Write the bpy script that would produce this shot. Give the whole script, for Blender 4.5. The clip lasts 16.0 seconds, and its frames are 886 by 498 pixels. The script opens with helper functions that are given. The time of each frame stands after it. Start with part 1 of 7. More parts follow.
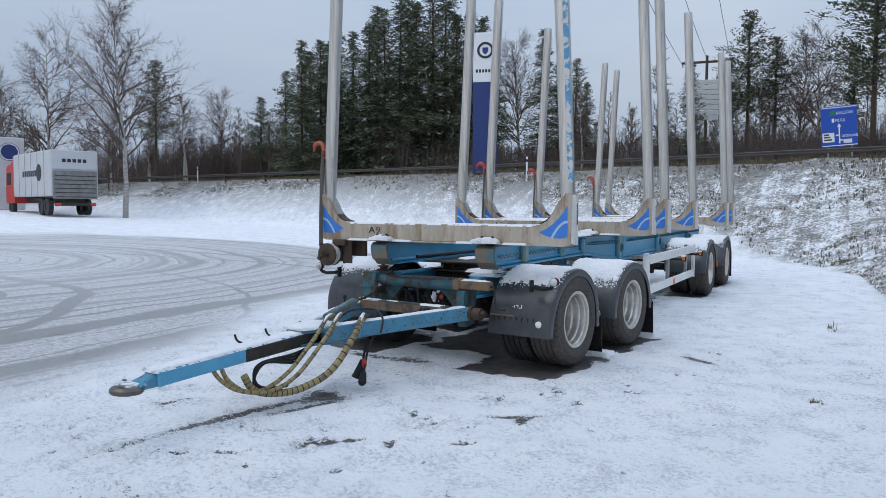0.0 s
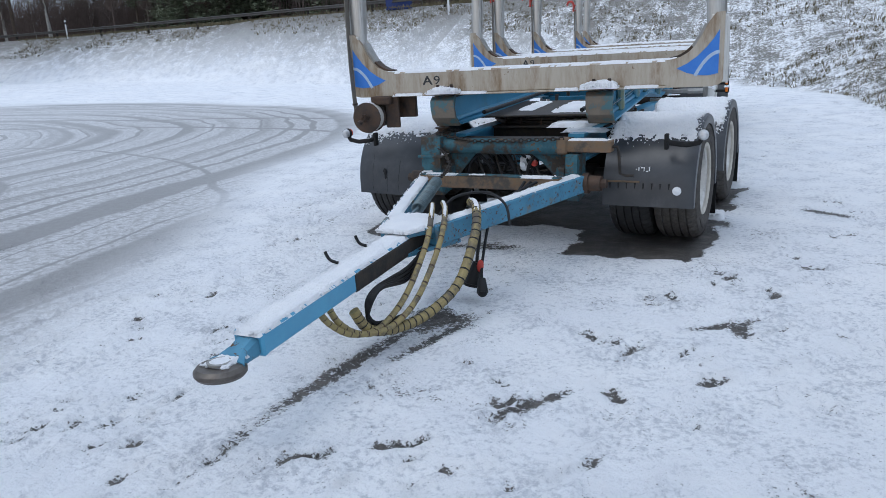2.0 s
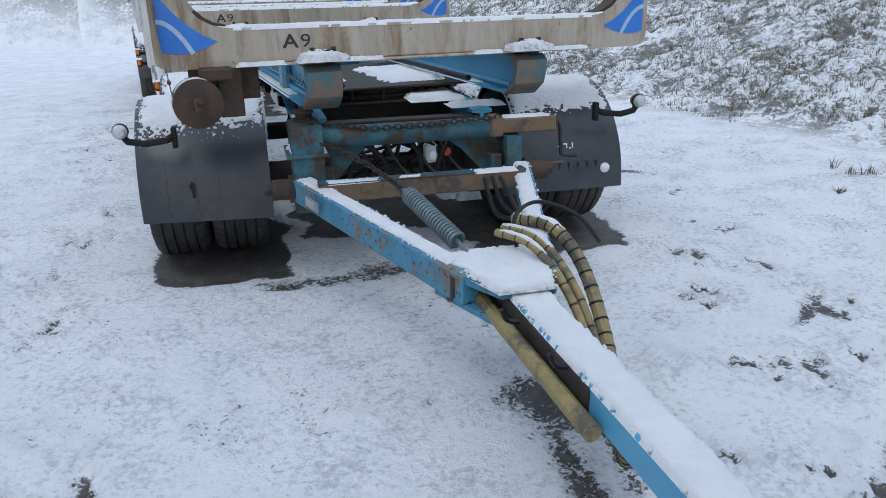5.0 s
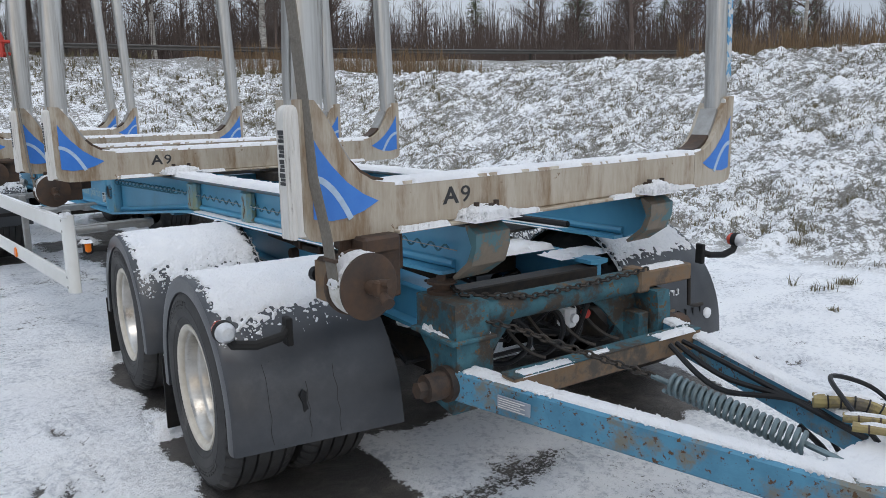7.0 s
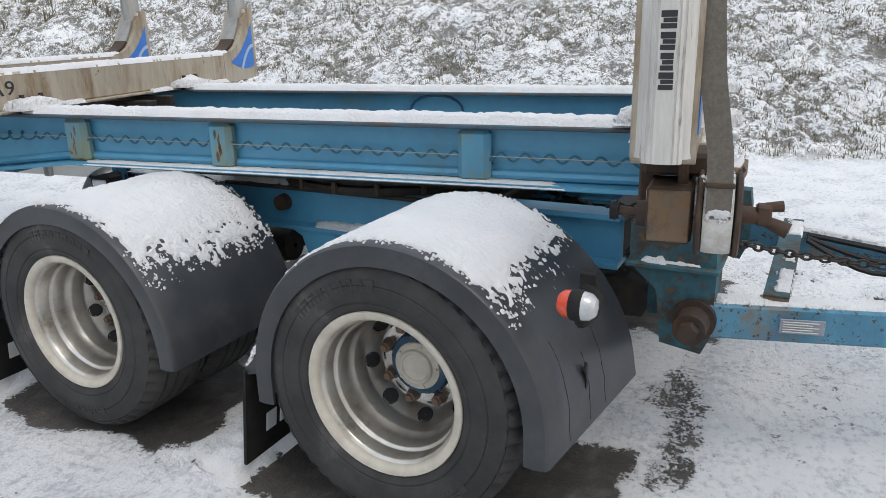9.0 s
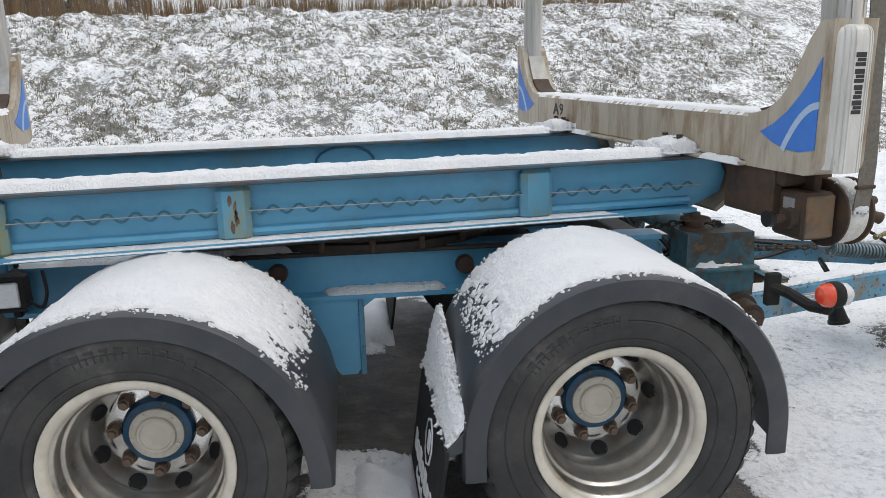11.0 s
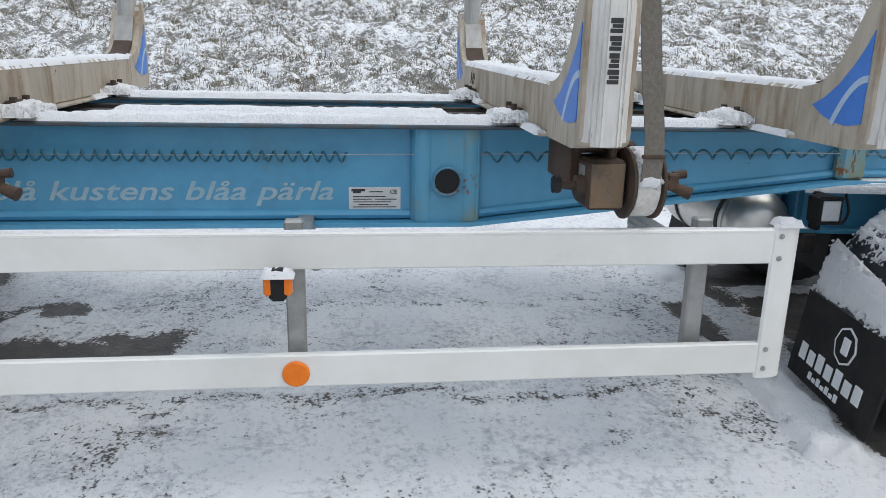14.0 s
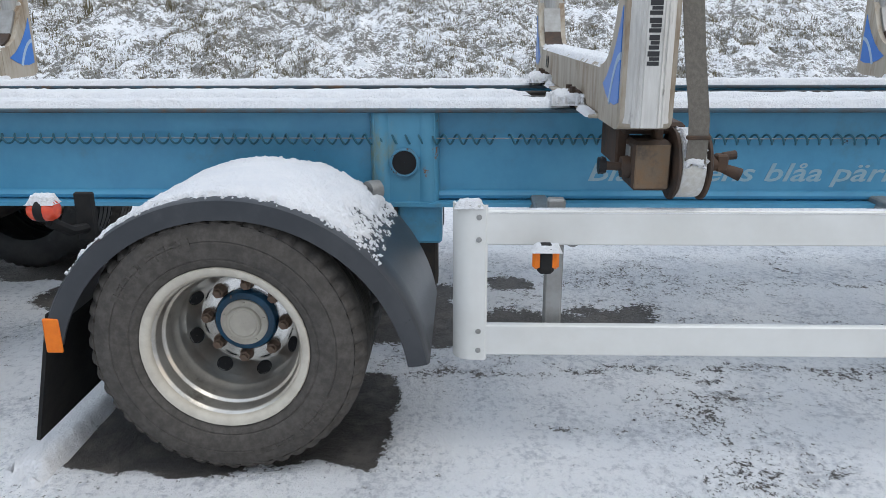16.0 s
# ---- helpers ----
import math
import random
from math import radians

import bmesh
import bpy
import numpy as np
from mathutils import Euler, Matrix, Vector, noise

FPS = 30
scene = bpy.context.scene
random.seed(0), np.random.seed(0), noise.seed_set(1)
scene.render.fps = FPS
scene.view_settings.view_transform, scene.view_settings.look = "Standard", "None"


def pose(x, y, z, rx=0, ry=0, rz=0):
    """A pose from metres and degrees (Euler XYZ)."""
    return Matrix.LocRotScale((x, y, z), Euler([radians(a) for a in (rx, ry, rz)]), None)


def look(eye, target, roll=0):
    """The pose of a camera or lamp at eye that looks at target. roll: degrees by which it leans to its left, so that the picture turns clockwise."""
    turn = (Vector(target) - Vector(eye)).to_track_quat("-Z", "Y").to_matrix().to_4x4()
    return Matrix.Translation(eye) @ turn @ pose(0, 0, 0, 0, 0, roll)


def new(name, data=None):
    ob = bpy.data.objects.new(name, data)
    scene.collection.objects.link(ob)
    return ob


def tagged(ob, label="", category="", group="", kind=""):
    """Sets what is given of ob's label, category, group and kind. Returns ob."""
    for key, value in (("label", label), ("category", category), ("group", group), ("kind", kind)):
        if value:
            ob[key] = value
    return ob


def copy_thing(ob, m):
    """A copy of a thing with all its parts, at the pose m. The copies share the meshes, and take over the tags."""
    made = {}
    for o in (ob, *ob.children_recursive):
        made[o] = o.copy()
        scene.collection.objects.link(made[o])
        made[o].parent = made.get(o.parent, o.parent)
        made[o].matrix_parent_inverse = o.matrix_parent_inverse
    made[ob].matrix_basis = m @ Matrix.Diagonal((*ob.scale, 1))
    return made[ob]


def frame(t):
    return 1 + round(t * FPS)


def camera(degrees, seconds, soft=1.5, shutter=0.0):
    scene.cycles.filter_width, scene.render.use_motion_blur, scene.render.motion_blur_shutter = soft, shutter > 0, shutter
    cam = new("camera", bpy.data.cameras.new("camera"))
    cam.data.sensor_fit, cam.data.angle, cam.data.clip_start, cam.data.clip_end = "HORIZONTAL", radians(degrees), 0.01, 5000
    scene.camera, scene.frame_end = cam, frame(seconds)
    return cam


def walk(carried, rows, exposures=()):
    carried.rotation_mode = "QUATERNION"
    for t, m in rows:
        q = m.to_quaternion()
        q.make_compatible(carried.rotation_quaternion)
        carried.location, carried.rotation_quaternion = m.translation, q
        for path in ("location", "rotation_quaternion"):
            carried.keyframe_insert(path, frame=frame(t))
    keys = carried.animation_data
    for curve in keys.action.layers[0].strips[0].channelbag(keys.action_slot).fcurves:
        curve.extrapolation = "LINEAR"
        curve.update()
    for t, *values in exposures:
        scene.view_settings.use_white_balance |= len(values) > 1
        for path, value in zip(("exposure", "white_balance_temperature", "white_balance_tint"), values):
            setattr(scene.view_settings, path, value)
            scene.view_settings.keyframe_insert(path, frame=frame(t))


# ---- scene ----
cam = camera(61.4, 16.0, 0.85)
PATH = [
    (0, (3.282, -5.875, 1.403), (2.328, -4.121, 1.292), 0.3),
    (0.5, (2.873, -5.709, 1.484), (1.955, -3.944, 1.281), 0.0),
    (1, (2.418, -5.478, 1.485), (1.547, -3.699, 1.208), -0.6),
    (1.5, (1.86, -5.28, 1.47), (1.06, -3.486, 1.094), -1.9),
    (2, (1.301, -5.03, 1.427), (0.609, -3.229, 0.899), -3.3),
    (2.5, (0.734, -4.822, 1.389), (0.207, -3.016, 0.71), -3.8),
    (3, (0.234, -4.58, 1.364), (-0.072, -2.766, 0.58), -3.6),
    (3.2, (0.043, -4.497, 1.367), (-0.165, -2.683, 0.552), -3.3),
    (5.3, (-1.513, -3.385, 1.472), (-0.707, -1.655, 0.874), -0.9),
    (5.5, (-1.629, -3.258, 1.5), (-0.756, -1.541, 0.962), -0.9),
    (6, (-1.936, -2.879, 1.524), (-0.918, -1.214, 1.088), -0.9),
    (6.5, (-2.164, -2.445, 1.528), (-1.015, -0.854, 1.143), -0.7),
    (7, (-2.422, -2.004, 1.505), (-1.141, -0.516, 1.126), -0.9),
    (7.5, (-2.603, -1.539, 1.498), (-1.188, -0.186, 1.089), -1.2),
    (8, (-2.775, -1.032, 1.446), (-1.23, 0.147, 0.976), -1.5),
    (8.2, (-2.851, -0.834, 1.447), (-1.255, 0.263, 0.947), -1.6),
    (10.3, (-3.136, 1.097, 1.409), (-1.225, 0.902, 0.852), -1.0),
    (10.5, (-3.143, 1.259, 1.434), (-1.239, 0.948, 0.909), -1.2),
    (11, (-3.069, 1.7, 1.428), (-1.185, 1.231, 0.949), -1.3),
    (11.5, (-3.086, 2.151, 1.408), (-1.209, 1.655, 0.929), -0.7),
    (12, (-3.085, 2.615, 1.381), (-1.206, 2.143, 0.885), -0.1),
    (12.5, (-3.063, 3.048, 1.392), (-1.177, 2.614, 0.885), 0.5),
    (13, (-3.125, 3.5, 1.385), (-1.232, 3.116, 0.866), 0.9),
    (13.5, (-3.155, 3.958, 1.374), (-1.251, 3.646, 0.846), 1.1),
    (14, (-3.256, 4.421, 1.368), (-1.343, 4.189, 0.832), 1.3),
    (14.5, (-3.311, 4.858, 1.373), (-1.39, 4.722, 0.835), 0.8),
    (15, (-3.32, 5.302, 1.402), (-1.397, 5.251, 0.857), 0.5),
    (15.5, (-3.377, 5.734, 1.395), (-1.457, 5.749, 0.836), 0.2),
    (16, (-3.376, 6.168, 1.376), (-1.461, 6.222, 0.8), -0.2),
]
walk(cam, [(t, look(eye, target, roll)) for t, eye, target, roll in PATH], [(0.0, -0.17, 6250, 10), (5.5, -0.17, 6200, 10), (6.5, -0.08, 6600, 10), (7.5, 0.05, 7050, 11), (8.0, 0.1, 7150, 11), (10.5, 0.25, 7500, 11), (13.0, 0.25, 7450, 11), (14.5, 0.18, 6950, 10), (16.0, 0.17, 6900, 10)])

# ---- world and light: flat overcast winter daylight ----
world = bpy.data.worlds.new("overcast")
scene.world = world
world.use_nodes = True
wt = world.node_tree
wt.nodes.clear()
w_out = wt.nodes.new("ShaderNodeOutputWorld")
w_bg = wt.nodes.new("ShaderNodeBackground")
w_sky = wt.nodes.new("ShaderNodeTexSky")
w_sky.sky_type = "NISHITA"
w_sky.sun_disc = False
w_sky.sun_elevation = radians(14)
w_sky.sun_rotation = radians(200)
w_sky.dust_density = 3.0
w_scale = wt.nodes.new("ShaderNodeVectorMath")
w_scale.operation = "SCALE"
w_scale.inputs["Scale"].default_value = 0.08
w_coord = wt.nodes.new("ShaderNodeTexCoord")
w_map = wt.nodes.new("ShaderNodeMapping")
w_map.inputs["Scale"].default_value = (1.0, 1.0, 3.5)
w_noise = wt.nodes.new("ShaderNodeTexNoise")
w_noise.inputs["Scale"].default_value = 1.6
w_noise.inputs["Detail"].default_value = 5.0
w_ramp = wt.nodes.new("ShaderNodeValToRGB")
w_ramp.color_ramp.elements[0].position = 0.3
w_ramp.color_ramp.elements[0].color = (0.47, 0.575, 0.75, 1)
w_ramp.color_ramp.elements[1].position = 0.72
w_ramp.color_ramp.elements[1].color = (0.68, 0.76, 0.88, 1)
w_mix = wt.nodes.new("ShaderNodeMix")
w_mix.data_type = "RGBA"
w_mix.inputs["Factor"].default_value = 0.85
wt.links.new(w_coord.outputs["Generated"], w_map.inputs["Vector"])
wt.links.new(w_map.outputs["Vector"], w_noise.inputs["Vector"])
wt.links.new(w_noise.outputs["Fac"], w_ramp.inputs["Fac"])
wt.links.new(w_sky.outputs["Color"], w_scale.inputs[0])
wt.links.new(w_scale.outputs["Vector"], w_mix.inputs["A"])
wt.links.new(w_ramp.outputs["Color"], w_mix.inputs["B"])
# an overcast sky is dim at the horizon and about three times as bright overhead
w_sep = wt.nodes.new("ShaderNodeSeparateXYZ")
w_lift = wt.nodes.new("ShaderNodeMapRange")
w_lift.interpolation_type = "SMOOTHSTEP"
w_lift.inputs["From Min"].default_value = 0.0
w_lift.inputs["From Max"].default_value = 1.0
w_lift.inputs["To Min"].default_value = 0.88
w_lift.inputs["To Max"].default_value = 1.95
wt.links.new(w_coord.outputs["Generated"], w_sep.inputs["Vector"])
wt.links.new(w_sep.outputs["Z"], w_lift.inputs["Value"])
wt.links.new(w_mix.outputs["Result"], w_bg.inputs["Color"])
wt.links.new(w_lift.outputs["Result"], w_bg.inputs["Strength"])
wt.links.new(w_bg.outputs["Background"], w_out.inputs["Surface"])

sun_data = bpy.data.lights.new("sun", "SUN")
sun_data.energy = 0.6
sun_data.angle = radians(25)
sun_data.color = (1.0, 0.97, 0.93)
sun = new("sun", sun_data)
sun.matrix_world = look((0, 0, 20), (6, 9, 0))

# ---- materials ----


def nodes_of(name):
    m = bpy.data.materials.new(name)
    m.use_nodes = True
    nt = m.node_tree
    nt.nodes.clear()
    out = nt.nodes.new("ShaderNodeOutputMaterial")
    bsdf = nt.nodes.new("ShaderNodeBsdfPrincipled")
    nt.links.new(bsdf.outputs["BSDF"], out.inputs["Surface"])
    return m, nt, bsdf


def noise_node(nt, scale, detail=4.0, rough=0.6, stretch=None):
    c = nt.nodes.new("ShaderNodeTexCoord")
    n = nt.nodes.new("ShaderNodeTexNoise")
    n.inputs["Scale"].default_value = scale
    n.inputs["Detail"].default_value = detail
    n.inputs["Roughness"].default_value = rough
    if stretch:
        mp = nt.nodes.new("ShaderNodeMapping")
        mp.inputs["Scale"].default_value = stretch
        nt.links.new(c.outputs["Object"], mp.inputs["Vector"])
        nt.links.new(mp.outputs["Vector"], n.inputs["Vector"])
    else:
        nt.links.new(c.outputs["Object"], n.inputs["Vector"])
    return n.outputs["Fac"]


def ramp_node(nt, fac, lo, hi):
    r = nt.nodes.new("ShaderNodeMapRange")
    r.interpolation_type = "SMOOTHSTEP"
    r.inputs["From Min"].default_value = lo
    r.inputs["From Max"].default_value = hi
    nt.links.new(fac, r.inputs["Value"])
    return r.outputs["Result"]


def mix_node(nt, fac, a, b):
    """Mixes two colours, given as tuples or sockets, by a factor."""
    m = nt.nodes.new("ShaderNodeMix")
    m.data_type = "RGBA"
    for key, value in (("Factor", fac), ("A", a), ("B", b)):
        if isinstance(value, (tuple, list)):
            m.inputs[key].default_value = (*value, 1) if len(value) == 3 else value
        elif isinstance(value, (int, float)):
            m.inputs[key].default_value = value
        else:
            nt.links.new(value, m.inputs[key])
    return m.outputs["Result"]


def math_node(nt, op, a, b):
    m = nt.nodes.new("ShaderNodeMath")
    m.operation = op
    m.use_clamp = False
    for n, value in enumerate((a, b)):
        if isinstance(value, (int, float)):
            m.inputs[n].default_value = value
        else:
            nt.links.new(value, m.inputs[n])
    return m.outputs["Value"]


def bump_node(nt, bsdf, height, strength=0.3, distance=0.01):
    b = nt.nodes.new("ShaderNodeBump")
    b.inputs["Strength"].default_value = strength
    b.inputs["Distance"].default_value = distance
    nt.links.new(height, b.inputs["Height"])
    nt.links.new(b.outputs["Normal"], bsdf.inputs["Normal"])


def surface(name, base, rough=0.6, metal=0.0, second=None, grain=25.0, amount=0.6, stain=None, stain_scale=4.0, stain_at=(0.58, 0.7),
            chips=None, chip_scale=16.0, chip_at=(0.66, 0.69), bump=0.25, bump_scale=60.0, stretch=None, coat=0.0, spec=0.5):
    """A worn surface: base colour with grain, broad stains and chips with a shape of their own."""
    m, nt, bsdf = nodes_of(name)
    second = second or tuple(c * 0.7 for c in base)
    col = mix_node(nt, math_node(nt, "MULTIPLY", ramp_node(nt, noise_node(nt, grain, 5, 0.65, stretch), 0.3, 0.75), amount), base, second)
    if stain:
        col = mix_node(nt, ramp_node(nt, noise_node(nt, stain_scale, 6, 0.7, stretch), *stain_at), col, stain)
    bsdf.inputs["Roughness"].default_value = rough
    bsdf.inputs["Metallic"].default_value = metal
    bsdf.inputs["Coat Weight"].default_value = coat
    bsdf.inputs["Specular IOR Level"].default_value = spec
    if chips:
        f = ramp_node(nt, noise_node(nt, chip_scale, 8, 0.7), *chip_at)
        col = mix_node(nt, f, col, chips)
        nt.links.new(ramp_node(nt, math_node(nt, "ADD", math_node(nt, "MULTIPLY", f, 0.4), rough), 0.0, 1.0), bsdf.inputs["Roughness"])
    nt.links.new(col, bsdf.inputs["Base Color"])
    if bump:
        bump_node(nt, bsdf, noise_node(nt, bump_scale, 5, 0.6), bump, 0.004)
    return m


blue_paint = surface("blue_paint", (0.085, 0.33, 0.50), 0.4, second=(0.06, 0.26, 0.43), grain=5, amount=0.8, stain=(0.10, 0.25, 0.30),
                     stain_scale=2.5, stain_at=(0.55, 0.75), chips=(0.07, 0.05, 0.04), chip_scale=9, chip_at=(0.69, 0.71), bump=0.1)
blue_worn = surface("worn_blue_paint", (0.075, 0.25, 0.37), 0.6, second=(0.045, 0.16, 0.25), grain=8, amount=0.8, stain=(0.16, 0.15, 0.12),
                    stain_scale=5, stain_at=(0.52, 0.66), chips=(0.10, 0.055, 0.03), chip_scale=42, chip_at=(0.575, 0.61), bump=0.3)
stiff_blue = surface("stained_blue_paint", (0.085, 0.31, 0.46), 0.45, second=(0.07, 0.25, 0.36), grain=5, amount=0.8, stain=(0.20, 0.23, 0.13), stain_scale=3.2, stain_at=(0.44, 0.62),
                     chips=(0.22, 0.10, 0.035), chip_scale=9, chip_at=(0.61, 0.66), bump=0.1, stretch=(1, 1, 0.5))
# worn, dirty blue, darkened further to paint in the shade under the dolly
blue_grimy_shaded = surface("grimy_shaded_blue_paint", (0.045, 0.135, 0.165), 0.6, spec=0.3, second=(0.022, 0.066, 0.088), grain=11, amount=0.9, stain=(0.055, 0.045, 0.036), stain_scale=7, stain_at=(0.46, 0.60),
                     chips=(0.13, 0.085, 0.05), chip_scale=30, chip_at=(0.57, 0.61), bump=0.35)
flange_worn = surface("worn_flange_edge", (0.075, 0.075, 0.075), 0.6, 0.2, second=(0.05, 0.13, 0.18), grain=9, amount=0.9, stain=(0.13, 0.075, 0.04), stain_scale=6, stain_at=(0.55, 0.7), bump=0.3)
dark_blue = surface("dark_blue_paint", (0.022, 0.13, 0.22), 0.4, spec=0.3, stain=(0.05, 0.05, 0.05), chips=(0.12, 0.06, 0.03), chip_at=(0.6, 0.64))
hub_blue = surface("deep_blue_hub_paint", (0.012, 0.075, 0.150), 0.3, spec=0.4, second=(0.008, 0.035, 0.06), grain=16, amount=0.9, chips=(0.10, 0.06, 0.035), chip_at=(0.64, 0.68))
bunk_paint = surface("bunk_paint", (0.46, 0.41, 0.335), 0.5, second=(0.34, 0.28, 0.205), grain=6, amount=0.9, stain=(0.22, 0.145, 0.08),
                     stain_scale=3.2, stain_at=(0.47, 0.70), chips=(0.17, 0.10, 0.055), chip_at=(0.655, 0.69), bump=0.12, stretch=(3, 3, 0.6))
sleeve_metal = surface("sleeve_aluminium", (0.66, 0.645, 0.61), 0.5, 0.1, second=(0.46, 0.44, 0.41), grain=10, amount=0.8, stain=(0.20, 0.18, 0.16),
                       stain_scale=7, stain_at=(0.62, 0.72), bump=0.15, stretch=(4, 4, 0.5))
stake_metal = surface("stake_aluminium", (0.58, 0.58, 0.56), 0.36, 0.75, second=(0.36, 0.345, 0.32), grain=7, amount=0.9, stain=(0.28, 0.26, 0.23),
                      stain_scale=6, stain_at=(0.58, 0.7), bump=0.15, stretch=(5, 5, 0.25))
decal_blue = surface("blue_decal", (0.03, 0.17, 0.56), 0.4, second=(0.05, 0.22, 0.62), grain=12, chips=(0.45, 0.44, 0.42), chip_scale=22,
                     chip_at=(0.70, 0.72), bump=0.05)
pale_decal = surface("pale_decal_line", (0.42, 0.55, 0.70), 0.5)
ink = surface("black_ink", (0.03, 0.03, 0.032), 0.6, bump=0.05)
faded_ink = surface("faded_ink", (0.34, 0.46, 0.50), 0.6, second=(0.22, 0.40, 0.48), grain=30, amount=0.8, bump=0.05)
black_plastic = surface("black_plastic", (0.028, 0.032, 0.038), 0.40, spec=0.5, second=(0.050, 0.053, 0.058), grain=4, amount=0.9, stain=(0.086, 0.088, 0.092),
                        stain_scale=2.5, stain_at=(0.5, 0.8), chips=(0.015, 0.016, 0.018), chip_scale=13, chip_at=(0.68, 0.71), bump=0.12, bump_scale=150)
black_rubber = surface("black_rubber", (0.014, 0.014, 0.015), 0.8, spec=0.2, second=(0.03, 0.029, 0.027), grain=9, amount=0.8, bump=0.3)
tyre_rubber = surface("tyre_rubber", (0.025, 0.025, 0.026), 0.65, spec=0.34, second=(0.060, 0.058, 0.055), grain=6, amount=0.8, stain=(0.13, 0.125, 0.12),
                      stain_scale=5, stain_at=(0.55, 0.8), bump=0.35, bump_scale=45)
tyre_dusty = surface("dusty_tyre_rubber", (0.066, 0.060, 0.054), 0.85, spec=0.2, second=(0.112, 0.102, 0.092), grain=38, amount=0.9, stain=(0.06, 0.056, 0.053),
                     stain_scale=16, stain_at=(0.5, 0.75), bump=0.5, bump_scale=45)
# the dark blotches imitate dark reflections in the shiny dish
rim_metal = surface("rim_metal", (0.60, 0.58, 0.54), 0.29, 0.88, second=(0.36, 0.34, 0.31), grain=7, amount=0.9, stain=(0.20, 0.185, 0.165),
                    stain_scale=6, stain_at=(0.56, 0.75), bump=0.12)
rim_edge = surface("rim_flange_paint", (0.58, 0.54, 0.46), 0.5, second=(0.42, 0.38, 0.32), grain=14, amount=0.8, bump=0.15)
# the darker second tone paints in what the disc reflects
chrome = surface("polished_wheel_disc", (0.82, 0.81, 0.78), 0.20, 0.95, second=(0.46, 0.45, 0.43), grain=10, amount=0.8, bump=0.06)
nut_rust = surface("rusty_nut", (0.13, 0.09, 0.068), 0.7, second=(0.19, 0.125, 0.085), grain=60, amount=0.9)
grimy_plate = surface("grimy_plate", (0.20, 0.165, 0.125), 0.7, second=(0.11, 0.09, 0.07), grain=9, amount=0.9, stain=(0.07, 0.16, 0.18), stain_scale=9, stain_at=(0.50, 0.60), bump=0.35)
rust = surface("rusty_steel", (0.050, 0.037, 0.030), 0.68, 0.1, spec=0.35, second=(0.098, 0.056, 0.034), grain=13, amount=0.9, stain=(0.028, 0.025, 0.024),
               stain_scale=6, stain_at=(0.5, 0.72), bump=0.4)
rust_bright = surface("flaking_rust", (0.17, 0.125, 0.085), 0.85, 0.1, second=(0.21, 0.12, 0.06), grain=22, amount=0.9, stain=(0.075, 0.065, 0.055),
                      stain_scale=7, stain_at=(0.48, 0.66), bump=0.5)
steel_dark = surface("dark_steel", (0.03, 0.029, 0.028), 0.6, 0.3, spec=0.3, second=(0.065, 0.05, 0.038), grain=20, amount=0.8, bump=0.25)
galvanised = surface("galvanised_steel", (0.36, 0.36, 0.35), 0.5, 0.5, second=(0.24, 0.23, 0.21), grain=14, amount=0.8, bump=0.2)
stainless = surface("brushed_tank_steel", (0.66, 0.64, 0.60), 0.33, 0.9, second=(0.48, 0.46, 0.43), grain=8, amount=0.7, bump=0.05)
wire_blue = surface("blue_coil_cable", (0.03, 0.14, 0.19), 0.5, bump=0)
cable_black = surface("black_cable", (0.012, 0.012, 0.013), 0.5, spec=0.3, bump=0)
hose_yellow = surface("yellow_hose_wrap", (0.31, 0.245, 0.095), 0.6, second=(0.19, 0.145, 0.075), grain=25, amount=0.8, stain=(0.095, 0.08, 0.06),
                      stain_scale=6, stain_at=(0.48, 0.62))
white_paint = surface("white_panel_paint", (0.74, 0.74, 0.71), 0.4, second=(0.62, 0.61, 0.57), grain=3, amount=0.7, stain=(0.52, 0.48, 0.38),
                      stain_scale=2.5, stain_at=(0.62, 0.8), bump=0.04)
strap_web = surface("strap_webbing", (0.14, 0.125, 0.105), 0.9, second=(0.20, 0.18, 0.15), grain=90, amount=0.9, bump=0.5, bump_scale=160)
strap_light = surface("frosted_strap_webbing", (0.52, 0.49, 0.43), 0.9, second=(0.72, 0.72, 0.70), grain=35, amount=0.9, bump=0.6, bump_scale=130)
orange_lens = surface("orange_lens", (0.84, 0.20, 0.012), 0.35, spec=0.3, second=(0.7, 0.14, 0.01), grain=40, bump=0.05, coat=0.1)
red_lens = surface("red_lens", (0.62, 0.05, 0.02), 0.25, second=(0.75, 0.10, 0.03), grain=40, bump=0.05, coat=0.4)
clear_lens = surface("clear_lens", (0.55, 0.56, 0.57), 0.15, 0.2, second=(0.4, 0.41, 0.42), grain=60, bump=0.3, coat=0.6)
red_paint = surface("red_paint", (0.50, 0.045, 0.03), 0.5, second=(0.38, 0.04, 0.03), chips=(0.12, 0.06, 0.04), chip_at=(0.66, 0.7))
orange_paint = surface("faded_red_paint", (0.44, 0.10, 0.05), 0.6, second=(0.30, 0.07, 0.04), chips=(0.12, 0.06, 0.04), chip_at=(0.62, 0.68))
plate_white = surface("data_plate", (0.62, 0.62, 0.60), 0.4, bump=0.05)
sign_blue = surface("sign_blue", (0.012, 0.075, 0.42), 0.45, second=(0.012, 0.065, 0.36), grain=2, bump=0)
sign_navy = surface("sign_navy", (0.014, 0.035, 0.16), 0.4, second=(0.012, 0.03, 0.13), grain=2, bump=0)
sign_white = surface("sign_white", (0.74, 0.75, 0.76), 0.45, second=(0.68, 0.69, 0.7), grain=2, bump=0)
sign_green = surface("sign_green", (0.02, 0.20, 0.09), 0.5, bump=0)
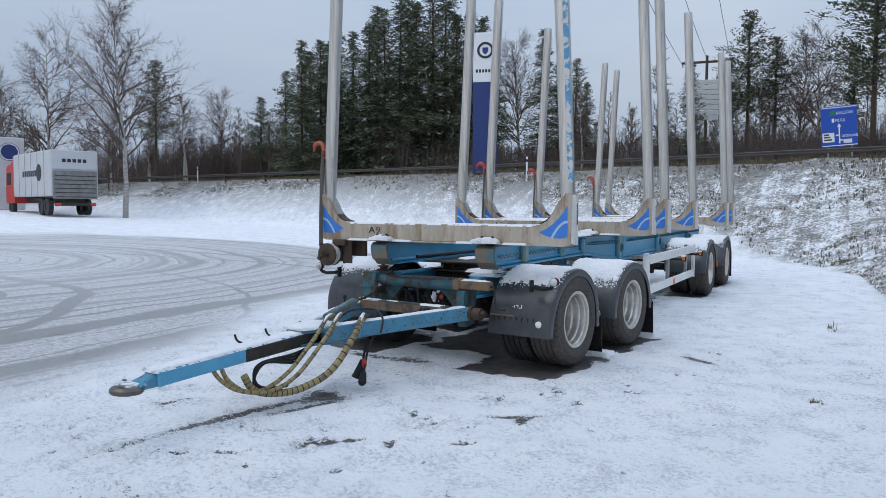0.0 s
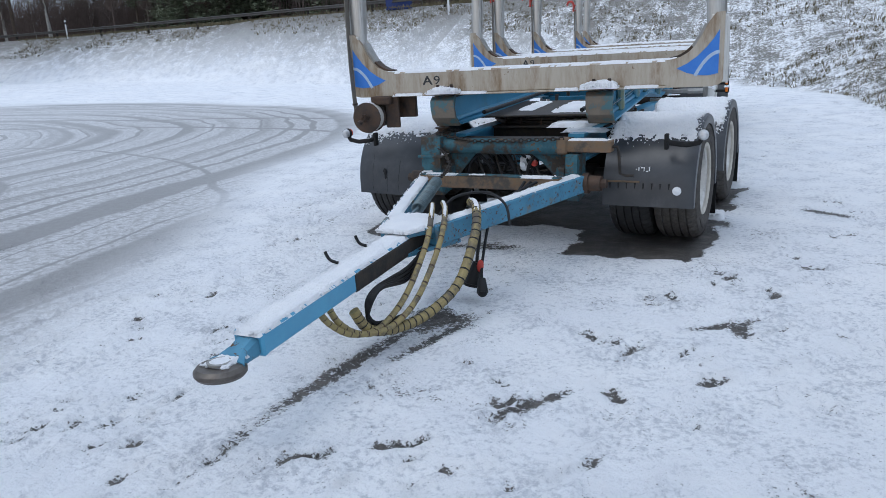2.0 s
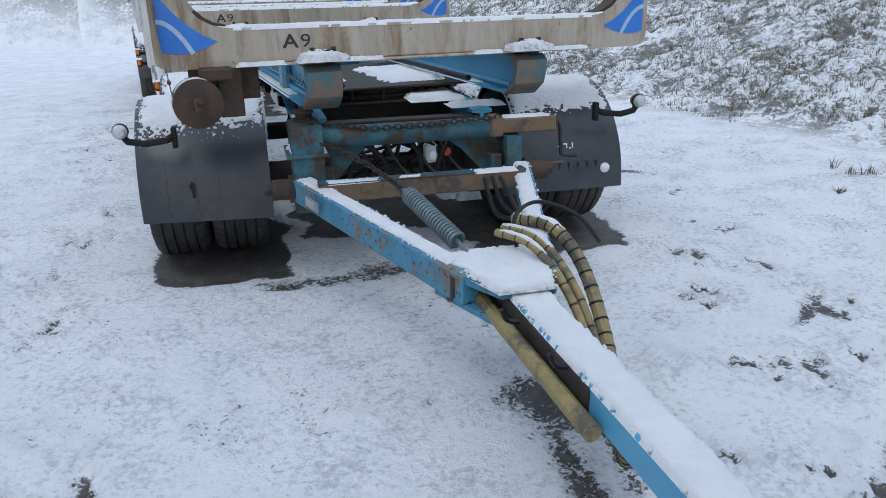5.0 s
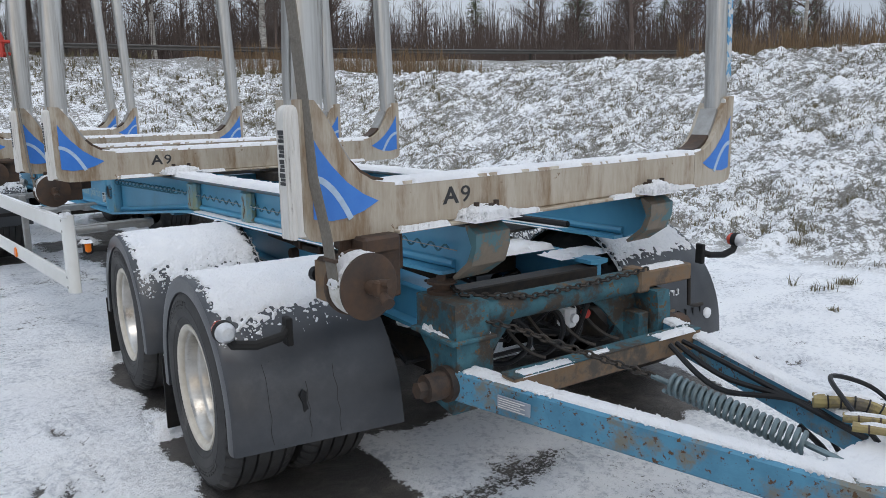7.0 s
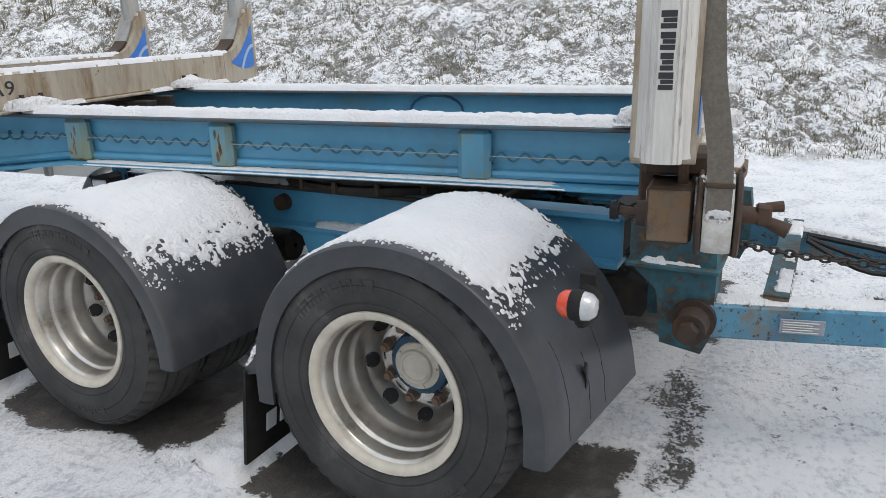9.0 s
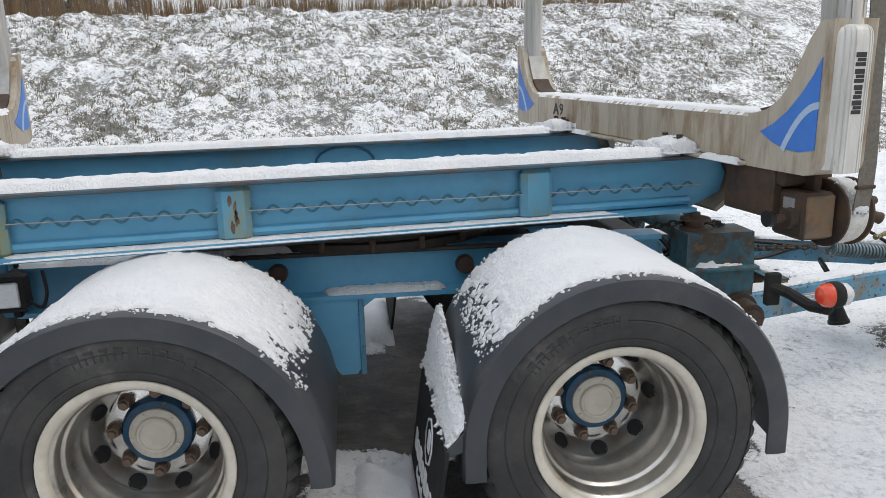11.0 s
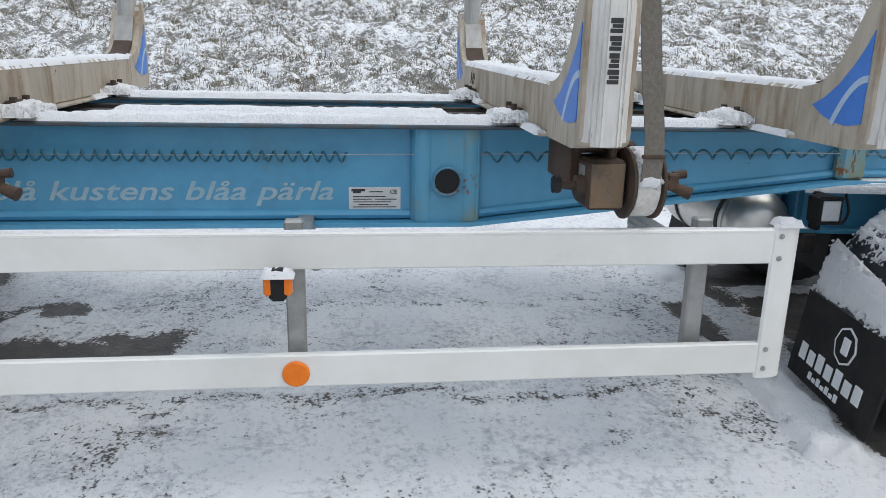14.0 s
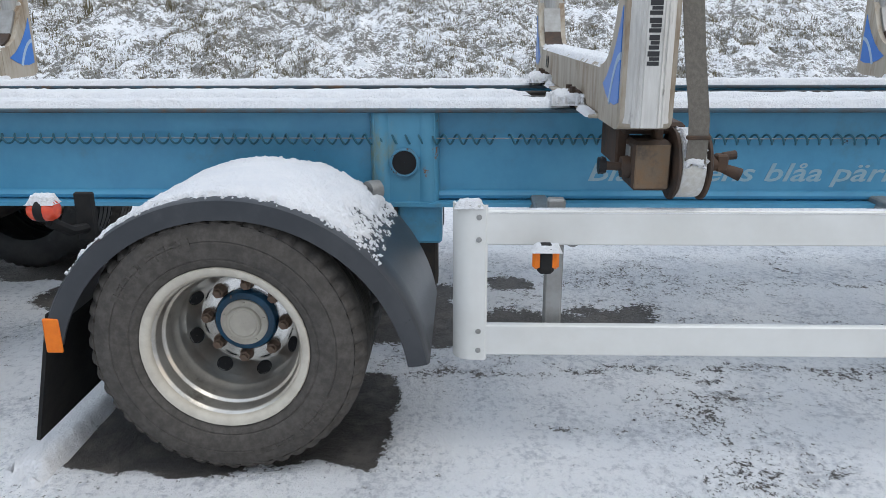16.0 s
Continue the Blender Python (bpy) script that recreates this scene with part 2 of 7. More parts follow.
bark_dark = surface("pine_bark", (0.10, 0.07, 0.05), 0.9, second=(0.05, 0.04, 0.033), grain=6, amount=0.9, bump=0.5, bump_scale=14, stretch=(3, 3, 0.6))
bark_birch = surface("birch_bark", (0.46, 0.44, 0.40), 0.85, second=(0.12, 0.10, 0.09), grain=5, amount=0.9, bump=0.3, stretch=(1, 1, 4))
twig_brown = surface("bare_twigs", (0.085, 0.060, 0.050), 0.9, second=(0.14, 0.108, 0.093), grain=2, amount=0.8, bump=0)
needles = surface("conifer_needles", (0.095, 0.115, 0.068), 0.8, second=(0.18, 0.195, 0.12), grain=1.5, amount=0.8, bump=0)
dry_grass = surface("dry_grass", (0.19, 0.155, 0.09), 0.9, second=(0.09, 0.082, 0.045), grain=3, amount=0.9, bump=0)
reed_grass = surface("brown_tall_grass", (0.204, 0.136, 0.075), 0.9, second=(0.129, 0.082, 0.048), grain=2, amount=0.9, bump=0)


def snow_material():
    m, nt, bsdf = nodes_of("packed_snow")
    big, fine = noise_node(nt, 7, 5), noise_node(nt, 170, 6, 0.7)
    col = mix_node(nt, ramp_node(nt, big, 0.3, 0.7), (0.88, 0.89, 0.91), (0.95, 0.95, 0.955))
    col = mix_node(nt, math_node(nt, "MULTIPLY", ramp_node(nt, fine, 0.55, 0.72), 0.3), col, (0.72, 0.74, 0.77))
    nt.links.new(col, bsdf.inputs["Base Color"])
    bsdf.inputs["Roughness"].default_value = 0.75
    crumbs = math_node(nt, "ADD", math_node(nt, "MULTIPLY", fine, 0.8), math_node(nt, "MULTIPLY", noise_node(nt, 60, 5, 0.7), 1.9))
    bump_node(nt, bsdf, crumbs, 0.8, 0.013)
    return m


snow = snow_material()


def tyre_lines(nt):
    """Bands along the curves that vehicles drove round the lot's turning places, 0 to 1."""
    c = nt.nodes.new("ShaderNodeTexCoord")
    sep = nt.nodes.new("ShaderNodeSeparateXYZ")
    nt.links.new(c.outputs["Object"], sep.inputs["Vector"])
    sway = math_node(nt, "MULTIPLY", noise_node(nt, 0.35, 2), 0.8)
    out = None
    for cx, cy, rate, lo, hi, seed in ((-15.5, 3.5, 1.2, 0.46, 0.66, 0.0), (-15.5, 3.5, 4.2, 0.57, 0.66, 9.0), (-11.0, -4.0, 1.6, 0.62, 0.68, 4.0)):
        dx = math_node(nt, "ADD", sep.outputs["X"], -cx)
        dy = math_node(nt, "MAXIMUM", math_node(nt, "ADD", sep.outputs["Y"], -cy), 0.0)
        r = math_node(nt, "SQRT", math_node(nt, "ADD", math_node(nt, "MULTIPLY", dx, dx), math_node(nt, "MULTIPLY", dy, dy)), 0.0)
        w = math_node(nt, "ADD", math_node(nt, "MULTIPLY", math_node(nt, "ADD", r, sway), rate), seed)
        n = nt.nodes.new("ShaderNodeTexNoise")
        n.noise_dimensions = "1D"
        n.inputs["Scale"].default_value = 1.0
        n.inputs["Detail"].default_value = 2.0
        nt.links.new(w, n.inputs["W"])
        band = ramp_node(nt, n.outputs["Fac"], lo, hi)
        out = band if out is None else math_node(nt, "MAXIMUM", out, band)
    return out


def ground_material():
    """Snow over asphalt and grass. Mesh layers: bare (asphalt shows), slush (driven snow), turf (grass shows), ruts (tyre lines)."""
    m, nt, bsdf = nodes_of("snowy_ground")

    def layer(key):
        a = nt.nodes.new("ShaderNodeAttribute")
        a.attribute_name = key
        return a.outputs["Fac"]

    fine, mid, coarse = noise_node(nt, 60, 7, 0.75), noise_node(nt, 14, 6, 0.7), noise_node(nt, 1.3, 5)
    snow_col = mix_node(nt, ramp_node(nt, coarse, 0.3, 0.7), (0.89, 0.905, 0.93), (0.955, 0.96, 0.965))
    # small shadows between the snow lumps, painted as grey flecks and dark specks
    shade_flecks = math_node(nt, "ADD", math_node(nt, "MULTIPLY", noise_node(nt, 32, 7, 0.75), 0.65), math_node(nt, "MULTIPLY", noise_node(nt, 3.5, 4), 0.35))
    snow_col = mix_node(nt, math_node(nt, "MULTIPLY", ramp_node(nt, shade_flecks, 0.48, 0.62), 0.8), snow_col, (0.56, 0.58, 0.62))
    snow_col = mix_node(nt, math_node(nt, "MULTIPLY", ramp_node(nt, math_node(nt, "ADD", math_node(nt, "MULTIPLY", noise_node(nt, 48, 6, 0.8), 0.7), math_node(nt, "MULTIPLY", noise_node(nt, 1.1, 3), 0.3)), 0.60, 0.64), 0.9), snow_col, (0.14, 0.135, 0.13))
    asphalt = mix_node(nt, ramp_node(nt, noise_node(nt, 220, 3), 0.35, 0.7), (0.045, 0.041, 0.038), (0.115, 0.105, 0.096))
    asphalt = mix_node(nt, ramp_node(nt, noise_node(nt, 7, 6, 0.7), 0.45, 0.7), asphalt, (0.16, 0.145, 0.13))
    slush_col = mix_node(nt, ramp_node(nt, mid, 0.35, 0.65), (0.39, 0.384, 0.378), (0.76, 0.765, 0.775))
    # tyre lines: darker bands that follow the drive's curve
    slush_col = mix_node(nt, math_node(nt, "MULTIPLY", tyre_lines(nt), math_node(nt, "MULTIPLY", ramp_node(nt, mid, 0.1, 0.6), 0.65)), slush_col, (0.15, 0.145, 0.14))
    sparse = ramp_node(nt, math_node(nt, "ADD", math_node(nt, "MULTIPLY", fine, 0.6), math_node(nt, "MULTIPLY", mid, 0.4)), 0.5, 0.62)
    slush_col = mix_node(nt, math_node(nt, "MULTIPLY", sparse, 0.6), slush_col, (0.30, 0.29, 0.285))
    col = mix_node(nt, layer("slush"), snow_col, slush_col)
    # bare asphalt with a ragged, speckled border
    edge = math_node(nt, "ADD", layer("bare"), math_node(nt, "MULTIPLY", math_node(nt, "SUBTRACT", math_node(nt, "ADD", math_node(nt, "MULTIPLY", fine, 0.62), math_node(nt, "MULTIPLY", mid, 0.38)), 0.5), 2.1))
    bare = ramp_node(nt, edge, 0.47, 0.56)
    col = mix_node(nt, bare, col, asphalt)
    # grass that pokes through the bank's thin snow, plus shade painted into its hollows
    g = math_node(nt, "ADD", math_node(nt, "MULTIPLY", noise_node(nt, 38, 7, 0.8), 0.42), math_node(nt, "ADD", math_node(nt, "MULTIPLY", noise_node(nt, 13, 4, 0.7), 0.36), math_node(nt, "MULTIPLY", noise_node(nt, 1.9, 4), 0.22)))
    turf_shade_mask = math_node(nt, "MULTIPLY", ramp_node(nt, math_node(nt, "ADD", g, math_node(nt, "MULTIPLY", math_node(nt, "SUBTRACT", layer("low"), 0.5), 0.07)), 0.479, 0.530), layer("turf"))
    turf_col = mix_node(nt, ramp_node(nt, noise_node(nt, 3, 5), 0.35, 0.65), (0.060, 0.056, 0.036), (0.115, 0.095, 0.065))
    turf_col = mix_node(nt, ramp_node(nt, noise_node(nt, 75, 5, 0.7), 0.42, 0.62), turf_col, (0.24, 0.23, 0.21))
    col = mix_node(nt, math_node(nt, "MULTIPLY", turf_shade_mask, 0.9), col, turf_col)
    nt.links.new(col, bsdf.inputs["Base Color"])
    rough = mix_node(nt, bare, (0.8, 0.8, 0.8), (0.42, 0.42, 0.42))
    nt.links.new(rough, bsdf.inputs["Roughness"])
    h = math_node(nt, "ADD", math_node(nt, "MULTIPLY", noise_node(nt, 19, 6, 0.72), 1.3), math_node(nt, "MULTIPLY", fine, 0.45))
    h = math_node(nt, "MULTIPLY", h, math_node(nt, "SUBTRACT", 1.0, math_node(nt, "MULTIPLY", bare, 0.6)))
    bump_node(nt, bsdf, h, 0.8, 0.04)
    bsdf.inputs["Specular IOR Level"].default_value = 0.3
    return m


ground_mat = ground_material()

# ---- mesh tools ----


class Shape:
    """Collects faces of one mesh."""

    def __init__(self):
        self.v, self.f = [], []

    def add(self, vs, fs, m=None):
        o = len(self.v)
        self.v += [tuple(m @ Vector(p)) if m else tuple(p) for p in vs]
        self.f += [tuple(o + i for i in f) for f in fs]
        return self

    def box(self, x0, x1, y0, y1, z0, z1, b=0.004, m=None):
        """A box with chamfered edges."""
        b = min(b, (x1 - x0) / 3, (y1 - y0) / 3, (z1 - z0) / 3)
        lo, hi, vs, fs = (x0, y0, z0), (x1, y1, z1), [], []
        ids = {}
        for sx in (0, 1):
            for sy in (0, 1):
                for sz in (0, 1):
                    s = (sx, sy, sz)
                    for ax in range(3):
                        p = [(hi[k] if s[k] else lo[k]) + (0 if k == ax else (-b if s[k] else b)) for k in range(3)]
                        ids[s, ax] = len(vs)
                        vs.append(p)
                    fs.append((ids[s, 0], ids[s, 1], ids[s, 2]))
        for ax in range(3):
            u, w = [k for k in range(3) if k != ax]
            for side in (0, 1):
                ring = []
                for a, c in ((0, 0), (1, 0), (1, 1), (0, 1)):
                    s = [0, 0, 0]
                    s[ax], s[u], s[w] = side, a, c
                    ring.append(ids[tuple(s), ax])
                fs.append(tuple(ring))
            for a in (0, 1):
                for c in (0, 1):
                    s0, s1 = [0, 0, 0], [0, 0, 0]
                    s0[u], s0[w], s1[u], s1[w], s1[ax] = a, c, a, c, 1
                    s0, s1 = tuple(s0), tuple(s1)
                    fs.append((ids[s0, u], ids[s1, u], ids[s1, w], ids[s0, w]))
        return self.add(vs, fs, m)

    def prism(self, outline, a0, a1, axis="y", m=None):
        """A flat outline drawn out along an axis from a0 to a1."""
        put = {"x": lambda p, a: (a, p[0], p[1]), "y": lambda p, a: (p[0], a, p[1]), "z": lambda p, a: (p[0], p[1], a)}[axis]
        n = len(outline)
        vs = [put(p, a0) for p in outline] + [put(p, a1) for p in outline]
        fs = [tuple(range(n)), tuple(range(2 * n - 1, n - 1, -1))] + [(i, (i + 1) % n, n + (i + 1) % n, n + i) for i in range(n)]
        return self.add(vs, fs, m)

    def cyl(self, p0, p1, r0, r1=None, n=16, m=None):
        return self.tube([p0, p1], [r0, r0 if r1 is None else r1], n, m=m)

    def tube(self, pts, r, n=8, m=None, caps=True):
        pts = [Vector(p) for p in pts]
        rs = r if isinstance(r, (list, tuple)) else [r] * len(pts)
        vs, fs, side = [], [], None
        for i, p in enumerate(pts):
            d = (pts[min(i + 1, len(pts) - 1)] - pts[max(i - 1, 0)]).normalized()
            if side is None:
                side = d.orthogonal().normalized()
            else:
                side = (side - d * side.dot(d)).normalized()
            up = d.cross(side)
            for k in range(n):
                a = 2 * math.pi * k / n
                vs.append(p + rs[i] * (math.cos(a) * side + math.sin(a) * up))
        for i in range(len(pts) - 1):
            for k in range(n):
                a, c = i * n + k, i * n + (k + 1) % n
                fs.append((a, c, c + n, a + n))
        if caps:
            fs += [tuple(range(n - 1, -1, -1)), tuple(range(len(vs) - n, len(vs)))]
        return self.add(vs, fs, m)

    def lathe(self, profile, centre, axis, n=32, m=None, span=None):
        """Turns a profile of (radius, height along the axis) round it."""
        axis = Vector(axis).normalized()
        side = axis.orthogonal().normalized() if abs(axis.z) > 0.9 else Vector((0, 0, 1))
        up = axis.cross(side)
        vs, fs, k = [], [], len(profile)
        for i in range(n):
            a = 2 * math.pi * i / n
            d = math.cos(a) * side + math.sin(a) * up
            vs += [Vector(centre) + r * d + h * axis for r, h in profile]
        for i in range(n):
            j = (i + 1) % n
            fs += [(i * k + q, j * k + q, j * k + q + 1, i * k + q + 1) for q in range(k - 1)]
        return self.add(vs, fs, m)

    def ball(self, c, r, n=10, m=None):
        prof = [(max(r * math.sin(math.pi * i / 6), 1e-4), -r * math.cos(math.pi * i / 6)) for i in range(7)]
        return self.lathe(prof, c, (0, 0, 1), n, m)

    def mesh(self, name, mat, sharp=35):
        me = bpy.data.meshes.new(name)
        me.from_pydata(self.v, [], self.f)
        bm = bmesh.new()
        bm.from_mesh(me)
        bmesh.ops.recalc_face_normals(bm, faces=bm.faces)
        bm.to_mesh(me)
        bm.free()
        me.materials.append(mat)
        me.polygons.foreach_set("use_smooth", [True] * len(me.polygons))
        me.set_sharp_from_angle(angle=radians(sharp))
        return me


def part(name, shape, mat, parent, label="", sharp=35):
    ob = new(name, shape.mesh(name, mat, sharp))
    ob.parent = parent
    return tagged(ob, label) if label else ob


def thing(name, at, label, category, group=""):
    ob = new(name)
    ob.empty_display_size = 0.2
    ob.matrix_world = at
    return tagged(ob, label, category, group)


def single(name, shape, mat, at, label, category, kind="", group="", sharp=35):
    ob = new(name, shape.mesh(name, mat, sharp))
    ob.matrix_world = at
    return tagged(ob, label, category, group, kind)


def lettering(text, size, shear=0.0, depth=0.001, bold=0.0):
    """A mesh of letters in the built-in font, in the xy plane, as a Shape."""
    cu = bpy.data.curves.new("letters", "FONT")
    cu.body, cu.size, cu.shear, cu.extrude, cu.offset = text, size, shear, depth, bold
    cu.resolution_u = 3
    ob = bpy.data.objects.new("letters", cu)
    scene.collection.objects.link(ob)
    deps = bpy.context.evaluated_depsgraph_get()
    me = ob.evaluated_get(deps).to_mesh()
    s = Shape()
    s.v = [tuple(v.co) for v in me.vertices]
    s.f = [tuple(p.vertices) for p in me.polygons]
    bpy.data.objects.remove(ob)
    bpy.data.curves.remove(cu)
    return s


def moved(shape, m):
    s = Shape()
    return s.add(shape.v, shape.f, m)


def smooth_path(pts, n=8):
    """Catmull-Rom points through the given ones."""
    pts = [Vector(p) for p in pts]
    out = []
    for i in range(len(pts) - 1):
        p0, p1, p2, p3 = pts[max(i - 1, 0)], pts[i], pts[i + 1], pts[min(i + 2, len(pts) - 1)]
        for k in range(n):
            t = k / n
            out.append(0.5 * (2 * p1 + (p2 - p0) * t + (2 * p0 - 5 * p1 + 4 * p2 - p3) * t * t + (3 * p1 - p0 - 3 * p2 + p3) * t ** 3))
    return out + [pts[-1]]


def snow_sheet(fn, nu, nv, h, rag=1.0, scale=9.0, seed=0.0, soft=0.25, soft_u=None, crumbs=0):
    """A lumpy snow layer over fn(u, v) -> (point, normal): blunt, ragged borders with gaps, crumbs and an uneven top."""
    s, vs, fs, loose = Shape(), [], [], []
    soft_u = soft_u or min(0.3, 4.0 / nu)
    rng = random.Random(int(seed * 100) + nu)
    for i in range(nu + 1):
        for j in range(nv + 1):
            u, v = i / nu, j / nv
            p, n = fn(u, v)
            p, n = Vector(p), Vector(n)
            e = min(1.0, min(v, 1 - v) / soft, min(u, 1 - u) / soft_u)
            w = noise.noise(Vector((p.x * scale + seed, p.y * scale, p.z * scale)))
            w2 = noise.noise(Vector((p.x * scale * 3.5 + seed, p.y * scale * 3.5, p.z * scale * 3.5)))
            w3 = noise.noise(Vector((p.x * scale * 8 + seed, p.y * scale * 8, p.z * scale * 8)))
            w4 = noise.noise(Vector((p.x * 75 + seed, p.y * 75, p.z * 75)))
            c = 1.5 * e - 0.42 + rag * (0.40 * w + 0.42 * w2 + 0.42 * w3 + 0.32 * w4) * (1.25 - 0.75 * e)
            t = h * (min(1.0, 2.2 * c) ** 0.55 * (0.8 + 0.25 * e) + 0.22 * w + 0.2 * w2 + 0.2 * w3 + 0.2 * w4) if c > 0 else -0.008
            if i in (0, nu) or j in (0, nv):
                t = -0.008
            vs.append(p + n * t)
            if crumbs and -0.38 < c <= 0.02:
                loose.append((p, n))
    for p, n in rng.sample(loose, min(crumbs, len(loose))):
        r = rng.uniform(0.003, 0.0085)
        q = p + Vector((rng.uniform(-0.006, 0.006), rng.uniform(-0.006, 0.006), 0)) + n * r * 0.3
        s.add([q + Vector(o) * r * rng.uniform(0.7, 1.3) for o in ((1, 0, 0), (-1, 0, 0), (0, 1, 0), (0, -1, 0), (0, 0, 1), (0, 0, -1))],
              [(0, 2, 4), (2, 1, 4), (1, 3, 4), (3, 0, 4), (2, 0, 5), (1, 2, 5), (3, 1, 5), (0, 3, 5)])
    for i in range(nu):
        for j in range(nv):
            a = i * (nv + 1) + j
            fs.append((a, a + 1, a + nv + 2, a + nv + 1))
    return s.add(vs, fs)


def snow_strip(x0, x1, y0, y1, z, h, step=0.02, seed=0.0, **kw):
    """Snow on a level strip that runs along y."""
    nu, nv = max(4, int((y1 - y0) / step)), max(4, int((x1 - x0) / step) + 2)
    return snow_sheet(lambda u, v: ((x0 + (x1 - x0) * v, y0 + (y1 - y0) * u, z), (0, 0, 1)), nu, nv, h, seed=seed, **kw)


# ---- ground ----
FOOT = [(9.5, -26), (6.3, -9), (5.1, -2), (4.35, 1), (3.9, 5), (3.6, 9), (3.4, 12), (2.2, 14.8), (-1, 19), (-6, 22.6), (-14, 25.6), (-22, 27.5),
        (-32, 28.6), (-46, 28.5), (-90, 32)]
RAIL = [(-90, 40), (-46, 33.5), (-29, 31.6), (-8, 28), (5, 24), (19, 18), (40, 7), (75, -14)]


def side_distance(x, y, line):
    """Distance from a line of points, positive to its right."""
    best, sign = np.full(np.shape(x), 1e9), np.ones(np.shape(x))
    for (ax, ay), (bx, by) in zip(line, line[1:]):
        dx, dy = bx - ax, by - ay
        t = np.clip(((x - ax) * dx + (y - ay) * dy) / (dx * dx + dy * dy), 0, 1)
        d = np.hypot(x - ax - t * dx, y - ay - t * dy)
        s = np.where((x - ax) * dy - (y - ay) * dx > 0, 1.0, -1.0)
        sign, best = np.where(d < best, s, sign), np.minimum(best, d)
    return best * sign


def smooth(a, lo, hi):
    t = np.clip((a - lo) / (hi - lo), 0, 1)
    return t * t * (3 - 2 * t)


def ripple(x, y, f, seed=0):
    """Cheap smooth waves for broad unevenness."""
    rng = np.random.RandomState(seed)
    out = np.zeros(np.shape(x))
    for _ in range(9):
        a, p, k = rng.uniform(0, 6.283), rng.uniform(0, 6.283), f * rng.uniform(0.6, 1.7)
        out += np.sin((x * np.cos(a) + y * np.sin(a)) * k + p)
    return out / 4.5


def value_noise(x, y, f, seed=0):
    """Smooth random relief with cells of 1/f metres, about -1 to 1."""
    px, py = np.asarray(x) * f + 11.3 * seed, np.asarray(y) * f + 5.1 * seed
    ix, iy = np.floor(px), np.floor(py)
    fx, fy = px - ix, py - iy
    fx, fy = fx * fx * (3 - 2 * fx), fy * fy * (3 - 2 * fy)

    def cell(a, b):
        v = np.sin(a * 127.1 + b * 311.7 + seed * 74.7) * 43758.5453
        return (v - np.floor(v)) * 2 - 1

    return (cell(ix, iy) * (1 - fx) + cell(ix + 1, iy) * fx) * (1 - fy) + (cell(ix, iy + 1) * (1 - fx) + cell(ix + 1, iy + 1) * fx) * fy


def near_trailer(x, y):
    return 1 - smooth(np.maximum(abs(x - 3.5) - 7.6, abs(y - 4.0) - 9.6), 0, 0.4)


def ground_height(x, y):
    x, y = np.asarray(x, float), np.asarray(y, float)
    d = side_distance(x, y, FOOT)
    lot = 0.03 * np.clip(-x - 12, 0, 60)
    wide = 6.6 - 2.2 * smooth(-x, 0, 14)
    top = 2.24 + 0.06 * ripple(x, y, 0.25, 3) + 0.16 * smooth(y, 12, 17) + 0.16 * (1 - smooth(y, -1, 5)) + 0.60 * (1 - smooth(y, -15, 0)) + 0.05 * smooth(y, -2, 2) * (1 - smooth(y, 7, 11))
    r = np.clip(d / wide, 0, 1)
    r = np.where(r < 0.12, r * r / 0.24, r - 0.06) / 0.94
    r = r - 0.10 * np.clip((r - 0.85) / 0.15, 0, 1) ** 2 * (1 - r)
    z = lot + (np.maximum(top, lot + 1.6) - lot) * r
    rough = smooth(d, 0.0, 0.8)
    z = z + rough * (0.05 * ripple(x, y, 3.1, 1) + 0.035 * ripple(x, y, 9.0, 2) + 0.03 * ripple(x, y, 21.0, 5) )
    z = z + rough * near_trailer(x, y) * (0.04 * value_noise(x, y, 3.2, 3) + 0.034 * value_noise(x, y, 7.5, 4) + 0.026 * value_noise(x, y, 14.0, 5))
    # the road's embankment, level along the guard rail
    b = side_distance(x, y, RAIL[::-1])
    level = 3.22 - 0.10 * smooth(x, 3, 12)
    bank = level - 0.40 * np.clip(-b - 0.7, 0, None) + 0.03 * ripple(x, y, 1.9, 7)
    z = np.where(d > 0, np.maximum(z, bank), z)
    z = z + (1.5 - 0.7 * smooth(x, 0, 10)) * smooth(b, 9, 32)
    return z + (1 - rough) * (0.006 * ripple(x, y, 2.2, 4))


def spaced(lo, hi, a, b, fine, far, n):
    """Even steps between a and b that widen towards lo and hi."""
    mid = np.arange(a, b + fine / 2, fine)
    left = a - (a - lo) * np.linspace(0, 1, n + 1)[1:] ** far
    right = b + (hi - b) * np.linspace(0, 1, n + 1)[1:] ** far
    return np.concatenate([left[::-1], mid, right])


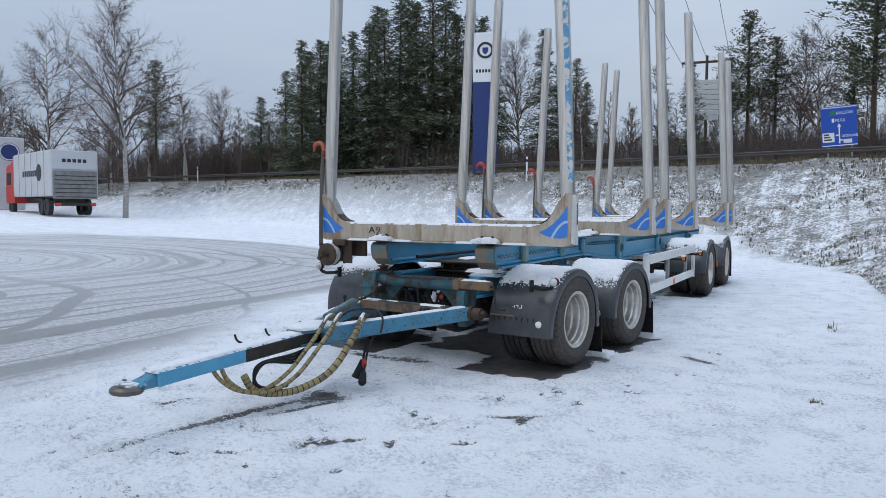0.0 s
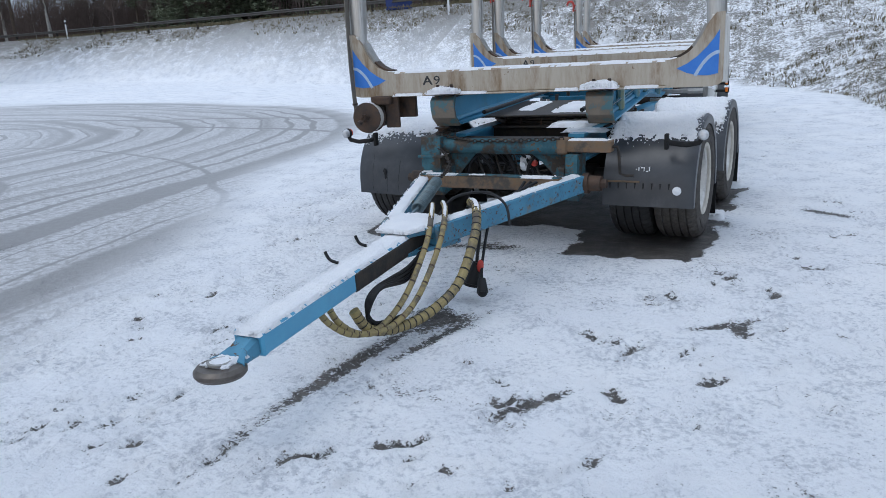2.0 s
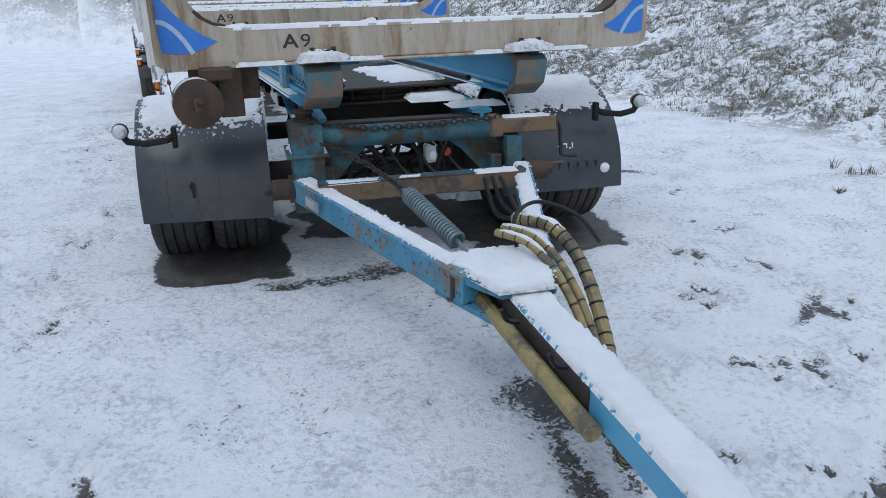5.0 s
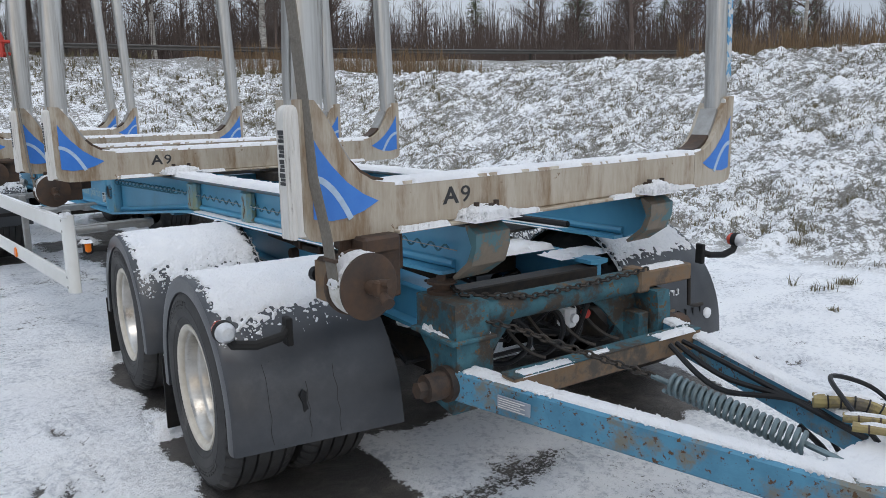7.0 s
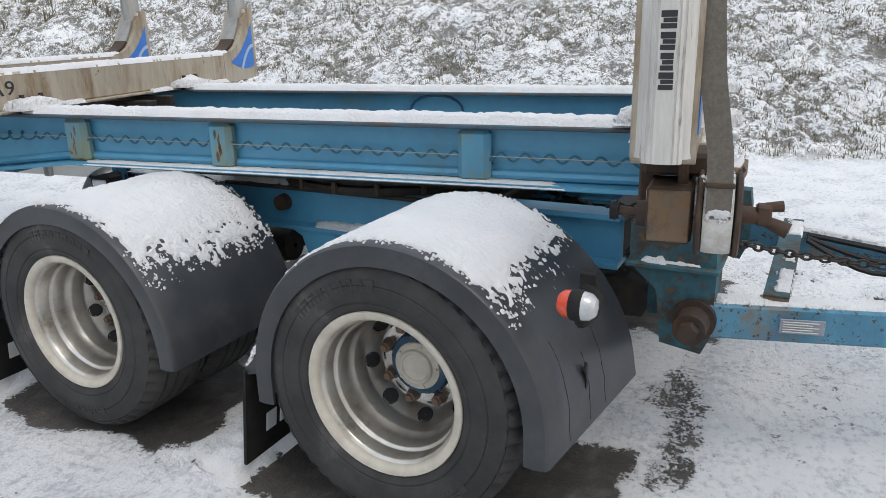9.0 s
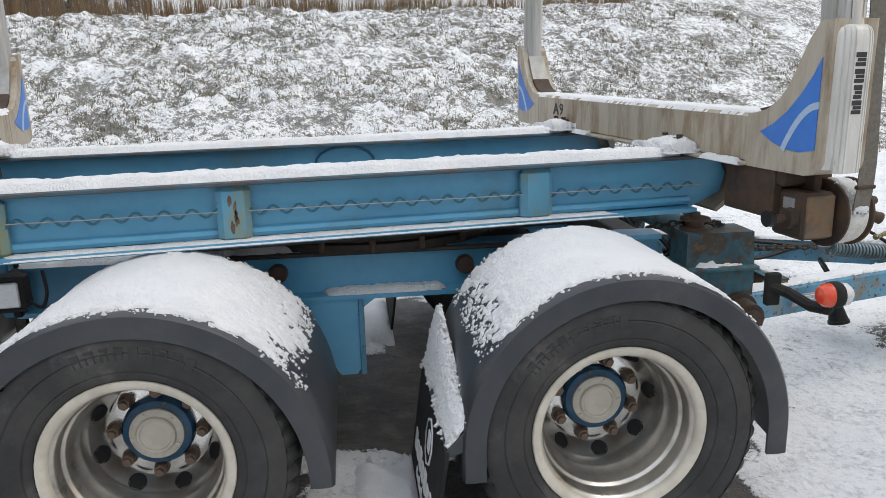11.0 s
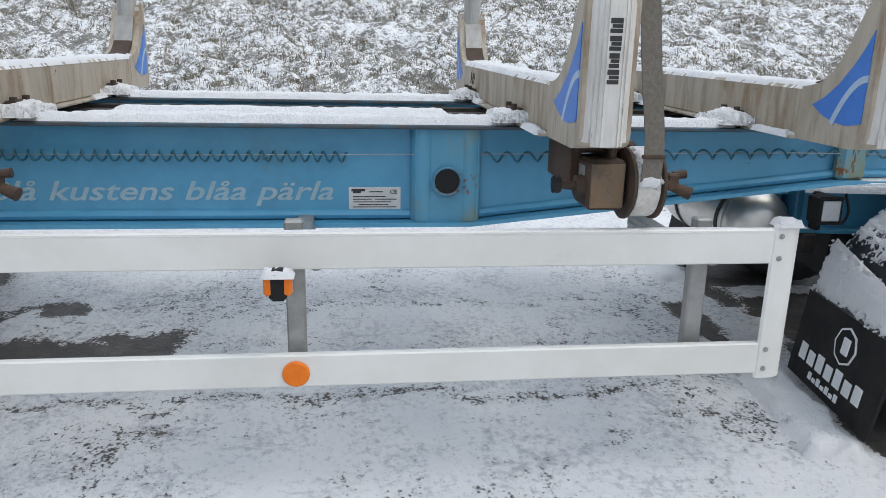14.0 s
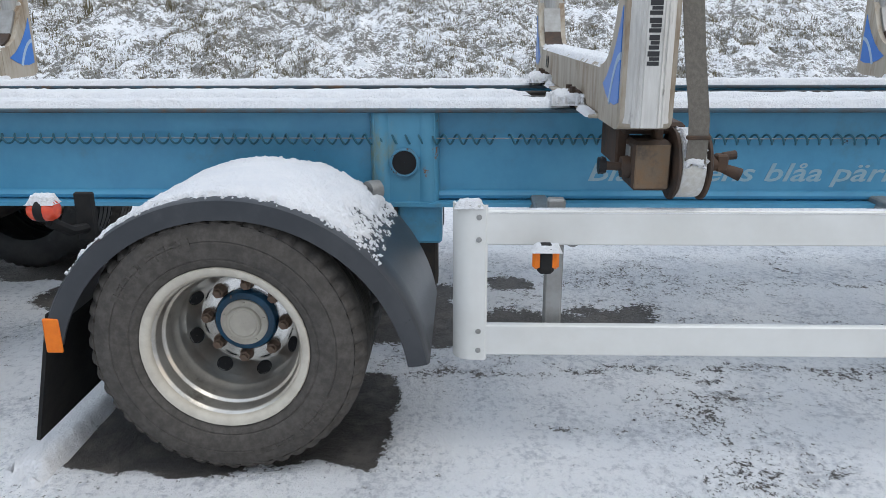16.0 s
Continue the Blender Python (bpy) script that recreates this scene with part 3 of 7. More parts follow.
def build_ground():
    xs = spaced(-900, 900, -4.4, 11.5, 0.036, 3.2, 62)
    ys = spaced(-900, 1200, -6.0, 14.0, 0.042, 3.2, 62)
    X, Y = np.meshgrid(xs, ys, indexing="ij")
    Z = ground_height(X, Y)
    d = side_distance(X, Y, FOOT)

    def spot(cx, cy, rx, ry, turn=0.0):
        c, s = math.cos(radians(turn)), math.sin(radians(turn))
        px, py = (wx, wy) if rx > 0.15 else (X, Y)
        u, w = ((px - cx) * c + (py - cy) * s) / rx, (-(px - cx) * s + (py - cy) * c) / ry
        return np.clip(1.25 - 0.75 * np.sqrt(np.hypot(u, w) ** 2 * 0.75 + 0.25 * np.maximum(abs(u), abs(w)) ** 4), 0, 1)

    wx = X + 0.06 * value_noise(X, Y, 4.0, 31) + 0.05 * value_noise(X, Y, 9.0, 32)
    wy = Y + 0.06 * value_noise(X, Y, 4.0, 33) + 0.05 * value_noise(X, Y, 9.0, 34)
    bare = np.zeros_like(X)

    def patch(x0, x1, y0, y1, much=1.0, soft=0.13, sx=wx, sy=wy):
        """Sheltered oblong, fading over its border."""
        inside = np.minimum(np.minimum(sx - x0, x1 - sx), np.minimum(sy - y0, y1 - sy))
        return much * smooth(inside, -soft, soft)

    ca, sa = math.cos(radians(7.2)), math.sin(radians(7.2))
    lx, ly = (wx - 0.05) * ca - (wy - 1.25) * sa, (wx - 0.05) * sa + (wy - 1.25) * ca
    # wet asphalt sheltered by the dolly's wheels and guards, snow drifted in between
    for args in ((-1.34, -0.66, -1.20, -0.10), (-1.34, -0.66, 0.24, 1.18), (0.36, 1.32, -1.34, -0.05), (0.62, 1.32, 0.15, 1.18), (-0.55, 0.45, -0.62, 1.05, 0.9)):
        bare = np.maximum(bare, patch(*args, soft=0.07, sx=lx, sy=ly))
    bare = np.maximum(bare, patch(-0.95, -0.05, -0.08, 0.12, 0.62))
    # under the rear axles and the frame
    for args in ((-1.27, -0.60, 6.39, 7.50, 1.0, 0.05), (-1.27, -0.60, 8.18, 9.30, 1.0, 0.05), (0.62, 1.27, 6.39, 7.50), (0.62, 1.27, 8.18, 9.30), (-0.25, 0.25, 5.25, 6.7, 0.85), (0.1, 0.6, 6.1, 8.4, 0.8),
                 (-0.5, 0.0, 6.9, 7.6, 0.75), (0.42, 0.66, 5.70, 6.05, 0.9), (-0.22, 0.55, 2.56, 2.74, 0.95, 0.07), (0.4, 1.0, 2.25, 2.45, 0.9), (0.05, 0.35, 3.3, 3.5, 0.5)):
        bare = np.maximum(bare, patch(*args))
    bare = bare - 0.7 * patch(0.12, 0.42, 5.6, 6.15, 1.0, 0.12) - 0.6 * patch(0.3, 0.5, 6.35, 6.6, 1.0, 0.1)
    # lines of drips below the edges of the frame
    for cx, wide, y0, y1, much in ((-0.52, 0.16, 2.9, 6.4, 0.60), (0.56, 0.14, 2.9, 6.3, 0.58), (-0.98, 0.16, 5.3, 5.9, 0.52), (0.02, 0.2, 3.0, 5.4, 0.46)):
        bare = np.maximum(bare, patch(cx - wide / 2, cx + wide / 2, y0, y1, much, 0.16))
    # thin, speckled snow all over the lot
    thin = 0.23 + 0.12 * value_noise(X, Y, 1.7, 61) + 0.10 * value_noise(X, Y, 6.0, 62) + 0.09 * patch(-2.1, 1.0, 2.6, 7.0, 1.0, 0.4)
    bare = np.maximum(bare, thin)
    # below the drawbar pole
    for cx, cy, rx, ry, turn, much in ((-0.12, -1.50, 0.22, 0.22, 0, 0.72), (-0.30, -2.15, 0.07, 0.80, -12, 0.64), (-0.02, -1.75, 0.05, 0.5, -20, 0.6), (-0.42, -2.9, 0.05, 0.4, -4, 0.5)):
        bare = np.maximum(bare, much * spot(cx, cy, rx, ry, turn))
    # footprints and scuffs
    rng = random.Random(4)
    steps = [(-0.99, -2.67), (-1.03, -2.85), (-0.91, -3.01), (-0.92, -2.19), (-0.92, -2.01), (-1.66, -1.24), (-2.09, -1.43), (-1.77, -1.98), (-1.65, -2.2), (0.48, -2.4), (0.61, -2.23), (0.92, -2.28),
             (0.27, -2.73), (0.42, -2.88), (0.1, -2.92), (-0.09, -2.95), (0.72, -1.7), (1.0, -1.75), (0.38, -2.1), (0.98, -1.02), (1.29, -1.82), (2.21, 1.64), (-1.14, -1.88), (-1.38, -2.79), (1.3, -0.51),
             (1.55, -0.66), (-1.23, -3.1), (-1.88, -0.13), (-1.69, 1.78), (1.8, -0.09), (1.37, -0.41), (1.02, -0.99), (1.53, -1.12), (0.82, -1.59), (-1.82, 1.19), (2.3, 1.34), (2.14, 0.58), (-0.7, -3.28), (0.87, -2.81)]
    prints, rims = np.zeros_like(X), np.zeros_like(X)
    lanes = [(rng.uniform(1.7, 3.9), rng.uniform(-3.2, 9)) for _ in range(60)] + [(rng.uniform(-3.0, -1.6), rng.uniform(-3.5, 9)) for _ in range(70)] + [(rng.uniform(-1.5, 2.0), rng.uniform(-3.9, -1.2)) for _ in range(48)]
    lanes += [(1.75 + 0.09 * k + rng.gauss(0, 0.22), -0.8 + 0.24 * k + rng.gauss(0, 0.15)) for k in range(30)] + [(-1.75 - 0.5 * math.sin(k * 0.5) + rng.gauss(0, 0.15), -2.6 + 0.2 * k) for k in range(22)]
    known = set(steps)
    for cx, cy in steps + lanes:
        near = (abs(X - cx) < 0.45) & (abs(Y - cy) < 0.45)
        i0, i1 = np.where(near.any(1))[0][[0, -1]]
        j0, j1 = np.where(near.any(0))[0][[0, -1]]
        cut = (slice(i0, i1 + 1), slice(j0, j1 + 1))
        turn = radians(rng.uniform(-60, 60))
        for _ in range(rng.choice((2, 2, 3, 4))):
            ox, oy = cx + rng.gauss(0, 0.06), cy + rng.gauss(0, 0.09)
            rx, ry, a = rng.uniform(0.018, 0.034), rng.uniform(0.035, 0.085), turn + rng.uniform(-0.3, 0.3)
            dx, dy = X[cut] - ox, Y[cut] - oy
            q = np.hypot((dx * math.cos(a) + dy * math.sin(a)) / rx, (-dx * math.sin(a) + dy * math.cos(a)) / ry) + 0.25 * value_noise(X[cut], Y[cut], 16.0, 41)
            one = np.clip(1.3 - 0.75 * q, 0, 1)
            bare[cut] = np.maximum(bare[cut], (rng.uniform(0.45, 0.80) if (cx, cy) in known else rng.uniform(0.18, 0.50)) * one)
            prints[cut] = np.maximum(prints[cut], one)
            rims[cut] = np.maximum(rims[cut], np.exp(-((q - 1.75) / 0.4) ** 2))
    for cx, cy, rx, ry, turn in ((0.62, -2.35, 0.05, 0.28, -38), (1.42, -1.34, 0.06, 0.17, 20), (2.1, 1.3, 0.07, 0.3, 50), (-0.95, -2.1, 0.04, 0.22, -25), (1.35, -1.3, 0.04, 0.25, -60)):
        bare = np.maximum(bare, 0.66 * spot(cx, cy, rx, ry, turn))
    bare *= (1 - smooth(d, -0.3, 0.3))
    # driven drive: rings of tyre lines round the turning place
    R = np.hypot(X + 15.5, Y - 3.5)
    edge = 11.6 + 0.2 * ripple(X, Y, 0.5, 8)
    lane = np.where(Y < 3.5, -1.75 - 0.55 * np.clip((Y + 3) / 2.2, -3, 3) - 0.6 * smooth(Y, -1, 3), -15.5 + np.sqrt(np.clip(133 - (Y - 3.5) ** 2, 0.01, None)))
    away = lane - X
    away = np.where(Y > 3.5, np.minimum(away, edge - R), away)
    slush = smooth(away, -0.2, 0.9) * (1 - smooth(d, -1.5, -0.3)) * (0.85 + 0.2 * ripple(X, Y, 0.35, 9))
    slush = slush * (1 - 0.3 * smooth(Y, 9, 22))
    turf = smooth(d, -0.15, 0.7)
    # hollows of the relief, coloured darker to imitate the shade between snow clumps
    low = np.clip(0.5 - near_trailer(X, Y) * 0.5 * value_noise(X, Y, 7.5, 4) - 0.35 * value_noise(X, Y, 15.0, 5) - 0.3 * value_noise(X, Y, 3.2, 3), 0, 1)
    # more grass shows on the slope below the road, most along its shoulder
    rail_d = side_distance(X, Y, RAIL[::-1])
    low = low + (d > 0) * (0.45 * smooth(-X, -5, 3) + 0.9 * smooth(rail_d, -2.6, -0.8) * (1 - smooth(rail_d, 0.5, 1.5)))
    foot = np.clip(bare, 0, 1)
    Z = Z - 0.014 * foot * (d < 0) - 0.012 * prints + 0.022 * rims * (1 - prints) + (d < 0) * 0.004 * (value_noise(X, Y, 5.0, 51) + 0.8 * value_noise(X, Y, 11.0, 52))
    nx, ny = X.shape
    me = bpy.data.meshes.new("ground")
    co = np.stack([X, Y, Z], -1).reshape(-1, 3)
    i, j = np.meshgrid(np.arange(nx - 1), np.arange(ny - 1), indexing="ij")
    a = (i * ny + j).ravel()
    quads = np.stack([a, a + ny, a + ny + 1, a + 1], -1)
    me.from_pydata(co.tolist(), [], quads.tolist())
    for key, val in (("bare", bare), ("slush", np.clip(slush, 0, 1)), ("turf", turf), ("low", low)):
        me.attributes.new(key, "FLOAT", "POINT").data.foreach_set("value", val.ravel().astype(np.float32))
    me.materials.append(ground_mat)
    me.polygons.foreach_set("use_smooth", [True] * len(me.polygons))
    tagged(new("ground", me), "snow-covered parking lot and grassy bank with bare wet patches", "ground", kind="structure")


build_ground()

# ---- timber trailer: shared pieces ----
DOLLY = pose(0.05, 1.25, 0, 0, 0, -7.2)
AXLE_Z, REAR_Z = 0.420, 0.436


def reuse(name, mesh, parent, m=None, label=""):
    """Another object on a mesh that exists already."""
    ob = new(name, mesh)
    ob.parent = parent
    if m is not None:
        ob.matrix_local = m
    return tagged(ob, label) if label else ob


WHEEL_MESH = {}


def wheel_meshes():
    """Meshes of one wheel that faces -x, with its outer flange at the origin."""
    ax = (-1, 0, 0)
    rim = Shape().lathe([(0.247, -0.32), (0.262, -0.30), (0.25, -0.03), (0.262, -0.004), (0.263, 0.0), (0.258, 0.003)], (0, 0, 0), ax, 56)
    rim.lathe([(0.236, -0.016), (0.228, -0.024), (0.224, -0.030), (0.223, -0.068), (0.221, -0.073), (0.215, -0.077), (0.212, -0.082), (0.209, -0.120), (0.205, -0.136), (0.199, -0.146),
               (0.195, -0.154), (0.194, -0.200), (0.190, -0.211), (0.162, -0.252), (0.157, -0.264), (0.150, -0.272), (0.12, -0.273), (0.05, -0.273)], (0, 0, 0), ax, 64)
    flange = Shape().lathe([(0.263, -0.008), (0.265, 0.001), (0.262, 0.006), (0.250, 0.006), (0.240, 0.001), (0.235, -0.007), (0.234, -0.018)], (0, 0, 0), ax, 56)
    disc = Shape().lathe([(0.160, -0.2655), (0.158, -0.260), (0.150, -0.257), (0.140, -0.256), (0.06, -0.256)], (0, 0, 0), ax, 48)
    # closed black disc for the shade inside a vent hole
    hole = Shape().lathe([(0.0005, 0.0), (0.0215, 0.0), (0.0235, 0.003), (0.0245, -0.004)], (0, 0, 0), (-1, 0, 0), 18)
    hub = Shape().lathe([(0.108, -0.256), (0.107, -0.236), (0.100, -0.226), (0.088, -0.222), (0.05, -0.222)], (0, 0, 0), ax, 36)
    cap = Shape().lathe([(0.080, -0.224), (0.080, -0.214), (0.074, -0.210), (0.060, -0.208), (0.057, -0.200), (0.052, -0.197), (0.048, -0.198), (0.045, -0.203), (0.0005, -0.203)], (0, 0, 0), ax, 36)
    for k in range(5):
        a = 2 * math.pi * k / 5 + 0.3
        cap.cyl((0.216, 0.070 * math.cos(a), 0.070 * math.sin(a)), (0.205, 0.070 * math.cos(a), 0.070 * math.sin(a)), 0.0055, n=6)
    nut = Shape().cyl((0.002, 0, 0), (-0.004, 0, 0), 0.024, n=16).cyl((-0.003, 0, 0), (-0.034, 0, 0), 0.0205, 0.019, 6).cyl((-0.032, 0, 0), (-0.046, 0, 0), 0.012, n=8)

    def tyre(h0):
        prof = [(0.256, -0.275), (0.272, -0.288), (0.31, -0.298), (0.37, -0.296), (0.405, -0.284), (0.428, -0.262), (0.434, -0.25)]
        for g in (-0.222, -0.166, -0.110, -0.056):
            prof += [(0.4365, g - 0.006), (0.424, g - 0.004), (0.424, g + 0.004), (0.4365, g + 0.006)]
        prof += [(0.434, -0.028), (0.428, -0.014), (0.412, 0.004), (0.404, 0.0075), (0.402, 0.0045), (0.382, 0.013), (0.352, 0.019), (0.349, 0.0165), (0.345, 0.0195),
                 (0.318, 0.019), (0.296, 0.0135), (0.293, 0.010), (0.288, 0.012), (0.272, 0.006), (0.262, -0.006), (0.256, -0.012)]
        s = Shape().lathe([(r, h + h0) for r, h in prof], (0, 0, 0), ax, 144)
        # tread blocks on both shoulders
        k, c = len(prof), Vector((0, 0, 0))
        for n, v in enumerate(s.v):
            if n % k in (5, 6, k - 16, k - 15, k - 14) and (n // k) % 3 == 0:
                s.v[n] = (v[0], v[1] * 0.968, v[2] * 0.968)
        return s

    def side_word():
        """One raised word of plain bars on the side wall, centred at the top."""
        s, rng = Shape(), random.Random(7)
        for k in range(9):
            m = Matrix.Rotation(0.105 * (k - 4), 4, "X")
            w = rng.uniform(0.011, 0.014)
            s.box(-0.0201, -0.014, -w, -w + 0.006, 0.330, 0.366, 0.001, m)
            s.box(-0.0201, -0.014, w - 0.006, w, 0.330, rng.choice((0.35, 0.366)), 0.001, m)
            s.box(-0.0200, -0.014, -w, w, rng.choice((0.330, 0.346, 0.360)), 0.366, 0.001, m)
        return s

    WHEEL_MESH.update(rim=rim.mesh("wheel", rim_metal), flange=flange.mesh("flange", rim_edge), disc=disc.mesh("disc", chrome), hole=hole.mesh("vent_hole", cable_black),
                      hub=hub.mesh("hub", hub_blue), cap=cap.mesh("hub_cap", rim_edge), nut=nut.mesh("wheel_nut", nut_rust), dark=tyre(0).mesh("tyre", tyre_rubber),
                      dusty=tyre(0).mesh("tyre", tyre_dusty), word=side_word().mesh("raised_letters", tyre_rubber), dusty_word=side_word().mesh("raised_letters", tyre_dusty), inner=tyre(-0.325).mesh("inner_tyre", tyre_rubber))


wheel_meshes()


def add_wheel(parent, x, y, z, size, side, turn, dusty=False):
    """A twin wheel whose outer flange lies at x; side -1 faces -x."""
    m = pose(x, y, z) @ Matrix.Scale(size, 4) @ (Matrix.Identity(4) if side < 0 else Matrix.Rotation(math.pi, 4, "Z")) @ Matrix.Rotation(radians(turn), 4, "X")
    w = reuse("wheel", WHEEL_MESH["rim"], parent, m, "deep-dished pale metal twin-wheel rim")
    for key, name in (("flange", "flange"), ("disc", "wheel_disc"), ("hub", "hub"), ("cap", "hub_cap"), ("inner", "inner_tyre")):
        reuse(name, WHEEL_MESH[key], w)
    reuse("tyre", WHEEL_MESH["dusty" if dusty else "dark"], w, label="dust-grey tyre" if dusty else "black tyre")
    for k in range(2):
        reuse("raised_letters", WHEEL_MESH["dusty_word" if dusty else "word"], w, Matrix.Rotation(2.4 + math.pi * k, 4, "X"))
    for k in range(8):
        a = 2 * math.pi * k / 8
        b = 2 * math.pi * (k + 0.5) / 8
        reuse("vent_hole", WHEEL_MESH["hole"], w, Matrix.Rotation(b, 4, "X") @ pose(0.2265, 0.1775, 0) @ Matrix.Rotation(radians(53), 4, "Z") @ Matrix.Scale(1.14, 4))
        reuse("wheel_nut", WHEEL_MESH["nut"], w, pose(0.257, 0.130 * math.cos(a), 0.130 * math.sin(a)))
    return w


def fender_path(y, z, r, front, rear):
    """Points and outward normals (y, z) of a mudguard rolled round (y, z), from the front edge (-y) to the rear; heights of the two lower ends."""
    pts = []
    a0 = math.pi - (math.asin((front - z) / r) if front > z else 0.0)
    a1 = math.asin((rear - z) / r) if rear > z else 0.0
    if front < z:
        pts += [(y - r, front + (z - front) * k / 4, -1, 0) for k in range(4)]
    for k in range(37):
        a = a0 + (a1 - a0) * k / 36
        pts.append((y + r * math.cos(a), z + r * math.sin(a), math.cos(a), math.sin(a)))
    if rear < z:
        pts += [(y + r, z + (rear - z) * k / 4, 1, 0) for k in range(1, 5)]
    return pts


def fender_shape(x_in, x_out, path, kick=(0.0, 0.0)):
    """A rolled mudguard shell with a turned-down outer lip; kick pushes the foot of the front forwards at the inner and the outer edge."""
    sg = 1 if x_out > x_in else -1
    sec = [(x_in, 0.0)] + [(x_in + (x_out - x_in) * k / 6 * 0.98, 0.0) for k in range(1, 6)]
    sec += [(x_out - sg * 0.012, 0.0), (x_out, -0.008), (x_out + sg * 0.004, -0.035), (x_out, -0.066), (x_out - sg * 0.010, -0.066), (x_out - sg * 0.012, -0.014), (x_in, -0.012)]
    vs, fs, n = [], [], len(sec)
    mid = path[len(path) // 2][0]
    for y, z, ny, nz in path:
        low = min(1.0, max(0.0, (0.80 - z) / 0.48)) if y < mid else 0.0
        for x, h in sec:
            q = (x - x_in) / (x_out - x_in)
            vs.append((x, y + h * ny - low * (kick[0] + (kick[1] - kick[0]) * q), z + h * nz))
    for i in range(len(path) - 1):
        fs += [(i * n + k, i * n + (k + 1) % n, (i + 1) * n + (k + 1) % n, (i + 1) * n + k) for k in range(n)]
    fs += [tuple(range(n)), tuple(range(len(vs) - n, len(vs)))]
    return Shape().add(vs, fs)


def fender_snow(x_in, x_out, y, z, r, a0, a1, h, seed):
    """Snow lying on a mudguard, from angle a0 to a1 (0 is the rear, 180 the front)."""
    def fn(u, v):
        a = radians(a0 + (a1 - a0) * u)
        return (x_in + (x_out - x_in) * v, y + r * math.cos(a), z + r * math.sin(a)), (0, math.cos(a) * 0.6, math.sin(a) * 0.8 + 0.2)
    return snow_sheet(fn, 150, 96, h, rag=1.15, scale=7, seed=seed, soft=0.10, soft_u=0.24, crumbs=650)


def snow_thing(shape, at, label="thin layer of fresh white snow", name="snow_layer"):
    return single(name, shape, snow, at, label, "snow", kind="stuff", group="snow on the trailer", sharp=80)


# ---- dolly with the front axles and the drawbar ----
dolly = thing("trailer_dolly", DOLLY, "worn blue steel dolly with twin wheels and snow-dusted black mudguards", "trailer dolly")
# guards as (centre y, centre height, radius, front foot, rear foot)
FRONT_GUARD, BACK_GUARD, REAR_GUARD = (-0.675, 0.40, 0.474, 0.32, 0.31), (0.65, 0.35, 0.505, 0.335, 0.34), (-0.03, 0.31, 0.60, 0.40, 0.47)
# inner edge, outer edge and wheel face of the dolly's two sides
SPAN = {-1: (-0.70, -1.335, -1.318), 1: (0.655, 1.25, 1.232)}
for side in (-1, 1):
    g_in, g_out, face_x = SPAN[side]
    for n, (gy, gz, gr, gf, ge) in enumerate((FRONT_GUARD, BACK_GUARD)):
        y = (-0.651, 0.651)[n]
        add_wheel(dolly, face_x, y, AXLE_Z, 0.955, side, 17 + 31 * n + 50 * (side > 0), dusty=side > 0)
        kick = (0.0, 0.0) if n else (0.075, 0.0) if side < 0 else (0.05, 0.05)
        f = part("mudguard", fender_shape(g_in, g_out, fender_path(gy, gz, gr, gf, ge), kick), black_plastic, dolly, "black plastic mudguard")
        # flap behind the wheel
        at = pose(0, gy + gr + 0.036, 0.40, 8) @ pose(0, 0, -0.40)
        flap = part("mudflap", Shape().prism([(g_in - side * 0.01, 0.40), (g_out, 0.40), (g_out - side * 0.01, 0.045), (g_in, 0.045)], 0, 0.012, "y", m=at), black_rubber, f, "black rubber mudflap with pale lettering")
        # ledge between the guard and the flap's top
        part("flap_strip", Shape().prism([(gy + gr - 0.005, 0.40), (gy + gr - 0.005, 0.46), (gy + gr + 0.046, 0.405), (gy + gr + 0.046, 0.385)], *sorted((g_in, g_out - side * 0.01)), "x"), black_plastic, f)
        if side < 0:
            for x0, x1, z0, z1 in ((-1.23, -0.74, 0.125, 0.195), (-1.10, -0.86, 0.075, 0.105)):
                for k in range(7):
                    a, b = x0 + (x1 - x0) * k / 7, x0 + (x1 - x0) * (k + 0.72) / 7
                    part("letter_bar", Shape().box(a, b, -0.003, 0.015, z0, z1 - 0.012 * (k % 2), 0.001, at), sign_white, flap)
            part("emblem_ring", Shape().lathe([(0.068, 0.016), (0.076, 0.016), (0.076, -0.004), (0.068, -0.004)], (-1.05, 0, 0.290), (0, 1, 0), 8, at), sign_white, flap, "pale printed ring")
            part("emblem", Shape().box(-1.078, -1.022, -0.003, 0.015, 0.252, 0.325, 0.012, at), sign_white, flap, "pale printed emblem")


def guard_front(x, z):
    """Local y of the front guards' forward face."""
    low = min(1.0, max(0.0, (0.80 - z) / 0.48))
    r = FRONT_GUARD[2]
    y = FRONT_GUARD[0] - (r if z < FRONT_GUARD[1] else math.sqrt(max(0.0, r * r - (z - FRONT_GUARD[1]) ** 2)))
    return y - low * (0.05 if x > 0 else 0.075 * (1.335 + x) / 0.635)


# cracks, wet runs and a rusty bracket strip on the front guards
for x, z0, z1 in ((-1.20, 0.34, 0.62), (-1.06, 0.34, 0.54), (-0.95, 0.34, 0.58)):
    part("crack", Shape().tube([(x + 0.004 * math.sin(9 * k + x * 30), guard_front(x, z0 + (z1 - z0) * k / 6), z0 + (z1 - z0) * k / 6) for k in range(7)], 0.0012, 4), cable_black, dolly)
gy = guard_front(-1.08, 0.46)
part("wet_run", Shape().prism([(-1.095, 0.50), (-1.082, 0.522), (-1.068, 0.51), (-1.07, 0.47), (-1.062, 0.44), (-1.076, 0.425), (-1.085, 0.445), (-1.083, 0.47)], gy - 0.004, gy + 0.004, "y"), cable_black, dolly)
gy = guard_front(0.9, 0.48)
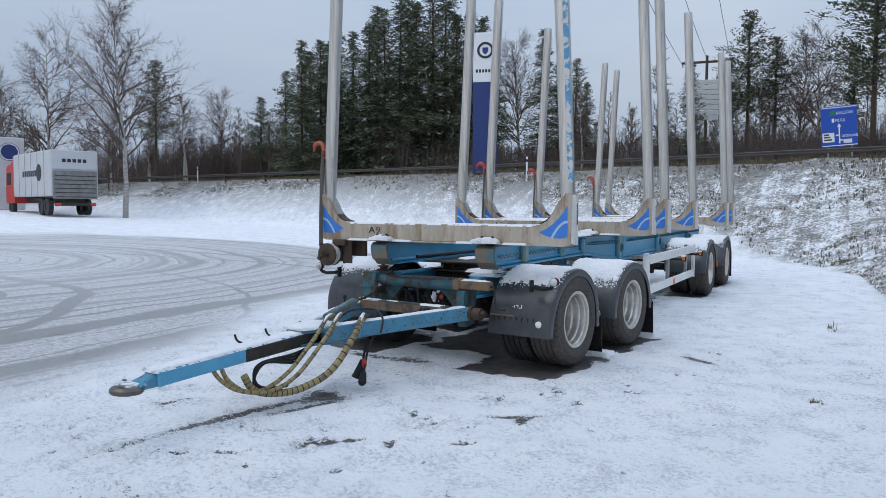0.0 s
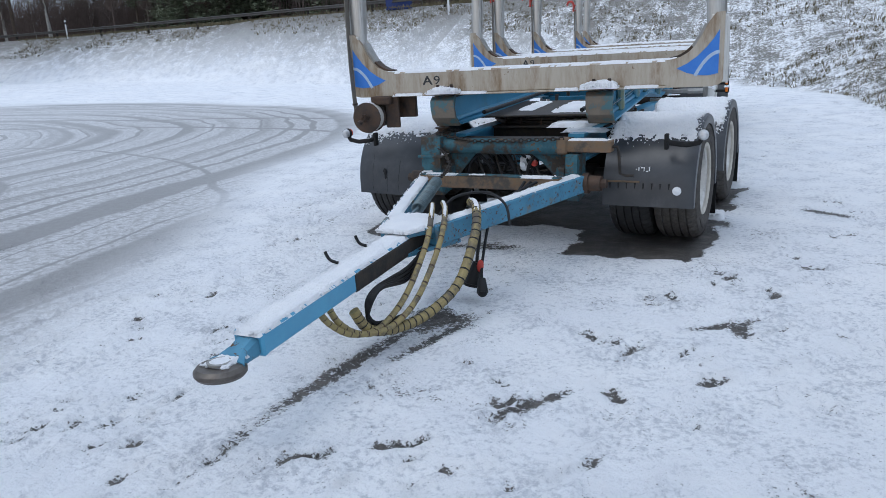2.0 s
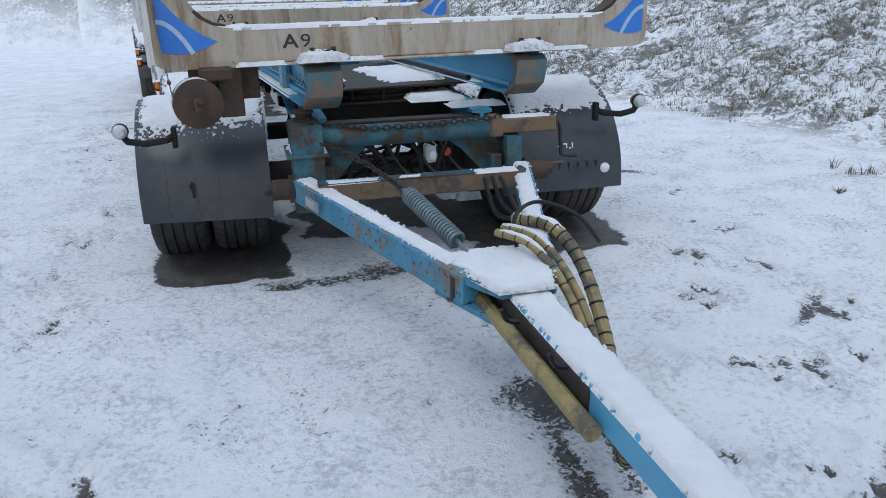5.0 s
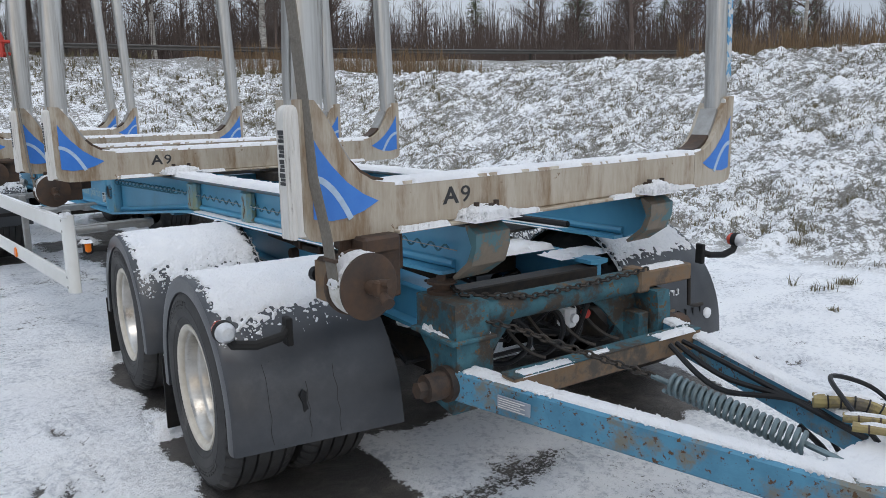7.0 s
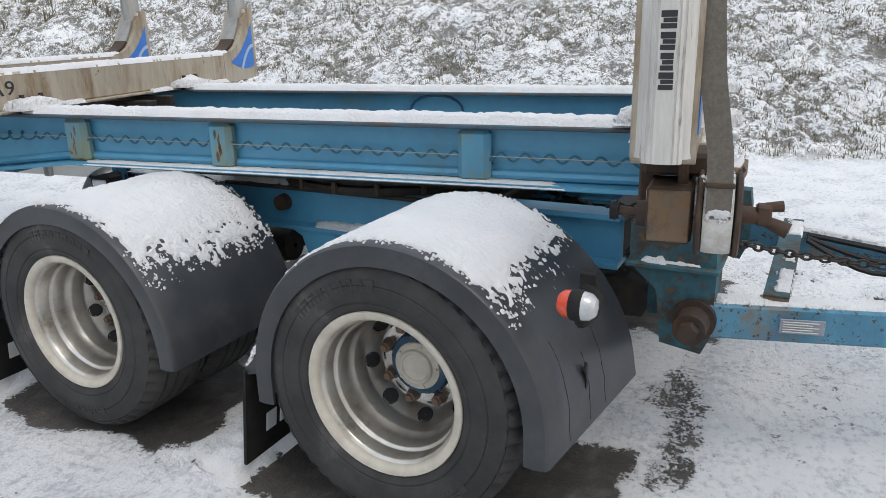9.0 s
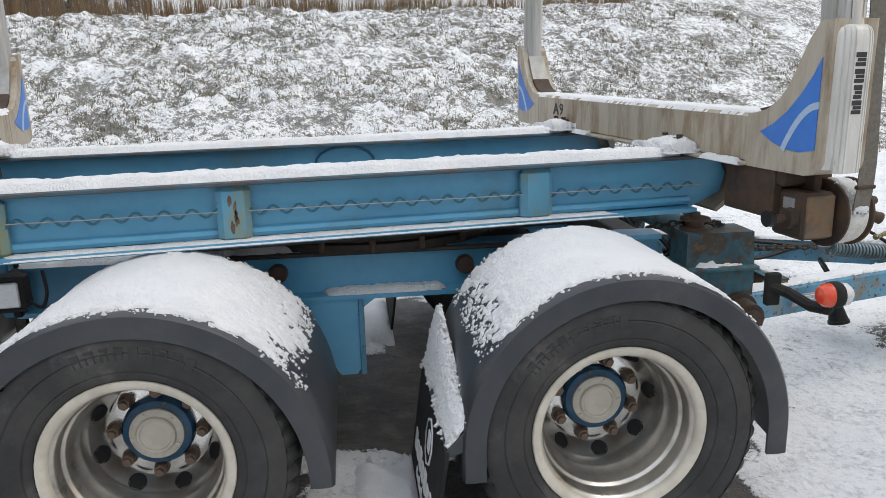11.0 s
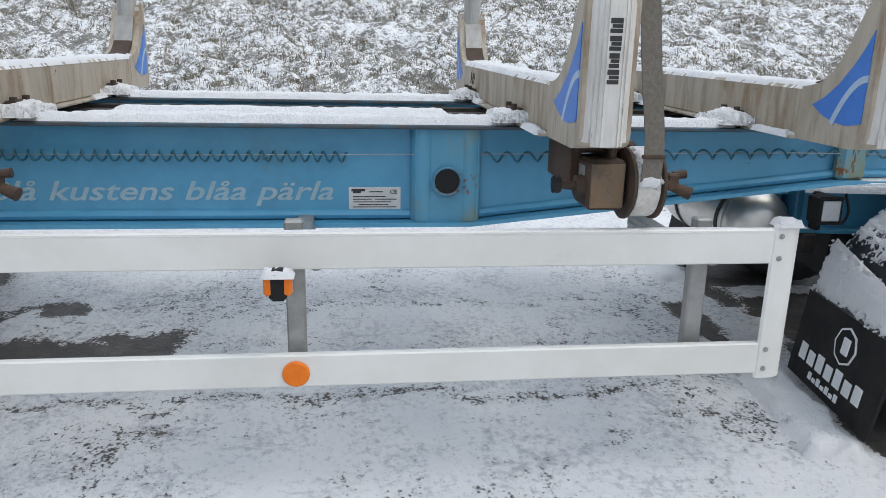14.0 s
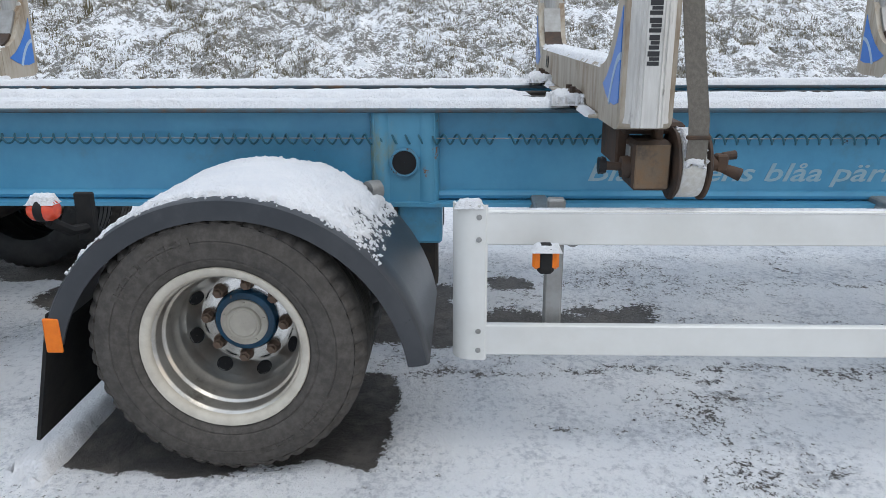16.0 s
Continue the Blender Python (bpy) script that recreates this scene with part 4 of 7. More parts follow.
part("guard_strip", Shape().box(0.66, 0.90, gy - 0.006, gy + 0.004, 0.475, 0.487, 0.002), rust_bright, dolly, "rusty strip on the guard")
for k in range(8):
    x = 0.70 + 0.055 * k
    part("wet_run", Shape().prism([(x, 0.474), (x + 0.010, 0.474), (x + 0.006, 0.40 + 0.012 * (k % 4)), (x + 0.003, 0.40 + 0.012 * (k % 4))], gy - 0.010, gy + 0.002, "y"), cable_black, dolly)

# chain guide on the bracket
part("chain_spool", Shape().lathe([(0.0005, 0.0), (0.055, 0.0), (0.055, 0.012), (0.034, 0.016), (0.034, 0.034), (0.055, 0.038), (0.055, 0.048), (0.02, 0.05), (0.018, 0.068), (0.0005, 0.07)], (-0.52, -1.22, 0.80), (0, 0, 1), 24), rust, dolly, "rusty chain spool")

# snow on the mudguards
for side, n, a0, a1, h, seed in ((-1, 0, 30, 142, 0.013, 1.0), (-1, 1, 28, 150, 0.015, 5.0), (1, 0, 27, 146, 0.016, 9.0), (1, 1, 24, 150, 0.020, 13.0)):
    gy, gz, gr = (FRONT_GUARD, BACK_GUARD)[n][:3]
    snow_thing(fender_snow(SPAN[side][0] - side * 0.01, SPAN[side][1] - side * 0.012, gy, gz, gr - 0.004, a0, a1, h, seed), DOLLY, "thick fresh snow lying on a mudguard")

# snow caught on the mudflaps and drifted against their feet
for side in (-1, 1):
    g_in, g_out = SPAN[side][:2]
    for n, (gy, gz, gr, gf, ge) in enumerate((FRONT_GUARD, BACK_GUARD)):
        # from the guard's curve down to the top of the flap, less high towards the outer side
        fn = lambda u, v: ((g_in + (g_out - side * 0.01 - g_in) * u, gy + gr + 0.048 - 0.052 * v ** 0.6 - 0.035 * max(0.0, v - 0.6), 0.408 + (0.225 - 0.135 * u) * v), (0, 0.75, 0.66))
        snow_thing(snow_sheet(fn, 90, 44, 0.011, rag=2.1, scale=8, seed=30 + n + side, soft=0.26, soft_u=0.05, crumbs=160), DOLLY, "snow caught above a mudflap")
        at = DOLLY @ pose(0, gy + gr + 0.17, 0)
        snow_thing(snow_strip(*sorted((g_in - side * 0.08, g_out + side * 0.08)), -0.09, 0.14, -0.004, 0.045, 0.02, 40 + n, soft=0.2, rag=0.9), at, "ridge of snow at a mudflap's foot")

# lamps on arms at the front mudguards
for side in (-1, 1):
    d = 0.0 if side < 0 else -0.06
    arm = Shape().tube([(side * 1.13 + d, -1.175, 0.76), (side * 1.16 + d, -1.215, 0.745), (side * 1.26 + d, -1.225, 0.735), (side * 1.335 + d, -1.225, 0.75), (side * 1.36 + d, -1.225, 0.79)], 0.017, 8)
    arm.box(side * 1.13 + d - 0.012, side * 1.13 + d + 0.012, -1.205, -1.16, 0.70, 0.80, 0.004)
    arm.lathe([(0.034, -0.012), (0.037, -0.006), (0.037, 0.012), (0.034, 0.018)], (side * 1.362 + d, -1.225, 0.80), (0, 1, 0), 20)
    lamp = part("marker_lamp", arm, black_rubber, dolly, "black rubber arm with a clear front lens and red rear lens")
    part("front_lens", Shape().lathe([(0.034, 0.012), (0.031, 0.03), (0.02, 0.042), (0.0005, 0.046)], (side * 1.362 + d, -1.225, 0.80), (0, -1, 0), 20), clear_lens, lamp, "clear ribbed lens")
    part("rear_lens", Shape().lathe([(0.034, 0.014), (0.032, 0.034), (0.022, 0.046), (0.0005, 0.05)], (side * 1.362 + d, -1.225, 0.80), (0, 1, 0), 20), red_lens, lamp, "red lens")

# reflector button and spray marks on the front guard
gy = guard_front(1.14, 0.43)
part("reflector_button", Shape().lathe([(0.028, -0.01), (0.028, 0.006), (0.02, 0.012), (0.0005, 0.013)], (1.142, gy, 0.43), (0, -1, 0), 18), sign_white, dolly, "round white reflector button")
marks = Shape()
gy = guard_front(0.9, 0.56)
for k, (w, lo, hi) in enumerate(((0.007, 0.012, 0.018), (0.006, 0.004, 0.028), (0.014, 0.022, 0.030), (0.006, 0.002, 0.030), (0.013, 0.0, 0.007), (0.007, 0.004, 0.032))):
    marks.box(0.868 + k * 0.017, 0.868 + k * 0.017 + w, gy - 0.006, gy + 0.006, 0.545 + lo, 0.545 + hi, 0.001)
part("spray_marks", marks, sign_white, dolly, "small white painted bars")

# frame
for side in (-1, 1):
    rail = Shape().prism([(side * 0.445 + px, pz) for px, pz in ((-0.065, 0.598), (0.065, 0.598), (0.065, 0.614), (0.012, 0.618), (0.012, 0.762), (0.055, 0.766), (0.055, 0.785), (-0.055, 0.785), (-0.055, 0.766),
                                                             (-0.012, 0.762), (-0.012, 0.618), (-0.065, 0.614))], -1.10, 1.34, "y")
    part("side_rail", rail, blue_paint, dolly, "blue channel rail")
    horn = Shape().prism([(-1.42, 0.80), (-1.16, 0.80), (-1.16, 0.66), (-1.25, 0.58), (-1.27, 0.40), (-1.40, 0.38), (-1.43, 0.45), (-1.43, 0.66)] if side < 0 else [(-1.42, 0.69), (-1.22, 0.69), (-1.25, 0.58), (-1.27, 0.40), (-1.40, 0.38), (-1.43, 0.45), (-1.43, 0.62)], side * 0.52 - (0.075 if side < 0 else 0.045), side * 0.52 + (0.075 if side < 0 else 0.035), "x")
    if side < 0:
        horn.box(-0.62, -0.42, -1.44, -1.15, 0.655, 0.672, 0.004)
    part("front_bracket", horn, blue_grimy_shaded, dolly, "chipped blue drawbar bracket with rust")
    bolt = Shape().cyl((side * 0.60, -1.375, 0.50), (side * 0.70, -1.375, 0.50), 0.052, 0.05, 20).cyl((side * 0.69, -1.375, 0.50), (side * 0.735, -1.375, 0.50), 0.032, n=6)
    bolt.cyl((side * 0.58, -1.375, 0.50), (side * 0.62, -1.375, 0.50), 0.068, n=20)
    part("pivot_bush", bolt, rust, dolly, "rusty drawbar pivot bush")
    x0, x1 = sorted((side * 0.36, side * 0.50))
    part("spring_hanger", Shape().prism([(-0.02, 0.61), (0.31, 0.61), (0.235, 0.57), (0.15, 0.32), (0.135, 0.30), (0.075, 0.30), (0.062, 0.32), (0.045, 0.56)], x0, x1, "x"), blue_paint, dolly, "tapered blue spring hanger")
    part("hanger_lip", Shape().box(x0 - 0.012, x1 + 0.012, 0.04, 0.062, 0.30, 0.60, 0.004), blue_worn, dolly)
    for y in (-0.675, 0.675):
        bag = Shape().lathe([(0.02, -0.10), (0.085, -0.10), (0.105, -0.06), (0.09, -0.02), (0.09, 0.02), (0.105, 0.06), (0.085, 0.10), (0.02, 0.10)], (side * 0.40, y + 0.2, 0.50), (0, 0, 1), 18)
        part("air_bellows", bag, black_rubber, dolly)
        part("brake_chamber", Shape().lathe([(0.01, -0.09), (0.07, -0.085), (0.082, -0.02), (0.082, 0.02), (0.07, 0.085), (0.01, 0.09)], (side * 0.33, y - 0.17, 0.46), (0, 1, 0), 18), steel_dark, dolly)
        part("bracket_bolt", Shape().lathe([(0.001, 0.04), (0.032, 0.036), (0.036, 0.0), (0.036, -0.02)], (side * 0.46, y + 0.33 * (1 if y < 0 else -1), 0.70), (side, 0, 0), 14), rust, dolly)
for y in (-0.652, 0.652):
    part("axle", Shape().cyl((-1.0, y, AXLE_Z), (1.0, y, AXLE_Z), 0.062, n=18).box(-0.42, 0.42, y - 0.07, y + 0.07, AXLE_Z - 0.06, AXLE_Z + 0.05, 0.02), steel_dark, dolly, "dark greasy steel axle")
for y in (-1.05, -0.45, 0.45, 1.15):
    part("cross_member", Shape().box(-0.44, 0.44, y - 0.05, y + 0.05, 0.63, 0.755, 0.006), steel_dark, dolly)
ring = Shape().lathe([(0.42, 0.785), (0.57, 0.785), (0.575, 0.80), (0.57, 0.815), (0.55, 0.82), (0.55, 0.84), (0.57, 0.845), (0.57, 0.858), (0.42, 0.858), (0.42, 0.785)], (0, 0, 0), (0, 0, 1), 56)
part("turntable_ring", ring, steel_dark, dolly, "greasy black turntable ring")
for k in range(20):
    a = 2 * math.pi * k / 20
    part("ring_bolt", Shape().cyl((0.575 * math.cos(a), 0.575 * math.sin(a), 0.79), (0.575 * math.cos(a), 0.575 * math.sin(a), 0.835), 0.012, n=6), rust, dolly)
part("ring_plate", Shape().box(-0.52, 0.52, -0.62, 0.62, 0.768, 0.784, 0.004), steel_dark, dolly)
part("front_tube", Shape().cyl((-0.54, -1.33, 0.73), (0.44, -1.33, 0.73), 0.053, n=24), blue_grimy_shaded, dolly, "chipped blue front tube")
block = Shape().box(0.42, 0.76, -1.375, -1.29, 0.70, 0.775, 0.006).box(0.40, 0.47, -1.39, -1.275, 0.685, 0.79, 0.01)
part("tube_end_block", block, rust_bright, dolly, "rusty square tube end")
part("crank_handle", Shape().tube([(0.74, -1.33, 0.735), (0.79, -1.33, 0.735), (0.80, -1.33, 0.70), (0.81, -1.33, 0.56), (0.85, -1.335, 0.55), (0.90, -1.335, 0.55)], 0.010, 8), steel_dark, dolly)
gus = Shape().prism([(-0.42, 0.46), (-0.20, 0.70), (-0.42, 0.72), (-0.50, 0.6)], -1.30, -1.285, "y")
part("front_gusset", gus, blue_grimy_shaded, dolly, "speckled blue gusset plate")
part("front_gusset", Shape().prism([(0.42, 0.46), (0.50, 0.6), (0.42, 0.72), (0.16, 0.70), (0.27, 0.62)], -1.30, -1.285, "y"), blue_grimy_shaded, dolly, "speckled blue gusset plate")
for x0, x1, y in ((-0.46, -0.40, -1.395), (0.40, 0.46, -1.395)):
    part("bracket_plate", Shape().box(x0, x1, y, y + 0.2, 0.44, 0.60, 0.006), blue_grimy_shaded, dolly)
part("valve_block", Shape().box(0.09, 0.155, -1.27, -1.19, 0.55, 0.65, 0.014).cyl((0.12, -1.275, 0.60), (0.12, -1.29, 0.60), 0.02, n=12), sign_white, dolly, "white air valve block")
part("valve_knob", Shape().lathe([(0.001, 0.03), (0.02, 0.026), (0.024, 0.012), (0.018, 0.0)], (0.20, -1.25, 0.605), (0, -1, 0), 16), red_paint, dolly, "red valve knob")
rng = random.Random(11)
for k in range(9):
    x0 = rng.uniform(-0.35, 0.35)
    pts = [(x0 + rng.uniform(-0.05, 0.05) * i, -1.2 + 0.09 * i * rng.uniform(0.4, 1.4), 0.66 - 0.28 * math.sin(math.pi * i / 7) * rng.uniform(0.6, 1.0)) for i in range(8)]
    part("air_hose", Shape().tube(pts, 0.011, 6), cable_black, dolly)
for k in range(4):
    x0 = -0.25 + 0.14 * k
    pts = [(x0 + 0.02 * i, -1.22 - 0.02 * i, 0.66 - 0.045 * i + 0.003 * i * i) for i in range(8)]
    part("brake_pipe", Shape().tube(pts, 0.008, 6), steel_dark, dolly)

for side in (-1, 1):
    for y in (-0.651, 0.651):
        part("brake_drum", Shape().lathe([(0.06, -0.12), (0.185, -0.12), (0.20, -0.10), (0.20, 0.06), (0.17, 0.10), (0.06, 0.10)], (side * 0.80, y, AXLE_Z), (1, 0, 0), 28), steel_dark, dolly, "dark cast brake drum")
    part("trailing_arm", Shape().prism([(-1.22, 0.50), (-1.12, 0.56), (-0.60, 0.50), (-0.45, 0.44), (-0.50, 0.38), (-1.18, 0.42)], side * 0.42 - 0.035, side * 0.42 + 0.035, "x"), steel_dark, dolly)
for x0, y0, sw in ((-0.28, -1.24, 0.12), (-0.17, -1.23, -0.10), (-0.02, -1.24, 0.06), (0.05, -1.22, 0.10), (0.26, -1.24, -0.08), (0.34, -1.23, 0.05)):
    part("brake_hose", Shape().tube(smooth_path([(x0, y0, 0.70), (x0 + sw, y0 - 0.04, 0.62), (x0 + 1.4 * sw, y0 - 0.02, 0.52), (x0 + sw, y0 + 0.06, 0.43), (x0 + 0.4 * sw, y0 + 0.16, 0.42)], 6), 0.012, 7), cable_black, dolly)
part("rear_shield", Shape().box(-0.40, 0.40, 0.98, 1.0, 0.36, 0.76, 0.006), black_rubber, dolly, "black rubber splash shield")

# snow on the dolly
for x0, x1, y0, y1, z, h in ((0.12, 0.45, -0.80, -0.35, 0.80, 0.02), (-0.51, -0.385, 0.2, 1.3, 0.785, 0.02), (-0.62, -0.42, -1.43, -1.16, 0.672, 0.025),
                             (0.45, 0.76, -1.37, -1.30, 0.775, 0.012), (-0.51, -0.385, -0.3, 0.2, 0.615, 0.02), (0.3, 0.62, -1.0, -0.82, 0.79, 0.012)):
    snow_thing(snow_strip(x0, x1, y0, y1, z, h, seed=y0 * 3), DOLLY)


def chain(points, link=0.036, r=0.0042):
    """A chain of oval links along a line of points."""
    s, pts = Shape(), [Vector(p) for p in points]
    lens = [0]
    for a, b in zip(pts, pts[1:]):
        lens.append(lens[-1] + (b - a).length)
    n = int(lens[-1] / (link * 0.78))
    for k in range(n):
        d = lens[-1] * (k + 0.5) / n
        i = max(j for j in range(len(lens) - 1) if lens[j] <= d)
        t = (d - lens[i]) / (lens[i + 1] - lens[i])
        c, way = pts[i].lerp(pts[i + 1], t), (pts[i + 1] - pts[i]).normalized()
        q = way.to_track_quat("X", "Z").to_matrix().to_4x4()
        m = Matrix.Translation(c) @ q @ Matrix.Rotation(radians(90 * (k % 2)), 4, "X")
        loop = [(0.5 * link * math.cos(2 * math.pi * j / 10) * (1.0), 0.3 * link * math.sin(2 * math.pi * j / 10), 0) for j in range(11)]
        s.tube(loop, r, 5, m)
    return s


part("tube_chain", chain([(-0.48, -1.05, 0.81), (-0.485, -1.22, 0.825), (-0.50, -1.34, 0.81), (-0.2, -1.385, 0.77), (0.1, -1.385, 0.775), (0.45, -1.385, 0.79)]), steel_dark, dolly, "dark chain lying along the tube")
part("spring_chain", chain([(-0.50, -1.38, 0.74), (-0.36, -1.50, 0.69), (-0.26, -1.64, 0.645), (-0.21, -1.80, 0.625), (-0.175, -1.97, 0.613)], 0.038, 0.0048), steel_dark, dolly, "rusty dark chain to the spring")


def beam_between(a, b, w, h, bev=0.008):
    """A square tube from a to b, upright in section."""
    a, b = Vector(a), Vector(b)
    d = b - a
    m = Matrix.Translation(a) @ d.to_track_quat("Y", "Z").to_matrix().to_4x4()
    return Shape().box(-w / 2, w / 2, 0, d.length, -h / 2, h / 2, bev, m)


# drawbar
for side in (-1, 1):
    arm = part("drawbar_arm", beam_between((side * 0.565, -1.40, 0.50), (0.03 + side * 0.135, -2.72, 0.455), 0.08, 0.115), blue_worn, dolly, "chipped blue drawbar arm")
    if side < 0:
        dl = part("data_label", beam_between((-0.559, -1.62, 0.503), (-0.518, -1.745, 0.498), 0.006, 0.046, 0.001), surface("printed_label", (0.26, 0.29, 0.33), 0.45, second=(0.20, 0.22, 0.26), grain=60, bump=0), arm, "small grey printed label")
        for k in range(5):
            za, c = 0.016 - 0.008 * k, 0.10 + 0.14 * (k % 2)
            part("label_line", beam_between((-0.5632, -1.63, 0.503 + za), (-0.5632 + 0.041 * (0.9 - c), -1.63 - 0.125 * (0.9 - c), 0.503 + za - 0.005 * (0.9 - c)), 0.002, 0.003, 0.0004), plate_white, dl)
part("brace_top", beam_between((-0.50, -1.60, 0.574), (0.50, -1.60, 0.574), 0.077, 0.006, 0.001), blue_grimy_shaded, dolly, "blue top of the cross brace")
part("arm_brace", beam_between((-0.50, -1.60, 0.53), (0.50, -1.60, 0.53), 0.075, 0.085, 0.006), rust_bright, dolly, "rusty cross brace")
plate = Shape().prism([(-0.19, -2.50), (0.25, -2.50), (0.19, -2.72), (0.11, -2.88), (-0.05, -2.88), (-0.13, -2.72)], 0.475, 0.505, "z").prism([(-0.19, -2.55), (0.25, -2.55), (0.12, -2.9), (-0.06, -2.9)], 0.38, 0.40, "z")
part("apex_plate", plate, blue_worn, dolly, "blue gusset plate where the arms meet")
part("apex_side", Shape().prism([(-2.52, 0.52), (-2.52, 0.39), (-2.64, 0.38), (-2.70, 0.42), (-2.70, 0.49)], -0.165, -0.15, "x"), rust, dolly)
BAR0, BAR1 = (0.03, -2.55, 0.450), (0.105, -4.09, 0.372)
part("drawbar_pole", beam_between(BAR0, BAR1, 0.138, 0.095, 0.01), blue_paint, dolly, "blue square drawbar pole")
part("pole_plate", beam_between((0.033, -2.62, 0.440), (0.072, -3.42, 0.402), 0.148, 0.088, 0.006), steel_dark, dolly, "dark grimy reinforcing plate")
col = beam_between((0.1035, -4.06, 0.3735), (0.1055, -4.096, 0.372), 0.143, 0.099, 0.01)
part("pole_collar", col, blue_paint, dolly, "blue welded end collar")
eye = Shape()
prof = [(0.036, -0.020), (0.034, 0.0), (0.036, 0.019), (0.050, 0.022), (0.084, 0.018), (0.096, 0.004), (0.096, -0.010), (0.086, -0.022), (0.050, -0.026), (0.036, -0.020)]
eye.lathe(prof, (0.115, -4.262, 0.338), (0, 0.04, 1), 32)
part("eye_ring", eye, surface("worn_ring_steel", (0.16, 0.145, 0.13), 0.42, 0.7, second=(0.09, 0.075, 0.065), grain=14, amount=0.9, stain=(0.14, 0.08, 0.05), stain_scale=9, bump=0.3), dolly, "bare worn steel ring of the towing eye")
eye = Shape()
neck = ((-4.09, 0.052, 0.044, 0.040), (-4.12, 0.047, 0.040, 0.038), (-4.16, 0.046, 0.033, 0.034), (-4.20, 0.064, 0.027, 0.029), (-4.225, 0.084, 0.0225, 0.024))
vs, fs = [], []
for yy, hw, hh, drop in neck:
    zc, xc = 0.368 + (yy + 4.09) * 0.2, 0.106 + (-4.09 - yy) * 0.06
    vs += [(xc + hw * cx, yy, zc + hh * cz) for cx, cz in ((-1, -0.6), (-0.7, -1), (0.7, -1), (1, -0.6), (1, 0.6), (0.7, 1), (-0.7, 1), (-1, 0.6))]
for i in range(len(neck) - 1):
    fs += [(i * 8 + q, i * 8 + (q + 1) % 8, i * 8 + 8 + (q + 1) % 8, i * 8 + 8 + q) for q in range(8)]
eye.add(vs, fs + [tuple(range(8)), tuple(range(len(vs) - 8, len(vs)))])
part("towing_eye", eye, blue_worn, dolly, "blue forged towing eye with a bare worn ring")
part("eye_bush", Shape().lathe([(0.046, 0.024), (0.046, 0.034), (0.038, 0.036), (0.031, 0.03), (0.031, -0.03), (0.038, -0.034)], (0.115, -4.262, 0.338), (0, 0.04, 1), 24), galvanised, dolly, "worn bare steel bush")
s = Shape().tube([(-0.062, -2.70, 0.405), (-0.050, -3.0, 0.395), (-0.022, -3.5, 0.368)], 0.026, 10)
part("pole_hose", s, hose_yellow, dolly, "yellow wrapped hose along the pole")


def coil(a, b, r, wire, turns, n=10, seg=5, round0=0.0):
    a, b = Vector(a), Vector(b)
    d = (b - a).normalized()
    u = d.orthogonal().normalized()
    w = d.cross(u)
    pts = [a.lerp(b, k / (turns * n)) + r * (math.cos(2 * math.pi * k / n + round0) * u + math.sin(2 * math.pi * k / n + round0) * w) for k in range(int(turns * n) + 1)]
    return Shape().tube(pts, wire, seg)


spring = coil((-0.165, -2.02, 0.605), (-0.072, -2.44, 0.528), 0.031, 0.0075, 21, 14, 6)
spring.tube([(-0.175, -1.96, 0.613), (-0.163, -2.03, 0.603)], 0.010, 6).tube([(-0.073, -2.43, 0.53), (-0.06, -2.56, 0.512)], 0.010, 6)
part("drawbar_spring", spring, surface("painted_spring_steel", (0.15, 0.21, 0.23), 0.45, 0.3, second=(0.08, 0.10, 0.10), grain=20, amount=0.8), dolly, "grey-green steel coil spring")


HOSES = (((0.06, -2.50, 0.57), (0.14, -2.66, 0.56), (0.20, -2.85, 0.44), (0.21, -3.10, 0.25), (0.19, -3.32, 0.16), (0.16, -3.50, 0.19), (0.13, -3.62, 0.28), (0.10, -3.66, 0.36)),
         ((0.10, -2.45, 0.57), (0.19, -2.60, 0.56), (0.25, -2.80, 0.43), (0.25, -3.05, 0.23), (0.22, -3.26, 0.15), (0.17, -3.44, 0.17), (0.14, -3.56, 0.26), (0.11, -3.6, 0.36)),
         ((0.20, -2.30, 0.55), (0.30, -2.44, 0.55), (0.36, -2.60, 0.44), (0.36, -2.82, 0.24), (0.29, -3.02, 0.14), (0.22, -3.20, 0.12), (0.16, -3.36, 0.16), (0.12, -3.42, 0.27)))
for n, pts in enumerate(HOSES):
    path = smooth_path(pts, 10)
    r = (0.015, 0.015, 0.025)[n]
    h = part("supply_hose", Shape().tube(path, r, 10), hose_yellow, dolly, "yellow spiral-wrapped supply hose")
    top = path[:int(len(path) * 0.2)]
    snow_thing(snow_sheet(lambda u, v: (top[min(int(u * len(top)), len(top) - 1)] + Vector(((v - 0.5) * 1.5 * r, 0, 0.82 * r)), (0, 0, 1)), len(top), 6, 0.007, rag=1.6, scale=11, seed=60 + n, soft=0.3), DOLLY, "snow along a supply hose")
    for k in range(3, len(path) - 3, 2 if n == 2 else 3):
        part("hose_band", Shape().tube([path[k], path[k].lerp(path[k + 1], 0.28)], r * 1.07, 10), cable_black if n == 2 else rust, h)
for k in range(4):
    o = 0.02 * k
    pts = ((0.14, -2.75 - o, 0.40), (0.17, -3.0, 0.36 - o), (0.16 + o / 2, -3.30, 0.34), (0.15, -3.36, 0.26 - o), (0.17, -3.3 + o, 0.16), (0.20, -3.16 + o, 0.15))
    part("control_cable", Shape().tube(smooth_path(pts, 6), 0.009, 6), cable_black, dolly)
